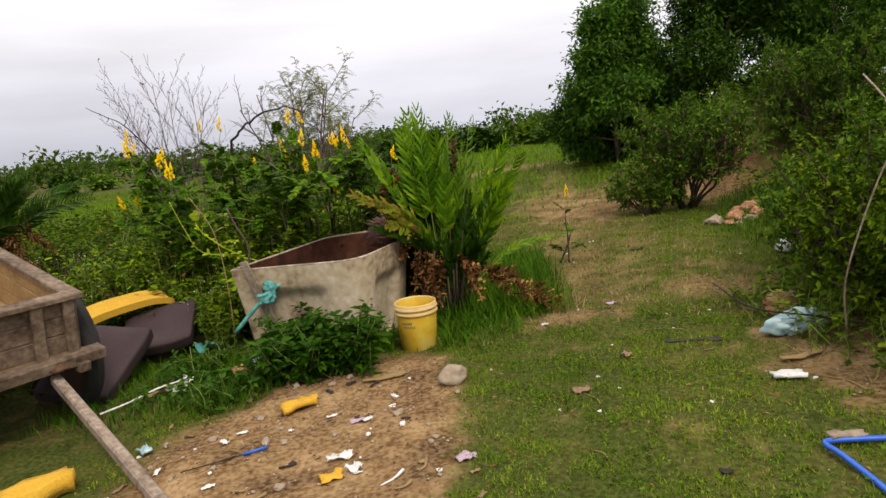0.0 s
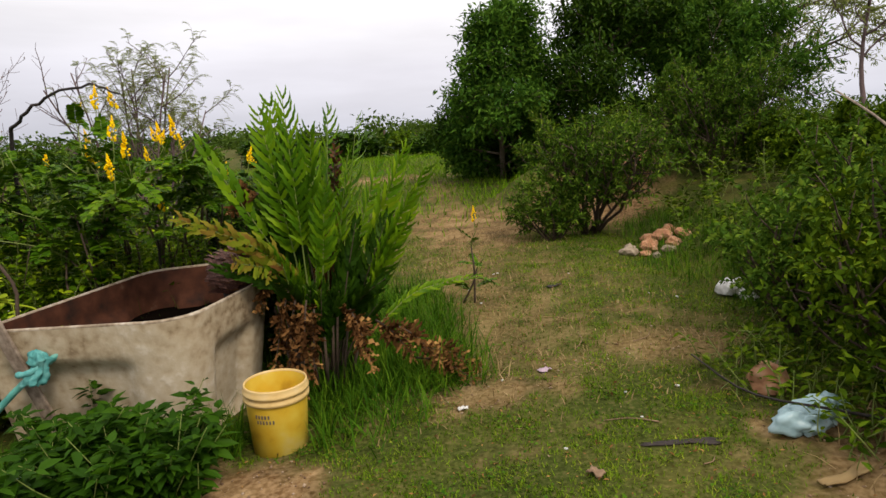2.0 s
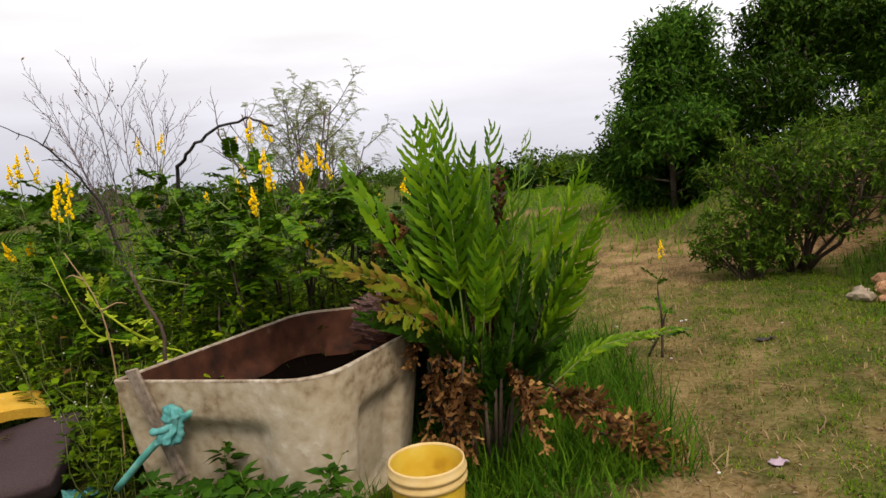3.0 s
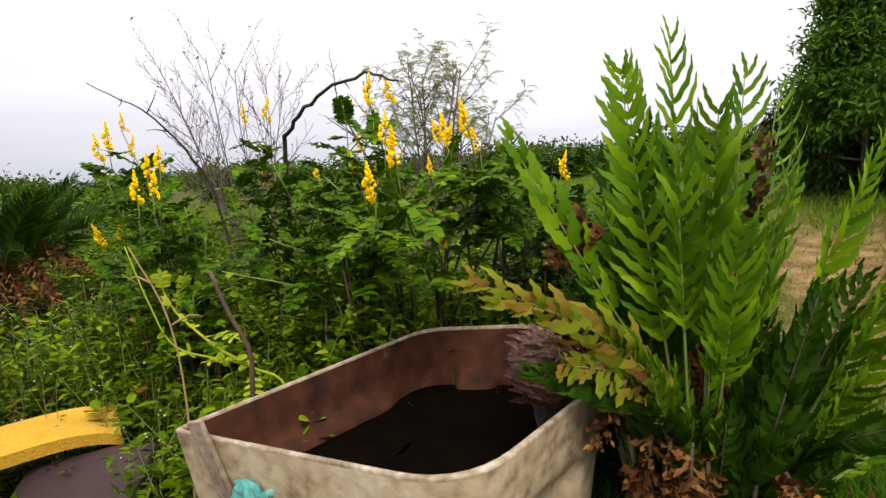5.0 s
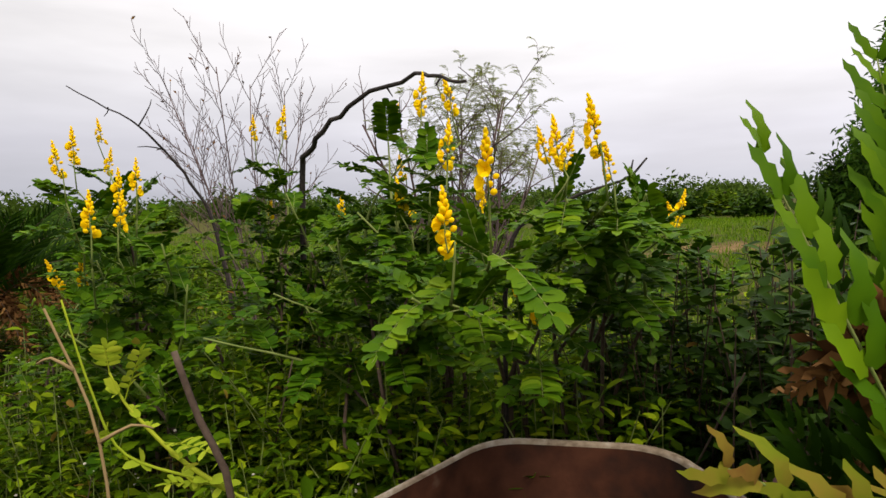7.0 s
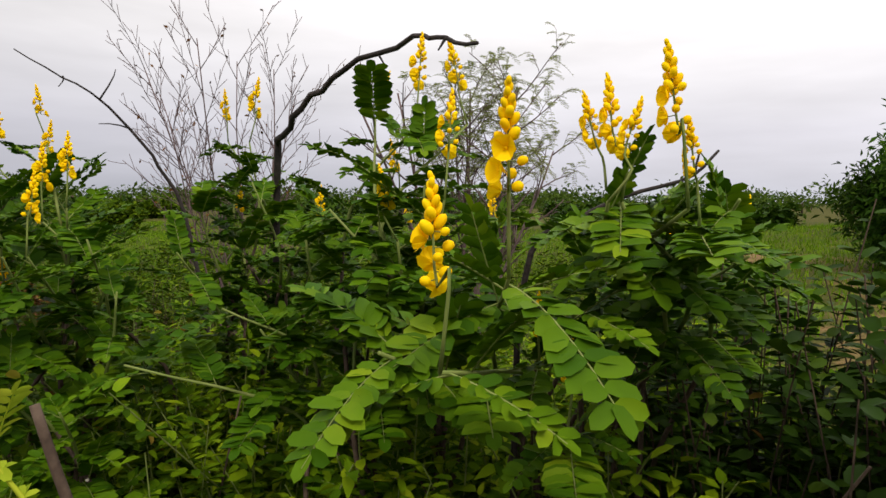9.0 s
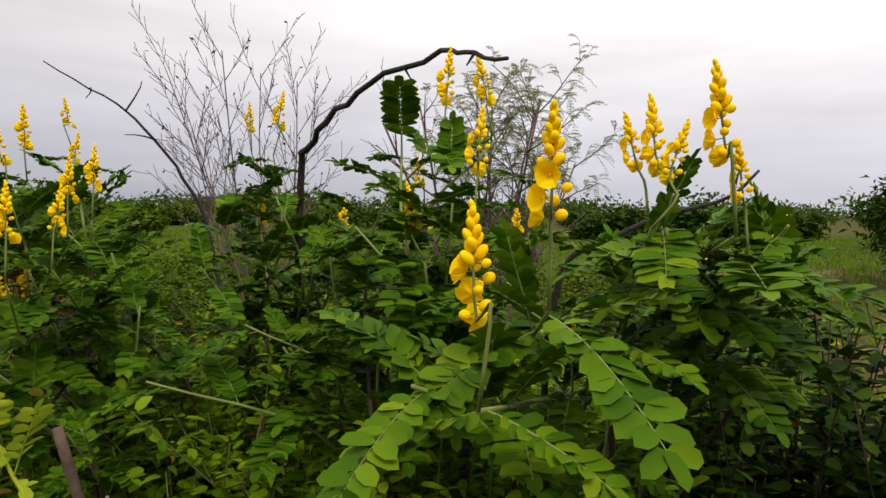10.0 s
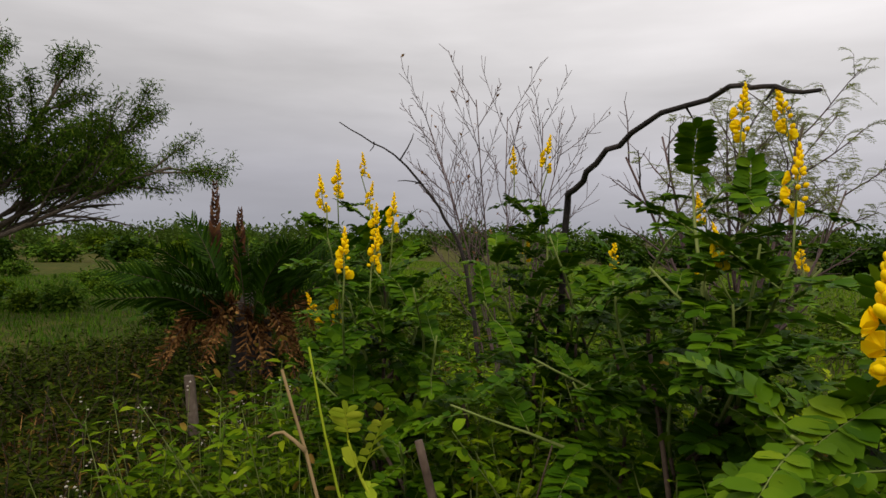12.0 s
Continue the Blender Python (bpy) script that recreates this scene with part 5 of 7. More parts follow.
tube(g, runner, np.linspace(0.0065, 0.003, 30), 5)
shoot = curve([(-1.72, 5.18, 0.56), (-1.84, 5.16, 0.64), (-1.96, 5.16, 0.74), (-2.02, 5.16, 0.80), (-2.05, 5.15, 0.88)], 12)
tube(g, shoot, np.linspace(0.0075, 0.003, 12), 5)
for q, d, ln in [(shoot[8], (0.35, 0, 0.9), 0.20), (shoot[4], (0.8, -0.2, 0.15), 0.20), (runner[13], (-0.5, -0.5, 0.3), 0.14), (runner[10], (0.3, -0.6, -0.5), 0.22), (shoot[11], (0.1, -0.2, 0.9), 0.10)]:
    pinnate(rng, q, np.array(d), ln, 6, 0.042, 0.42, fol, ribs, droop=0.15)
for q in (*runner[12:24:3], *shoot[1:11:2]):
    d_ = rng.normal(0, 1, (3, 3)) * (1, 1, 0.4) + np.array([0, -0.3, 0.2])
    k_ = rng.uniform(0.03, 0.06, 3)
    scatter(fol, OVAL_V, OVAL_F, np.repeat(q[None], 3, 0), bases(d_, rng.normal(0, 0.3, (3, 3)) + np.array([0, -0.4, 1.0])), np.stack([k_ * 0.6, k_, k_], -1))
part("stem", g, M_PALE, pale)
part("foliage", fol, M_PALE, pale)
part("leaf_ribbing", ribs, M_PALE, pale, kind="stuff")

# ---- shrubs on the bank beside the path ----
shrub("path_shrub", "open bushy shrub with narrow leaves and pale young tips", 71, (3.2, 8.2), 1.5, 1.5, M_SHRUB, (0.075, 0.022), 13, 22, (7, 5, 4), low=0.3, rise=0.08)
shrub("path_shrub", "low bushy shrub with narrow leaves beside the path", 73, (2.65, 7.95), 0.75, 0.8, M_SHRUB, (0.07, 0.02), 9, 22, (6, 5, 4), low=0.05, rise=0.06)
shrub("path_shrub", "open bushy shrub with narrow leaves and pale young tips", 72, (5.1, 8.6), 1.5, 1.5, M_SHRUB, (0.075, 0.022), 13, 32, (7, 5, 4), low=0.1, rise=0.10)
for k, (x, y, h, r) in enumerate([(2.5, 3.1, 0.8, 0.5), (2.45, 2.55, 0.9, 0.5), (2.75, 4.35, 0.95, 0.65), (2.55, 3.55, 1.05, 0.6), (3.1, 4.9, 0.75, 0.6), (3.2, 3.6, 1.2, 0.8), (2.75, 2.7, 1.0, 0.55), (3.6, 4.6, 1.15, 0.8), (3.5, 2.9, 1.2, 0.8)]):
    shrub("bank_shrub", "dense small-leaved green shrub at the edge of the grass", 80 + k, (x, y), h, r * 1.25, M_SHRUB if k % 3 else M_WEED, (0.05, 0.024), 12, 18, (6, 5, 4), group="bank shrubs", low=0.12)
for k, (x, y, h, r) in enumerate([(4.3, 5.6, 1.0, 0.8), (5.0, 6.8, 0.9, 0.9), (5.2, 5.0, 1.2, 0.9), (4.6, 3.8, 1.2, 0.9), (5.6, 8.2, 0.9, 0.9), (6.3, 6.4, 1.0, 1.0)]):
    shrub("bank_shrub", "leafy green shrub growing on the bank", 90 + k, (x, y), h * 0.8, r * 1.3, M_WEED, (0.075, 0.036), 11, 24, (6, 5, 4), group="bank shrubs", low=0.1)
rng = np.random.default_rng(7)
weed_bed(51, spots(150, 1.9, 2.7, 2.3, 4.3, 0.5, 1.1), 0.24, 0.05, 0.022, 18, M_WEED, "edge_weeds", "low weeds at the foot of the bank shrubs", lean=0.5)
weed_bed(45, spots(900, 2.6, 9.5, 2.2, 12.5, 0.6, 1.2, keep=lambda x, y: x > bank(y) + 0.3 and bare(x, y) < 0.5), 0.45, 0.075, 0.036, 26, M_WEED, "bank_weeds", "bright green weeds covering the bank", lean=0.3, tv=LEAF2_V, tf=LEAF2_F)

# ---- trees ----
tree("round_tree", "dense round-crowned dark green tree", 101, (4.0, 14.2), 3.5, 1.08, M_TREE, 0.07, 0.06, 20, 40, (0.14, 0.05), 3, (0, 6, 5, 4), clump=0.12)
tree("tall_tree", "tall dark evergreen tree with drooping narrow leaves", 102, (9.2, 16.4), 8.9, 1.8, M_TREE, 0.20, 0.10, 26, 42, (0.19, 0.055), 3, (0, 6, 5, 5), clump=0.18)
tree("pale_tree", "thin-leaved grey-green tree with bare lower twigs", 103, (10.6, 15.2), 4.0, 1.8, M_FEATHER, 0.12, 0.15, 16, 15, (0.12, 0.026), 3, (0, 6, 5, 4), clump=0.05)
tree("low_dark_tree", "low dark bushy tree under taller trees", 104, (6.4, 14.0), 2.6, 1.8, M_DARK, 0.09, 0.05, 14, 60, (0.14, 0.05), 3, (0, 5, 5, 4), clump=0.14)
tree("low_dark_tree", "low dark bushy tree under taller trees", 114, (3.9, 14.9), 1.3, 0.95, M_DARK, 0.06, 0.05, 12, 60, (0.13, 0.045), 3, (0, 5, 5, 4), clump=0.12)
tree("low_dark_tree", "low dark bushy tree under taller trees", 115, (8.6, 14.2), 2.3, 1.5, M_TREE, 0.09, 0.05, 14, 60, (0.15, 0.05), 3, (0, 5, 5, 4), clump=0.14)
tree("slender_tree", "slender sapling with a thin pale trunk", 105, (8.2, 9.3), 3.4, 0.9, M_FEATHER, 0.045, 0.45, 9, 9, (0.13, 0.03), 3, (0, 5, 4, 3), clump=0.03, bark=M_DEADTWIG)
tree("slender_tree", "slender sapling with a thin pale trunk", 106, (9.6, 9.8), 3.8, 0.9, M_FEATHER, 0.05, 0.4, 9, 7, (0.13, 0.03), 3, (0, 5, 4, 3), clump=0.03, bark=M_DEADTWIG)
rng = np.random.default_rng(107)
base_ = np.array([-13.4, 6.9, float(height(-13.4, 6.9)) - 0.05])
fork_ = base_ + np.array([0.2, 0.2, 0.95])
limbs = []
for tip_ in [(-10.7, 10.2, 2.5), (-10.9, 9.6, 3.3), (-11.2, 8.6, 4.0), (-11.5, 9.2, 2.9), (-12.2, 8.2, 4.3), (-12.0, 9.8, 2.3), (-11.6, 8.0, 3.4), (-13.5, 8.0, 4.3), (-14.5, 6.0, 4.0), (-12.4, 5.4, 3.6), (-15.0, 8.4, 3.2), (-11.4, 7.0, 3.6), (-12.6, 9.2, 3.4)]:
    tip_ = np.array(tip_)
    branch(rng, fork_ + rng.normal(0, 0.06, 3), tip_ - fork_, np.linalg.norm(tip_ - fork_) * 0.93, 0.05, 2, limbs, 0.07, 0.02, (11, 6), 0.5, 0.30, 0.35)
spreading = thing("spreading_tree", "spreading thin-leaved tree leaning over the meadow", "tree", base_)
g = Geo()
tube(g, curve([base_, (base_ + fork_) / 2 + np.array([0.05, 0, 0]), fork_], 6), np.linspace(0.15, 0.11, 6), 9)
part("trunk", g, M_BARK, spreading)
part("limbwork", limbs_mesh(limbs, (6, 4, 3)), M_BARK, spreading, kind="stuff")
leafed = [(p, r, d) for p, r, d in limbs if p[-1][2] > 2.15 and d > 0]
part("crown", leaves_on(rng, leafed, 1, 66, 0.105, 0.017, droop=0.7, clump=0.08), M_SHRUB, spreading, kind="stuff")


# ---- far scrub and tree line ----
def far_kind(seed, h, r, m, per, leaf):
    rng = np.random.default_rng(seed)
    limbs = []
    for i in range(9):
        az, tilt = i * 2.4, rng.uniform(0.1, 1.0) * math.atan2(r, h)
        branch(rng, (0, 0, -0.1), np.array([math.cos(az) * math.sin(tilt), math.sin(az) * math.sin(tilt), math.cos(tilt)]), h * 0.85 * rng.uniform(0.7, 1), 0.03 * h, 2, limbs, 0.18, 0.06, (6, 4), 0.8, 0.5, 0.15)
    ob = thing("far_bush", "green bush in the distant scrub", "bush", (0, -400, 0), "far scrub")
    w = limbs_mesh(limbs, (3, 3, 3), 0)
    f = leaves_on(rng, limbs, 2, per, leaf[0], leaf[1], clump=leaf[0] * 0.6)
    for geo in (w, f):
        for v in geo.v:
            v += np.array([0, -400.0, 0])
    part("branches", w, M_TWIG, ob)
    part("foliage", f, m, ob, kind="stuff")
    return ob


rng = np.random.default_rng(9)
kinds = [far_kind(201, 1.0, 0.9, M_WEED, 5, (0.19, 0.10)), far_kind(202, 1.0, 0.8, M_SHRUB, 5, (0.20, 0.10)), far_kind(203, 1.0, 0.7, M_DARK, 5, (0.21, 0.11))]
for n_, r0, r1, s0, s1, a0, a1 in [(60, 11, 28, 0.3, 0.7, 100, 174), (100, 28, 60, 0.7, 1.7, 75, 178)]:
    for _ in range(n_):
        a, d = radians(rng.uniform(a0, a1)), rng.uniform(r0, r1)
        x, y = d * math.cos(a), 4 + d * math.sin(a)
        if d < 30 and abs(x + 0.62 * y) < 3.5:
            continue
        s = rng.uniform(s0, s1)
        m_ = pose(x, y, float(height(x, y)) - 0.05 * s, 0, 0, rng.uniform(0, 360)) @ Matrix.Diagonal((s * rng.uniform(1, 1.6), s * rng.uniform(1, 1.6), s, 1))
        src_ = kinds[int(rng.integers(0, 3))]
        copy_thing(src_, m_)
for k in kinds:
    for o in (*k.children_recursive, k):
        bpy.data.objects.remove(o)

# the tree line on the horizon
rng = np.random.default_rng(10)
g = Geo()
P, D, W = [], [], []
for n_, r0, r1, s0, s1, a0, a1 in [(210, 65, 120, 1.6, 3.0, 18, 186), (170, 120, 190, 2.6, 4.6, 15, 188)]:
    for _ in range(n_):
        a, d, s = radians(rng.uniform(a0, a1)), rng.uniform(r0, r1), rng.uniform(s0, s1)
        x, y = d * math.cos(a), 4 + d * math.sin(a)
        z = float(height(x, y))
        k = 170
        lobe = rng.normal(0, 0.45, (5, 3)) * (1.2, 1.2, 0.35) + np.array([0, 0, 0.55])
        q = lobe[rng.integers(0, 5, k)] + rng.normal(0, 0.26, (k, 3)) * (1.2, 1.2, 0.8)
        q[:, 2] = np.abs(q[:, 2])
        P.append(np.array([x, y, z]) + q * s)
        D.append(rng.normal(0, 1, (k, 3)))
        W.append(np.full(k, 0.24 * s) * rng.uniform(0.6, 1.3, k))
        tube(g, [(x, y, z - 0.1), (x, y, z + 0.6 * s)], 0.05 * s, 4, 1)
P, D, W = np.concatenate(P), np.concatenate(D), np.concatenate(W)
scatter(g, LEAF2_V, LEAF2_F, P, bases(D, rng.normal(0, 0.4, D.shape) + np.array([0, 0, 1.0])), np.stack([W * 0.6, W, W], -1))
solo("distant_scrub", g, [M_FARLEAF, M_TWIG], "low hazy line of green trees along the horizon", "trees", kind="stuff")

# withered brown grass on the rough ground
rng = np.random.default_rng(12)
g = blades(17000, -8.5, -2.8, 4.5, 9.5, 0.12, 0.36, 0.011, lambda x, y: step(-0.1, 0.5, wob(x, y, 0.8, 3)), rng, lean=0.8)
solo("withered_grass", g, M_DEAD, "patches of withered brown grass at the field's edge", "grass", kind="stuff")


# ---- the old cement tank ----
TC = np.array([-0.98, 4.90])
AX, AY = unit(np.array([1.03, -0.38])), unit(np.array([0.38, 1.03]))
CORNERS = [((-1.62, 4.56), 0.03), ((-0.60, 4.21), 0.16), ((-0.25, 4.92), 0.14), ((-0.55, 5.55), 0.10), ((-1.06, 5.60), 0.10)]


def tank_loop(z, shrink, dent):
    """One level of the rounded outline; shrink: how far it is drawn in; dent: how deep the side panels are set in."""
    n, out = len(CORNERS), []
    pts = [np.array(c[0]) for c in CORNERS]
    pts = [p - unit(p - TC) * shrink for p in pts]
    for k in range(n):
        p, a, b, r = pts[k], unit(pts[k - 1] - pts[k]), unit(pts[(k + 1) % n] - pts[k]), CORNERS[k][1]
        ta, tb = p + a * r * 1.2, p + b * r * 1.2
        for t in np.linspace(0, 1, 8):
            out.append((1 - t) ** 2 * ta + 2 * t * (1 - t) * p + t * t * tb)
        q = pts[(k + 1) % n]
        e = q + unit(p - q) * CORNERS[(k + 1) % n][1] * 1.2
        inward = unit(TC - (tb + e) / 2)
        for t in np.linspace(0, 1, 16)[1:-1]:
            out.append(tb + (e - tb) * t + inward * dent * float(step(0.04, 0.2, t) * step(0.96, 0.8, t)))
    xy = np.array(out)
    tilt = 0.055 * (xy[:, 0] - TC[0]) - 0.01
    return np.concatenate([xy, (z + tilt * max(z, 0) / 0.6)[:, None]], 1)


def rings(geo, loops, slot=0, flip=False):
    n = len(loops[0])
    i, j = np.meshgrid(np.arange(len(loops) - 1), np.arange(n), indexing="ij")
    k = (j + 1) % n
    q = np.stack([i * n + j, i * n + k, (i + 1) * n + k, (i + 1) * n + j], -1).reshape(-1, 4)
    geo.add(np.concatenate(loops), q[:, ::-1] if flip else q, slot)


tank = thing("cement_tank", "old square fibre-cement tank with rounded corners, open and stained", "tank", (TC[0], TC[1], -0.05))


def panel(z):
    return 0.055 * float(step(0.44, 0.36, z) * step(-0.1, 0.02, z))


def drawn(z):
    return 0.11 * (0.60 - z) / 0.72


g = Geo()
rings(g, [tank_loop(z, drawn(z), panel(z)) for z in np.linspace(-0.12, 0.60, 25)])
part("shell", g, M_TANK, tank)
g = Geo()
rings(g, [tank_loop(z, k, 0) for z, k in ((0.600, -0.001), (0.606, -0.001), (0.610, 0.003), (0.611, 0.011), (0.610, 0.019), (0.604, 0.024), (0.570, 0.027))])
part("lip", g, M_TANKRIM, tank, "pale worn rim")
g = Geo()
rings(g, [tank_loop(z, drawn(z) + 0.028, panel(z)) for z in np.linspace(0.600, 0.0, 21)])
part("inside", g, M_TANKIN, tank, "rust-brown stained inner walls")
g = Geo()
fl = tank_loop(0.36, drawn(0.36) + 0.03, panel(0.36))
rad_ = [np.concatenate([TC + (fl[:, :2] - TC) * k, (fl[:, 2] + 0.004 * wob(fl[:, 0] * k, fl[:, 1] * k, 0.1))[:, None]], 1) for k in (0.998, 0.7, 0.4, 0.05)]
rings(g, rad_)
part("sludge", g, M_SLUDGE, tank, "black wet sludge")


def tank_front(u, z, off=0.0):
    """A point on the tank's side that faces the path: u from -1 to 1 along it."""
    a, b = np.array(CORNERS[0][0]), np.array(CORNERS[1][0])
    w = a + (b - a) * (u + 1) / 2 + AY * drawn(z) - AY * off
    return np.array([w[0], w[1], z])


# the board, the pipe and the rag on the tank
g = Geo()
b0, b1 = tank_front(-0.42, 0.10, 0.035), tank_front(-0.70, 0.63, 0.02)
side_ = unit(np.array([AX[0], AX[1], 0.25]))
slab(g, (b0 + b1) / 2, side_ * 0.034, (b1 - b0) / 2, np.cross(side_, unit(b1 - b0)) * 0.008)
solo("weathered_board", g, M_GREYWOOD, "short grey weathered board leaning on the tank", "board", tuple(b0), smooth=False)
g = Geo()
p0, p1 = tank_front(-0.20, 0.46, -0.01), tank_front(-0.95, 0.10, 0.14)
tube(g, curve([p0, (p0 + p1) / 2 + np.array([0.0, -0.01, 0.02]), p1], 10), 0.016, 10)
pipe = solo("teal_pipe", g, M_TEALPIPE, "short teal plastic pipe sticking out of the tank", "pipe", tuple(p1))
g = Geo()
rng = np.random.default_rng(31)
rc = tank_front(-0.36, 0.41, 0.05)
# a pleated sleeve of cloth, gathered at the knot and hanging open below it
ring, rows = 40, 30
cloth_v, cloth_f = [], []
for i in range(rows):
    f_ = i / (rows - 1)
    r_ = float(np.interp(f_, [0, 0.12, 0.3, 0.48, 0.7, 0.9, 1.0], [0.006, 0.034, 0.046, 0.030, 0.047, 0.050, 0.036]))
    for j in range(ring):
        th = 2 * math.pi * j / ring
        fold = 0.55 * abs(math.sin(2.5 * th + 3.0 * f_ + 0.8 * math.sin(5 * f_))) + 0.35 * noise.noise(Vector((2 * math.cos(th), 2 * math.sin(th), 7 * f_))) + 0.2 * noise.noise(Vector((5 * math.cos(th), 5 * math.sin(th), 15 * f_)))
        k_ = r_ * (0.65 + fold)
        cloth_v.append((k_ * math.cos(th) + 0.022 * math.sin(4 * f_) - 0.02 * f_, 0.6 * k_ * math.sin(th), 0.075 - 0.165 * f_ + 0.018 * noise.noise(Vector((3 * math.cos(th), 3 * math.sin(th), 4 * f_)))))
        if i + 1 < rows:
            q_ = (j + 1) % ring
            cloth_f.append((i * ring + j, (i + 1) * ring + j, (i + 1) * ring + q_, i * ring + q_))
g.add(np.array(cloth_v) + rc, np.array(cloth_f))
# its twisted tail wound round the pipe
e = rc + np.array([-0.085, -0.02, -0.03])
tube(g, curve([rc + np.array([0.01, 0, -0.01]), (rc + e) / 2 + np.array([0, -0.01, -0.012]), e], 8), np.array([0.020, 0.017, 0.014, 0.015, 0.013, 0.015, 0.018, 0.012]), 8)
solo("teal_rag", g, M_TEAL, "crumpled teal rag knotted round the pipe", "cloth", tuple(rc))

# a bundle of brown curled scales in the tank's corner
bc = np.array([-0.455, 4.77, 0.69])
rng = np.random.default_rng(32)
crown_ = thing("withered_fern_crown", "round reddish-brown scaly withered fern crown in the tank", "plant", tuple(bc - np.array([0, 0, 0.1])))
core_v, core_f = lump(3, (0.098, 0.098, 0.108), 0.06, 3)
part("core", Geo().add(core_v + bc, core_f), M_HUSK, crown_)
scale_mesh = Geo().add(*STRAP_A).mesh("scale", M_SCALE)
for i in range(190):
    zz = 1 - 1.75 * (i + 0.5) / 190
    rr = math.sqrt(1 - zz ** 2)
    dr = np.array([rr * math.cos(i * 2.39996), rr * math.sin(i * 2.39996), zz])
    way = np.cross(dr, np.array([0.25, 0.1, 1.0])) + dr * 0.02 + np.array([0, 0, 0.30]) + rng.normal(0, 0.15, 3)
    turn_ = bases(way[None], (dr + rng.normal(0, 0.12, 3))[None])[0]
    m_ = Matrix(turn_.tolist()).to_4x4() @ Matrix.Diagonal((rng.uniform(0.016, 0.023), rng.uniform(0.06, 0.09), 0.09, 1))
    m_.translation = Vector(dr * (0.096, 0.096, 0.106)) + Vector((0, 0, 0.1))
    sc_ = new("scale", scale_mesh)
    sc_.parent = crown_
    sc_.matrix_basis = m_
g = Geo()
tube(g, curve([bc + np.array([0.02, 0.03, -0.3]), bc + np.array([0.01, 0.02, -0.15]), bc], 5), np.array([0.05, 0.05, 0.06, 0.06, 0.05]), 8)
solo("fern_stump", g, M_BLACKWOOD, "dark fibrous stump standing in the tank", "stump", tuple(bc - np.array([0, 0, 0.28])))

# ---- the yellow bucket ----
BC = np.array([-0.235, 4.235])
bz = float(height(*BC)) - 0.01
bucket = thing("plastic_bucket", "faded yellow plastic bucket, empty and dusty, standing in grass", "bucket", (BC[0], BC[1], bz))


def lathe(geo, prof, c, n=40, slot=0):
    a = np.linspace(0, 2 * np.pi, n, endpoint=False)
    rings(geo, [np.stack([c[0] + r * np.cos(a), c[1] + r * np.sin(a), np.full(n, c[2] + z)], -1) for r, z in prof], slot)


g = Geo()
lathe(g, [(0.001, 0.0), (0.118, 0.0), (0.126, 0.008), (0.1425, 0.27), (0.1425, 0.285)], (BC[0], BC[1], bz))
lathe(g, [(0.139, 0.34), (0.134, 0.27), (0.118, 0.012), (0.001, 0.012)], (BC[0], BC[1], bz))
body = part("body", g, M_BUCKET, bucket)
g = Geo()
lathe(g, [(0.1425, 0.268), (0.152, 0.270), (0.153, 0.284), (0.1445, 0.290), (0.1445, 0.302), (0.152, 0.304), (0.153, 0.316), (0.1455, 0.322), (0.147, 0.338), (0.145, 0.345), (0.1395, 0.345), (0.1385, 0.335)], (BC[0], BC[1], bz))
part("rim", g, M_BUCKETRIM, bucket, "ribbed dusty rim")
for row, (w_, zc, n_) in enumerate([(0.010, 0.222, 5), (0.009, 0.196, 6)]):
    for k in range(n_):
        a = radians(-128 + k * 6.2 + row * 2)
        r = 0.1268 + 0.0158 * (zc - 0.008) / 0.262 + 0.0012
        c = np.array([BC[0] + r * math.cos(a), BC[1] + r * math.sin(a), bz + zc])
        g = Geo()
        slab(g, c, np.array([-math.sin(a), math.cos(a), 0]) * w_ * 0.42, np.array([0, 0, 0.0085]), np.array([math.cos(a), math.sin(a), 0]) * 0.001, bevel=0.0005)
        part("print_bar", g, M_INK, body, "faded dark lettering", smooth=False)

# ---- the horse cart ----


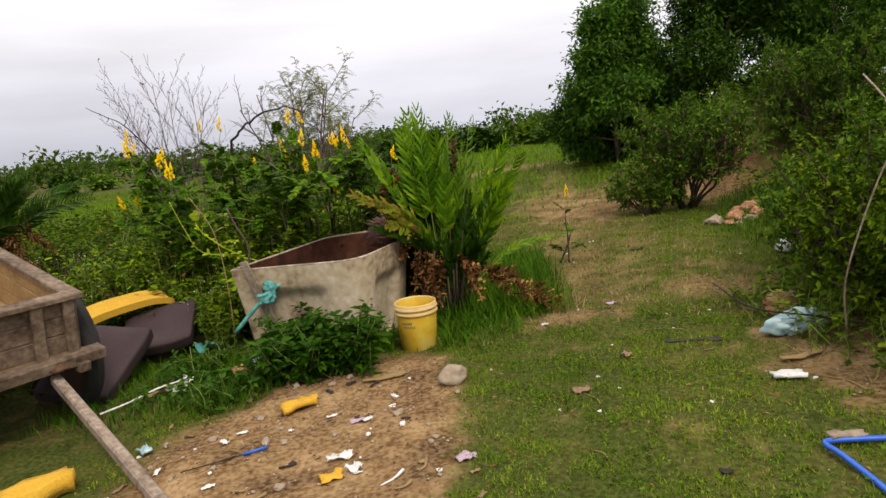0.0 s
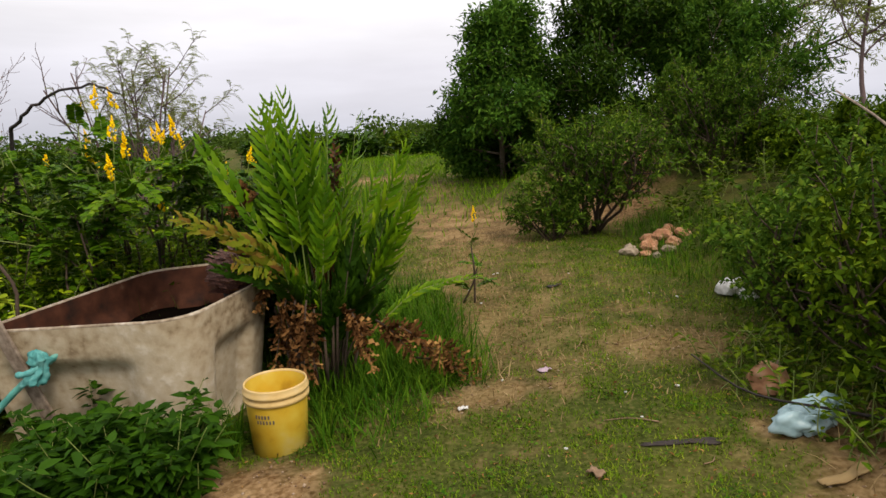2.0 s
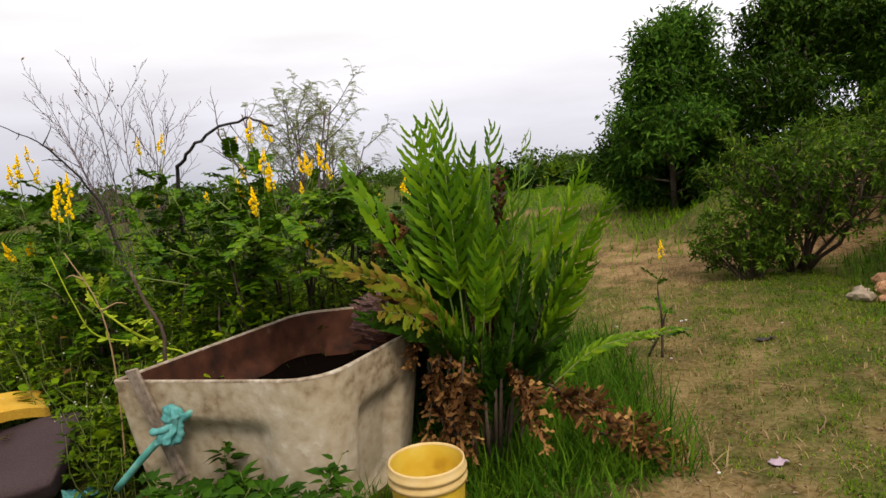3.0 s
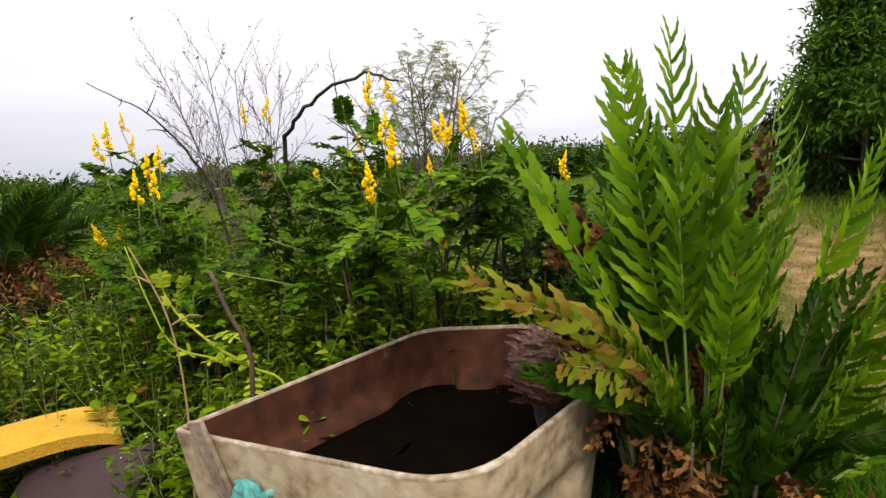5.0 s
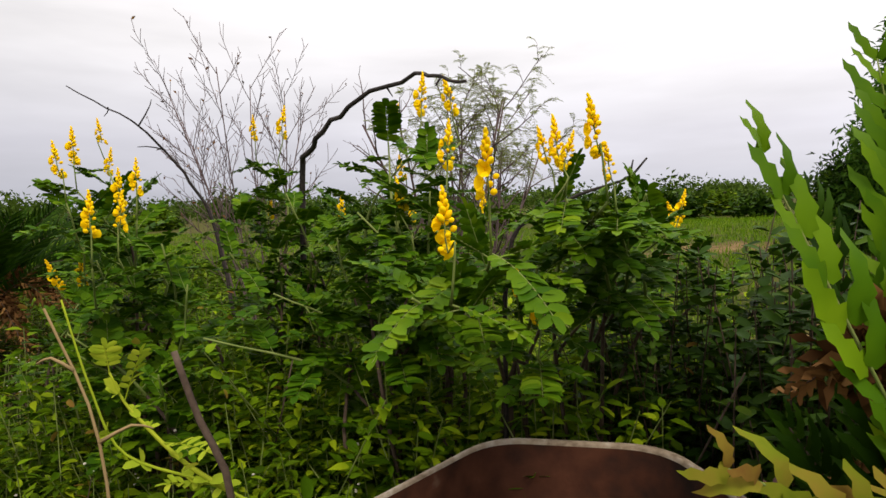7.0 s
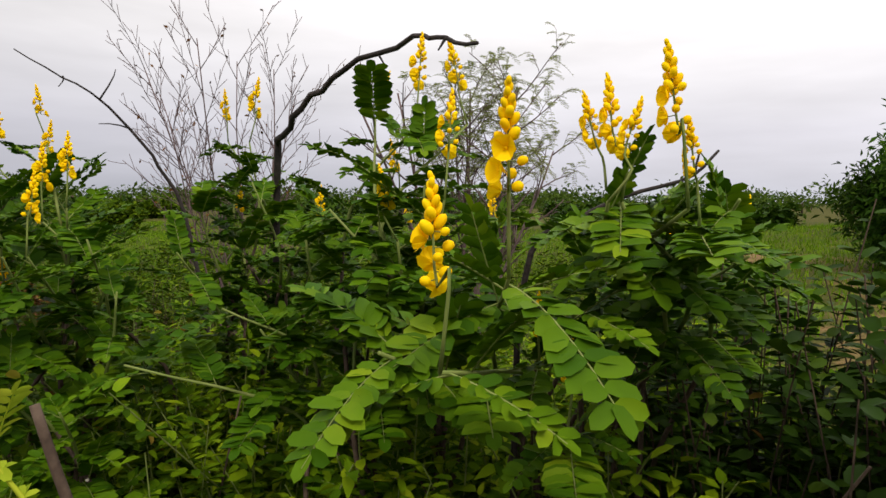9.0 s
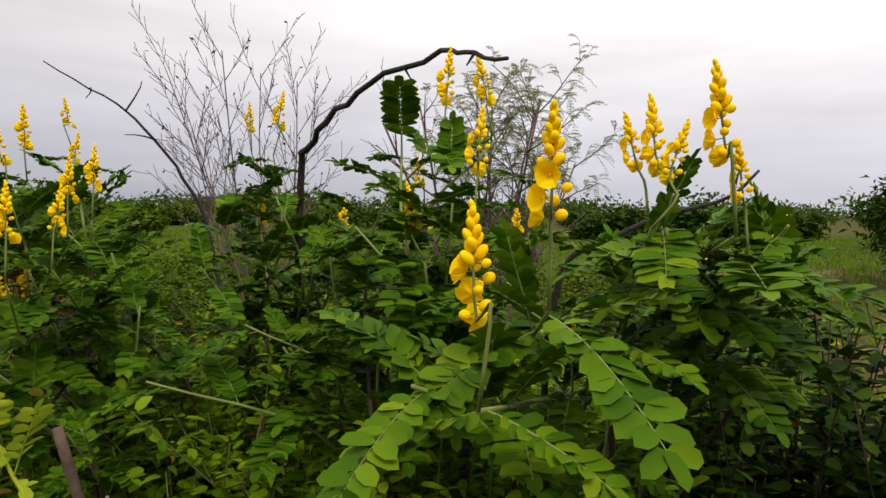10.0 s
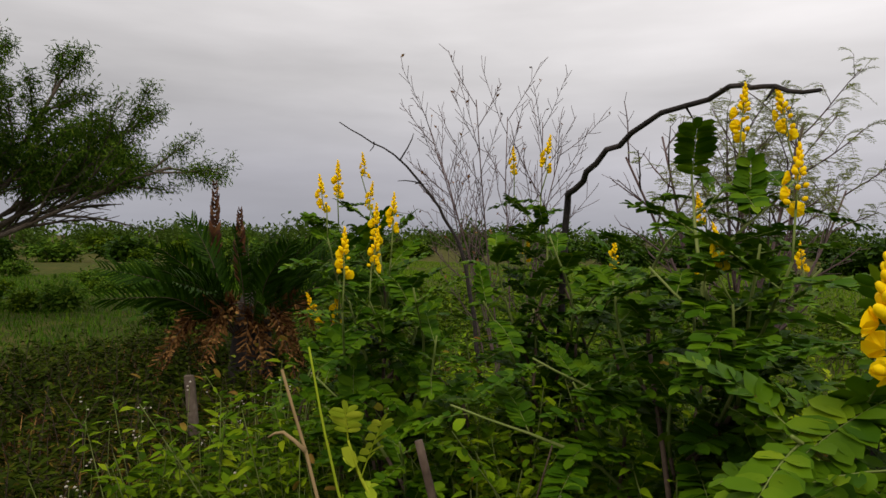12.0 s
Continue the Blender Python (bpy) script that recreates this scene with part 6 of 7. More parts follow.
def horse_cart(corner, out, side, pitch):
    """corner: front top corner beside the camera; out: horizontal way the shafts point; side: horizontal way along the front, to the cart's other side."""
    corner = np.asarray(corner, float)
    f = np.array([out[0] * math.cos(pitch), out[1] * math.cos(pitch), -math.sin(pitch)])
    s = np.array([side[0], side[1], 0.0])
    u = np.cross(f, s)
    u = u if u[2] > 0 else -u
    W, Ln, H = 1.15, 1.75, 0.34

    def P(a, b, c):
        """a forward from the front, b along the front, c up from the rim."""
        return corner + f * a + s * b + u * c

    base = P(-0.8, 0.5, -0.8)
    cart = thing("horse_cart", "old two-wheeled wooden cart with plank sides and long shafts", "cart", (base[0], base[1], 0.0))

    def board(name, a, b, c, ha, hb, hc, m=M_CARTWOOD, parent=cart, label=""):
        g = Geo()
        slab(g, P(a, b, c), f * ha, s * hb, u * hc, bevel=0.006)
        return part(name, g, m, parent, label, smooth=False)

    for k in range(3):
        board("front_plank", -0.012 - 0.002 * (k % 2), W / 2, -0.06 - 0.112 * k, 0.011, W / 2, 0.0535)
        board("side_plank", -Ln / 2, 0.012 + 0.002 * (k % 2), -0.06 - 0.112 * k, Ln / 2, 0.011, 0.0535, M_CARTIN)
        board("side_plank", -Ln / 2, W - 0.012, -0.06 - 0.112 * k, Ln / 2, 0.011, 0.0535, M_CARTIN)
        board("back_plank", -Ln + 0.012, W / 2, -0.06 - 0.112 * k, 0.011, W / 2, 0.0535)
    board("rim_board", 0.008, W / 2, 0.008, 0.045, W / 2 + 0.05, 0.018)
    board("rim_board", -Ln / 2, 0.0, 0.010, Ln / 2, 0.045, 0.018)
    board("rim_board", -Ln / 2, W, 0.010, Ln / 2, 0.045, 0.018)
    board("rim_board", -Ln, W / 2, 0.008, 0.045, W / 2 + 0.05, 0.018)
    for b in (0.03, 0.20, W / 2, W - 0.16):
        board("upright", 0.020, b, -0.19, 0.016, 0.032, 0.19)
    for a in (-0.06, -0.6, -1.15, -1.7):
        board("upright", a, -0.020, -0.19, 0.032, 0.016, 0.19)
    board("floor", -Ln / 2, W / 2, -H - 0.03, Ln / 2, W / 2, 0.015, M_CARTIN)
    for b in (0.02, W - 0.02):
        board("sill_beam", -Ln / 2 + 0.05, b, -H - 0.075, Ln / 2 + 0.08, 0.035, 0.03)
    board("front_beam", 0.05, W / 2, -H - 0.035, 0.05, W / 2 + 0.12, 0.035)
    for b in (0.15, W - 0.15):
        g = Geo()
        a0, a1 = P(0.02, b, -H - 0.14), P(1.75, b + 0.20, -H - 0.13)
        slab(g, (a0 + a1) / 2, (a1 - a0) / 2, s * 0.028, u * 0.032, bevel=0.01)
        part("shaft", g, M_GREYWOOD, cart, "long bare wooden shaft", smooth=False)
        g = Geo()
        for k in range(4):
            v, ff = lump(50 + k, (0.035, 0.035, 0.02), 0.4, 2)
            g.add(v + P(0.09 + 0.012 * k, b + 0.012 * (k % 2), -H - 0.04), ff)
        part("lashing", g, M_IRON, cart, "rusty wire lashing")
    g = Geo()
    tube(g, [P(-0.42, -0.12, -H - 0.16), P(-0.42, W + 0.12, -H - 0.16)], 0.022, 8)
    part("axle", g, M_IRON, cart)
    for b in (-0.10, W + 0.10):
        c = P(-0.42, b, -H - 0.16)
        R = max(0.2, c[2] - float(height(c[0], c[1])))
        a = np.linspace(0, 2 * np.pi, 36, endpoint=False)
        g = Geo()
        ringset = []
        for k in np.linspace(0, 2 * np.pi, 10, endpoint=False):
            rr_, off = R - 0.055 + 0.055 * math.cos(k), 0.06 * math.sin(k)
            ringset.append(c + rr_ * (np.cos(a)[:, None] * f + np.sin(a)[:, None] * u) + off * s)
        rings(g, ringset + ringset[:1])
        wheel = part("tyre", g, M_RUBBER, cart, "worn black rubber tyre")
        g = Geo()
        rings(g, [c + rr_ * (np.cos(a)[:, None] * f + np.sin(a)[:, None] * u) + off * s for rr_, off in ((0.02, 0.04), (0.06, 0.045), (R * 0.5, 0.02), (R - 0.1, 0.045), (R - 0.1, -0.045), (R * 0.5, -0.02), (0.06, -0.045), (0.02, -0.04))])
        part("rim", g, M_IRON, wheel, "rusty steel rim")
    return cart


horse_cart((-2.2, 3.58, 0.69), unit(np.array([0.80, -0.60])), unit(np.array([-0.60, -0.80])), radians(11))


# ---- the thrown-away cushions and foam ----
def cushion(name, label, c, ax, ay, az, m, seed):
    """A sagging pad with soft edges: centre and half-axes."""
    bm = bmesh.new()
    bmesh.ops.create_cube(bm, size=2)
    bmesh.ops.subdivide_edges(bm, edges=bm.edges[:], cuts=7, use_grid_fill=True)
    for v in bm.verts:
        k = v.co.copy()
        r = 0.12
        q = Vector((max(-1 + r, min(1 - r, k.x)), max(-1 + r, min(1 - r, k.y)), max(-0.55, min(0.55, k.z))))
        d = k - q
        if d.length > 0:
            d = Vector((d.x / r, d.y / r, d.z / 0.45))
            d = d / max(1, d.length)
            k = q + Vector((d.x * r, d.y * r, d.z * 0.45))
        k.z += 0.35 * noise.noise(Vector((k.x * 1.2, k.y * 1.2, seed)))
        v.co = k
    bmesh.ops.triangulate(bm, faces=bm.faces[:])
    v = np.array([w.co[:] for w in bm.verts])
    f = np.array([[w.index for w in p.verts] for p in bm.faces])
    bm.free()
    g = Geo().add(v @ np.stack([ax, ay, az]) + np.asarray(c), f)
    return solo(name, g, m, label, "cushion", tuple(np.asarray(c) - np.array([0, 0, 0.1])))


cushion("sofa_cushion", "flat brown fabric sofa cushion lying on rubbish", (-2.54, 4.22, 0.05), np.array([0.29, -0.06, -0.02]), np.array([0.06, 0.27, 0.15]), np.array([0.01, -0.03, 0.055]), M_CUSHION, 1.0)
cushion("sofa_cushion", "flat brown fabric sofa cushion leaning on the weeds", (-2.36, 4.84, 0.08), np.array([0.27, 0.06, 0.03]), np.array([-0.05, 0.22, 0.10]), np.array([0.01, -0.03, 0.055]), M_CUSHION, 4.0)
g = Geo()
xs = np.linspace(-1, 1, 24)
ys = np.linspace(-1, 1, 8)
top = []
FA, FB = np.array([-3.10, 4.36, -0.02]), np.array([-2.32, 5.10, 0.26])
for x in xs:
    for y in ys:
        p = FA + (FB - FA) * (x + 1) / 2
        top.append(p + np.array([-0.20, 0.22, 0.03]) * (y + 1) / 2 + np.array([0, 0, 0.17 * (1 - x * x) + 0.012 * math.sin(5 * x + 3 * y)]))
top = np.array(top)
i, j = np.meshgrid(np.arange(23), np.arange(7), indexing="ij")
a = i * 8 + j
q = np.stack([a, a + 8, a + 9, a + 1], -1).reshape(-1, 4)
low = top - np.array([0.0, -0.01, 0.055])
g.add(np.concatenate([top, low]), [q, q[:, ::-1] + 192])
edge = [k * 8 for k in range(24)] + [23 * 8 + k for k in range(1, 8)] + [k * 8 + 7 for k in range(22, -1, -1)] + [k for k in range(6, 0, -1)]
edge = np.array(edge)
nxt = np.roll(edge, -1)
g.add(np.concatenate([top, low]), np.stack([edge, edge + 192, nxt + 192, nxt], -1))
solo("foam_mattress", g, M_FOAM, "bent slab of yellow foam over brown cushions", "foam", (-2.6, 4.8, 0.0))


# ---- stones, bricks and litter ----
def rock(name, label, xy, size, m, seed, turn=0.0, cat="stone", group="", rough=0.22, sink=0.3, detail=2):
    v, f = lump(seed, size, rough, detail)
    base = np.array([xy[0], xy[1], float(height(xy[0], xy[1]))])
    c, s = math.cos(turn), math.sin(turn)
    v = v @ np.array([[c, s, 0], [-s, c, 0], [0, 0, 1]]) + base + np.array([0, 0, size[2] * (1 - sink)])
    return solo(name, Geo().add(v, f), m, label, cat, tuple(base), group, smooth=detail > 2)


rock("stone", "rounded pale grey stone lying on the turf", (0.0, 3.42), (0.085, 0.06, 0.06), M_STONE, 1, 0.4, detail=3)
rock("stone", "reddish-brown block of stone at the grass edge", (2.10, 3.84), (0.10, 0.085, 0.085), M_BRICK, 2, 0.2)
rock("stone", "small tan stone beside a larger block", (2.24, 3.98), (0.06, 0.05, 0.05), M_STONE, 3, 1.0)
rock("boulder", "large reddish boulder among the shrubs on the bank", (4.25, 9.1), (0.20, 0.18, 0.26), M_BRICK, 4, 0.3, detail=3)
rng = np.random.default_rng(17)
for k, (x, y, s) in enumerate([(2.95, 6.80, 0.09), (3.08, 6.72, 0.07), (3.2, 6.85, 0.10), (3.05, 6.95, 0.08), (3.3, 7.0, 0.11), (3.42, 6.78, 0.09), (3.15, 6.62, 0.06), (3.5, 7.1, 0.12), (3.6, 6.9, 0.09), (3.3, 6.66, 0.07), (3.7, 7.3, 0.12), (3.45, 7.3, 0.10)]):
    rock("brick_piece", "broken piece of pinkish brick in a rubble heap", (x, y), (s, s * 0.75, s * 0.55), M_STONE if k % 3 == 0 else M_BRICK, 20 + k, rng.uniform(0, 3), "brick", "rubble heap")
for k, (x, y) in enumerate([(2.95, 5.19), (3.03, 5.25), (2.90, 5.26), (3.0, 5.12)]):
    rock("white_rubble", "lump of whitish plaster rubble under a shrub", (x, y), (0.09, 0.07, 0.06), M_WHITE, 40 + k, k, "rubble", "white rubble", sink=-0.4 if k == 0 else 0.2)
for k in range(60):
    x, y = rng.uniform(-1.7, 0.3), rng.uniform(2.2, 3.7)
    if bare(x, y) > 0.4:
        s = rng.uniform(0.006, 0.022)
        rock("pebble", "small pale pebble on bare soil", (x, y), (s, s * 0.8, s * 0.55), M_STONE if k % 4 else M_WHITE, 60 + k, rng.uniform(0, 3), "pebble", "pebbles", detail=1)
for k in range(26):
    x, y = rng.uniform(0.2, 2.6), rng.uniform(2.2, 7.0)
    s = rng.uniform(0.006, 0.013)
    rock("pebble", "small white chip on the turf", (x, y), (s * 1.2, s, s * 0.6), M_WHITE, 160 + k, rng.uniform(0, 3), "pebble", "white chips", detail=1)


def scrap(name, label, xy, length, width, m, seed, turn, lift=0.012, fold=0.35, cat="litter", thick=0.003):
    """A crumpled flat scrap lying on the ground."""
    rng = np.random.default_rng(seed)
    n, w = 9, 6
    u, v = np.meshgrid(np.linspace(-1, 1, n), np.linspace(-1, 1, w), indexing="ij")
    edge = 1 + 0.18 * np.sin(u * 5 + seed) * np.abs(v)
    x = u * length / 2 * (1 + 0.08 * np.sin(v * 4 + seed))
    y = v * width / 2 * edge
    z = lift + fold * width * 0.25 * (np.sin(u * 3.1 + seed) * np.cos(v * 2.3 + seed * 2) + 0.5 * np.sin(u * 7 + v * 5 + seed)) + rng.normal(0, 0.002, u.shape)
    c, s = math.cos(turn), math.sin(turn)
    X, Y = xy[0] + x * c - y * s, xy[1] + x * s + y * c
    P = np.stack([X, Y, np.maximum(height(X, Y) + z, height(X, Y) + 0.003)], -1).reshape(-1, 3)
    i, j = np.meshgrid(np.arange(n - 1), np.arange(w - 1), indexing="ij")
    a = i * w + j
    q = np.stack([a, a + w, a + w + 1, a + 1], -1).reshape(-1, 4)
    k = n * w
    rim = np.array([t * w for t in range(n)] + [(n - 1) * w + t for t in range(1, w)] + [t * w + w - 1 for t in range(n - 2, -1, -1)] + [t for t in range(w - 2, 0, -1)])
    nx = np.roll(rim, -1)
    g = Geo().add(np.concatenate([P + np.array([0, 0, thick]), P]), [q, q[:, ::-1] + k, np.stack([rim, rim + k, nx + k, nx], -1)])
    return solo(name, g, m, label, cat, (xy[0], xy[1], float(height(*xy))))


scrap("foam_piece", "torn lump of yellow foam on bare soil", (-0.90, 3.40), 0.20, 0.085, M_FOAM, 1, 0.35, 0.02, 0.5, "foam", 0.03)
scrap("foam_piece", "thick block of yellow foam lying in grass", (-2.0, 2.72), 0.30, 0.15, M_FOAM, 2, 0.75, 0.01, 0.06, "foam", 0.085)
scrap("foam_piece", "torn lump of yellow foam among weeds", (-2.74, 5.40), 0.26, 0.15, M_FOAM, 3, 0.2, 0.04, 0.3, "foam", 0.06)
scrap("foam_strip", "long pale yellow foam strip on bare soil", (-0.43, 3.66), 0.26, 0.04, M_STRAW, 4, 0.05, 0.012, 0.4, "foam", 0.012)
scrap("plastic_wrapper", "torn yellow plastic wrapper on bare soil", (-0.56, 2.55), 0.10, 0.08, M_FOAM, 5, 0.3, 0.012, 0.4, "wrapper")
scrap("plastic_wrapper", "crumpled silvery plastic wrapper on bare soil", (-0.55, 2.72), 0.12, 0.05, M_WHITE, 6, 0.3, 0.02, 0.8, "wrapper")
scrap("plastic_wrapper", "crumpled silvery plastic wrapper on bare soil", (-0.46, 2.58), 0.06, 0.07, M_WHITE, 7, 0.9, 0.02, 0.8, "wrapper")
scrap("plastic_scrap", "lilac plastic scrap at the turf edge", (0.04, 2.54), 0.09, 0.06, M_PINK, 8, 0.3, 0.012, 0.5, "plastic")
scrap("plastic_scrap", "lilac plastic scrap on the path", (1.20, 4.50), 0.07, 0.05, M_PINK, 9, 0.3, 0.012, 0.4, "plastic")
scrap("paper_packet", "folded white paper packet on the grass", (1.62, 2.87), 0.14, 0.09, M_WHITE, 10, -0.2, 0.015, 0.2, "paper", 0.015)
scrap("dry_leaf_sheath", "pale dry leaf sheath lying on soil", (1.82, 3.10), 0.22, 0.045, M_STRAW, 11, 0.1, 0.02, 0.6, "leaf", 0.006)
scrap("brown_scrap", "dry brown bark scrap on the grass", (1.0, 3.42), 0.07, 0.035, M_BROWNBIT, 12, -1.2, 0.012, 0.7, "bark", 0.006)
scrap("brown_scrap", "dry brown bark scrap on the grass", (0.66, 3.05), 0.09, 0.05, M_BROWNBIT, 13, 0.3, 0.01, 0.7, "bark", 0.006)
scrap("white_scrap", "curled white plastic ring on the grass", (0.65, 4.18), 0.05, 0.03, M_WHITE, 14, 0.0, 0.012, 0.8, "plastic")
scrap("dark_scrap", "dark flat scrap lying on the path", (1.88, 6.06), 0.12, 0.06, M_BLACKBIT, 15, 0.2, 0.012, 0.4, "litter")
scrap("grey_strip", "grey flat plastic strip lying on the turf", (1.42, 3.52), 0.30, 0.04, M_BLACKBIT, 16, -0.35, 0.004, 0.15, "plastic")
scrap("black_ring", "small black rubber piece on the grass", (1.00, 2.16), 0.04, 0.03, M_BLACKBIT, 17, 0.0, 0.008, 0.4, "litter")
scrap("white_scrap", "torn white paper on the grass by the cart", (-3.3, 5.3), 0.26, 0.2, M_WHITE, 18, 0.4, 0.03, 0.4, "paper")
scrap("cup", "crumpled pale teal plastic cup in the grass", (-1.66, 3.08), 0.10, 0.05, M_BAG, 19, -0.7, 0.02, 0.9, "cup", 0.01)
scrap("teal_bag", "crumpled teal plastic bag by the tank", (-1.98, 4.80), 0.18, 0.14, M_TEAL, 20, 0.6, 0.05, 1.0, "bag", 0.01)
scrap("orange_scrap", "orange-brown broken pot piece in weeds", (-1.48, 4.12), 0.12, 0.09, M_BRICK, 21, -0.7, 0.05, 0.9, "pot", 0.012)
scrap("clear_bag", "crumpled clear plastic bag among weeds", (-1.38, 4.22), 0.10, 0.08, M_BAG, 22, 0.4, 0.06, 1.0, "bag", 0.01)
scrap("cardboard_scrap", "pale torn cardboard strip by the cushion", (-1.98, 3.95), 0.06, 0.20, M_STRAW, 23, -0.2, 0.05, 0.3, "cardboard", 0.01)
scrap("white_scrap", "torn white plastic by the cushion", (-1.86, 4.0), 0.09, 0.16, M_WHITE, 24, -0.4, 0.05, 0.6, "plastic", 0.008)
rng = np.random.default_rng(18)
for k in range(44):
    x, y = rng.uniform(-1.7, 0.1), rng.uniform(2.2, 3.8)
    scrap("litter_scrap", "small dark or pale scrap of litter on soil", (x, y), rng.uniform(0.03, 0.08), rng.uniform(0.012, 0.03), (M_BLACKBIT, M_WHITE, M_BROWNBIT, M_STRAW)[k % 4], 30 + k, rng.uniform(0, 3), 0.008, 0.5, "litter")
for k in range(22):
    x, y = rng.uniform(-1.2, 2.5), rng.uniform(2.2, 5.5)
    g = Geo()
    a, ln = rng.uniform(0, 3.14), rng.uniform(0.04, 0.14)
    e = [np.array([x + t * ln * math.cos(a + 0.3 * t), y + t * ln * math.sin(a + 0.3 * t)]) for t in (-1, 0, 1)]
    tube(g, curve([(p[0], p[1], float(height(*p)) + 0.008) for p in e], 6), np.linspace(0.0035, 0.002, 6), 4)
    solo("twig", g, M_BROWNBIT if k % 2 else M_STRAW, "thin dry twig lying on the ground", "twig", (x, y, float(height(x, y))), "dry twigs")

for k, (x, y) in enumerate([(-0.87, 3.78), (-0.76, 3.68), (-0.66, 3.74), (-1.0, 3.72), (-1.12, 3.35), (-1.3, 3.1), (-0.3, 3.1), (-0.98, 2.98), (-0.88, 2.96), (-0.78, 2.5)]):
    rock("stone", "small pale stone half sunk in bare soil", (x, y), (0.022 + 0.006 * (k % 4), 0.02, 0.014), M_STONE, 240 + k, k * 0.7, group="soil stones")
g = Geo()
tube(g, curve([(-2.14, 3.52, -0.06), (-2.02, 3.66, -0.055), (-1.94, 3.84, -0.055), (-1.84, 3.92, -0.05), (-1.80, 3.98, -0.045), (-1.84, 4.02, -0.045)], 16) + np.array([0, 0, 0.02]), 0.006, 6)
solo("old_rope", g, M_WHITE, "loose length of white rope lying on the ground", "rope", (-2.0, 3.7, -0.06))

scrap("plastic_wrapper", "small striped white and purple wrapper on bare soil", (-0.50, 3.08), 0.11, 0.035, M_PINK, 26, 0.1, 0.01, 0.6, "wrapper")
scrap("white_scrap", "torn white plastic on the purple wrapper", (-0.46, 3.06), 0.05, 0.025, M_WHITE, 27, 0.3, 0.016, 0.6, "plastic")
for x, y, a, ln in [(-0.27, 2.44, 0.9, 0.07), (-0.14, 2.50, 1.3, 0.045), (-0.22, 2.36, 0.5, 0.04), (-0.86, 2.44, 0.3, 0.04)]:
    g = Geo()
    c_, s_ = math.cos(a), math.sin(a)
    pts_ = [(x + t * ln * c_ - 0.012 * t * t * s_, y + t * ln * s_ + 0.012 * t * t * c_) for t in (-1, 0, 1)]
    tube(g, curve([(*p, float(height(*p)) + 0.009) for p in pts_], 8), np.linspace(0.003, 0.008, 8), 6)
    solo("wood_splinter", g, M_WHITE if ln > 0.05 else M_STRAW, "pale bleached splinter lying on bare soil", "splinter", (x, y, float(height(x, y))), "pale splinters")

# blue stick and blue hose
g = Geo()
z_ = float(height(-1.0, 2.9))
tube(g, [(-1.06, 2.86, z_ + 0.012), (-0.95, 2.91, z_ + 0.014)], 0.008, 8)
tube(g, [(-1.32, 2.74, z_ + 0.012), (-1.06, 2.86, z_ + 0.012)], 0.003, 5, 1)
solo("blue_syringe_stick", g, [M_BLUE, M_BLACKBIT], "thin blue plastic stick with a dark wire", "stick", (-1.0, 2.88, z_))
g = Geo()
zz_ = float(height(1.5, 2.2)) + 0.014
tube(g, curve([(1.95, 2.20, zz_), (1.65, 2.215, zz_ + 0.01), (1.44, 2.23, zz_ + 0.012), (1.395, 2.205, zz_ + 0.012), (1.41, 2.13, zz_ + 0.008), (1.42, 1.9, zz_), (1.40, 1.6, zz_ - 0.004)], 26), 0.0115, 10)
hose = solo("blue_hose", g, M_BLUE, "bent length of blue plastic hose on the grass", "hose", (1.4, 2.2, zz_))
scrap("grey_rag", "grey rag knotted over the blue hose", (1.50, 2.25), 0.13, 0.05, M_STONE, 25, 0.0, 0.03, 0.7, "cloth", 0.012)

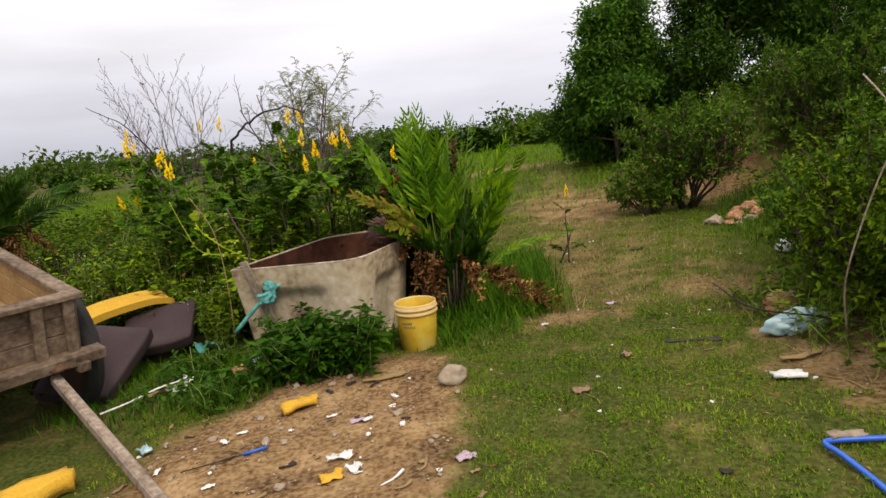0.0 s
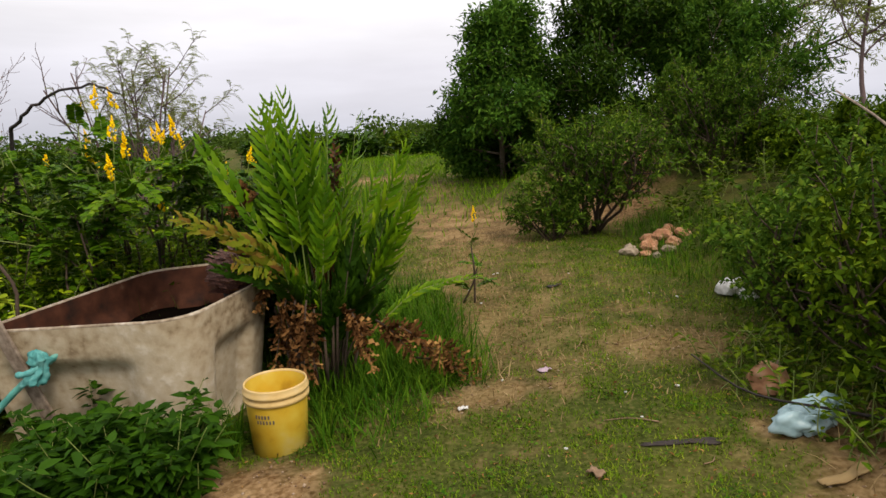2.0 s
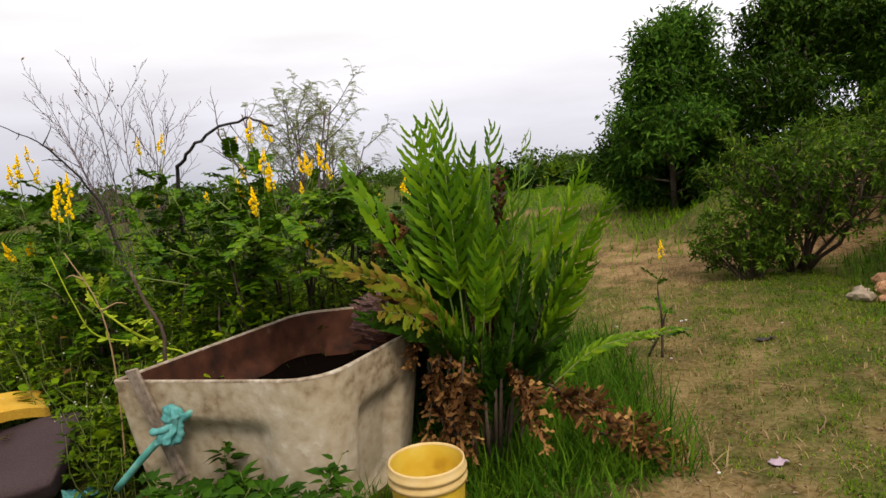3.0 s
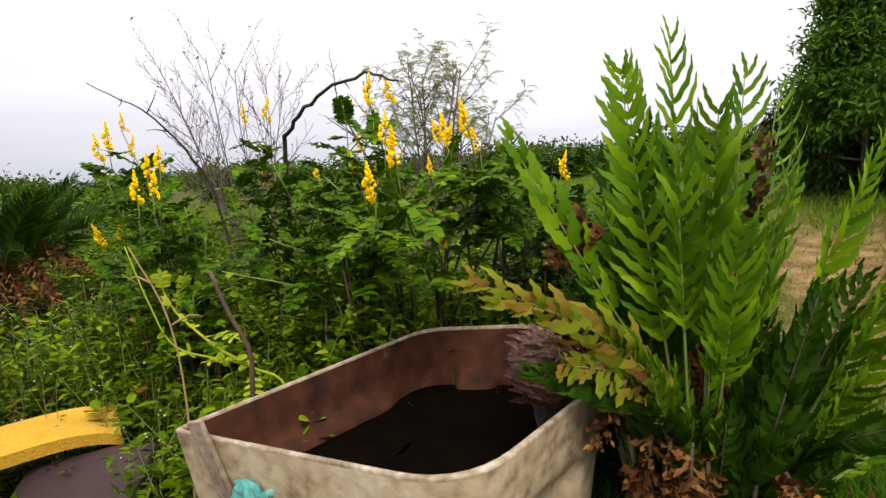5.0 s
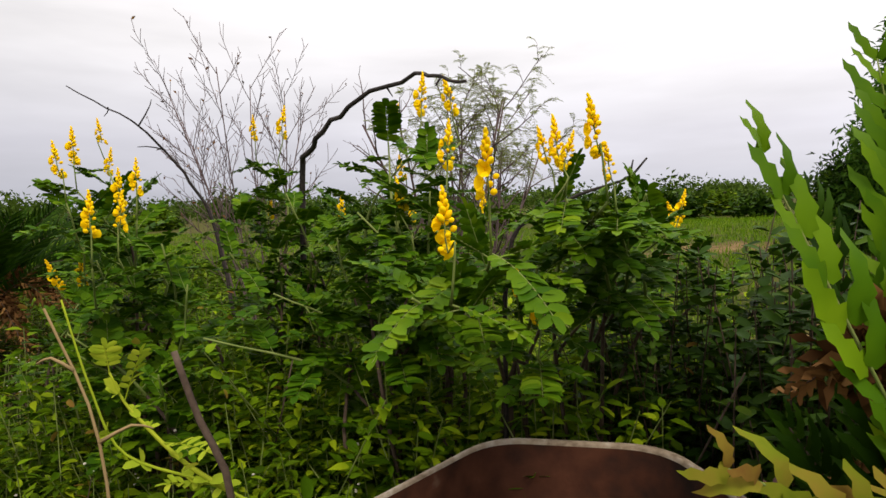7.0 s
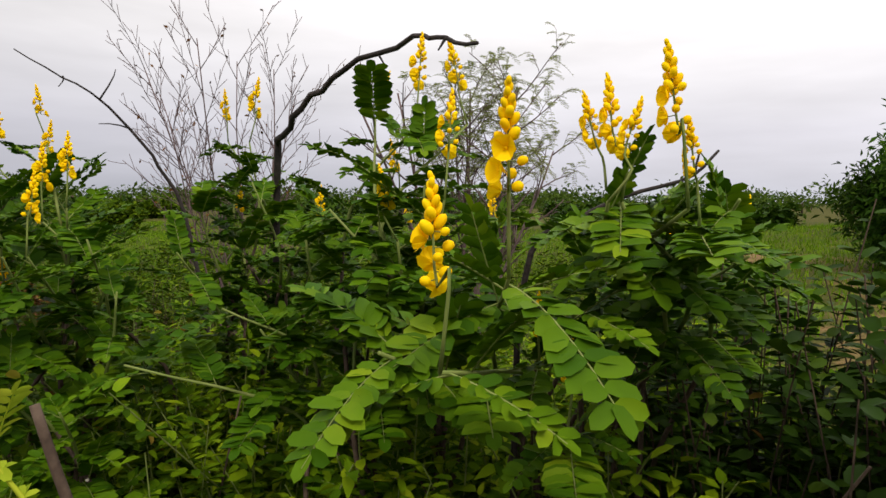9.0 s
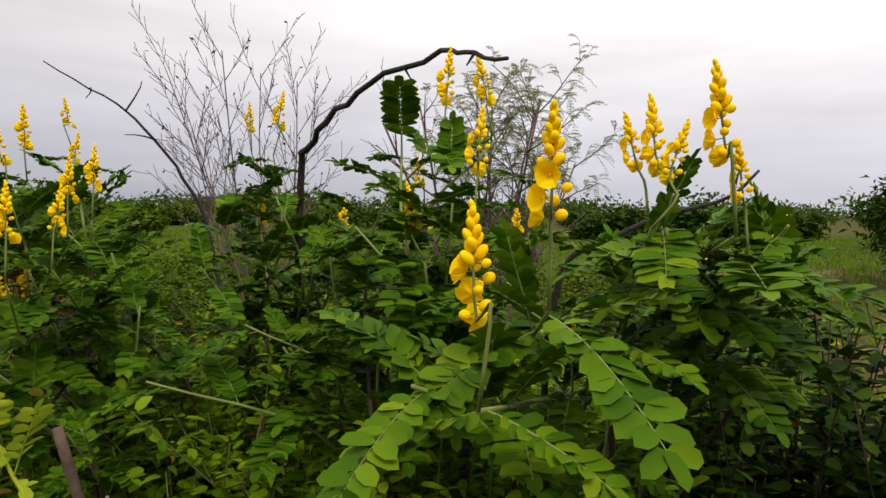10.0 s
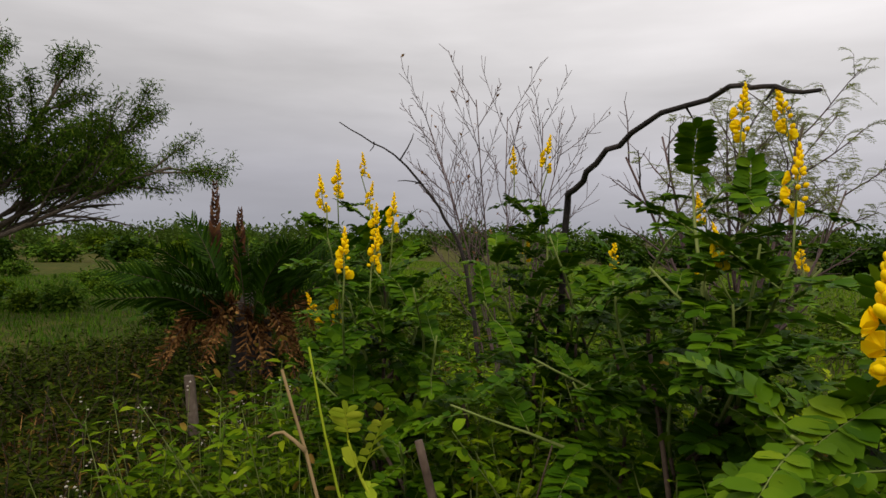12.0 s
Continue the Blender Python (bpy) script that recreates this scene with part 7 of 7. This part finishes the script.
# plastic bag at the shrub's foot
g = Geo()
rng = np.random.default_rng(19)
for k, (dx, dy, sx, sy, sz) in enumerate([(-0.09, 0.0, 0.085, 0.06, 0.05), (0.02, 0.02, 0.10, 0.07, 0.065), (0.12, 0.03, 0.06, 0.06, 0.07), (-0.02, -0.03, 0.07, 0.05, 0.045)]):
    v, f = lump(70 + k, (sx, sy, sz), 0.35, 3)
    g.add(v + np.array([1.95 + dx, 3.42 + dy, float(height(1.95, 3.42)) + 0.045]), f)
solo("plastic_bag", g, M_BAG, "crumpled blue-grey plastic bag on the grass", "bag", (1.95, 3.42, float(height(1.95, 3.42))))

# pale sticks in the bank shrubs
g = Geo()
ln_ = curve([(1.98, 3.0, 0.25), (1.93, 2.95, 0.45), (1.93, 2.92, 0.62), (2.0, 2.9, 0.9), (2.08, 2.9, 1.10), (2.13, 2.88, 1.2)], 20)
tube(g, ln_, np.linspace(0.0045, 0.0035, 20), 7)
v, f = lump(77, (0.012, 0.012, 0.035), 0.3, 2)
g.add(v + ln_[-2], f)
solo("pale_stick", g, M_GREYWOOD, "pale crooked stick with a white rag at its tip", "stick", (1.98, 3.0, 0.2))
g = Geo()
tube(g, curve([(2.62, 3.55, 0.6), (2.66, 3.6, 1.12), (2.9, 4.1, 1.35), (3.09, 4.6, 1.53)], 12), np.linspace(0.010, 0.006, 12), 6)
solo("pale_pole", g, M_GREYWOOD, "long pale dry pole leaning through the shrubs", "pole", (2.62, 3.55, 0.4))
g = Geo()
tube(g, curve([(1.68, 3.85, 0.32), (1.80, 3.6, 0.22), (2.0, 3.3, 0.24), (2.25, 3.1, 0.22)], 12), np.linspace(0.004, 0.008, 12), 5)
solo("dark_stick", g, M_BLACKWOOD, "thin dark stick lying across the plastic bag", "stick", (2.1, 3.3, 0.15))

# post and wire of an old fence at the field's edge
g = Geo()
slab(g, (-4.62, 6.33, 0.18), unit(np.array([0.6, 0.8, 0.0])) * 0.032, np.array([-0.08, 0.02, 0.28]), unit(np.array([0.8, -0.6, 0.27])) * 0.03, bevel=0.01)
solo("leaning_post", g, M_BARK, "short grey leaning fence post under dark fern", "post", (-5.0, 6.6, -0.1), smooth=False)
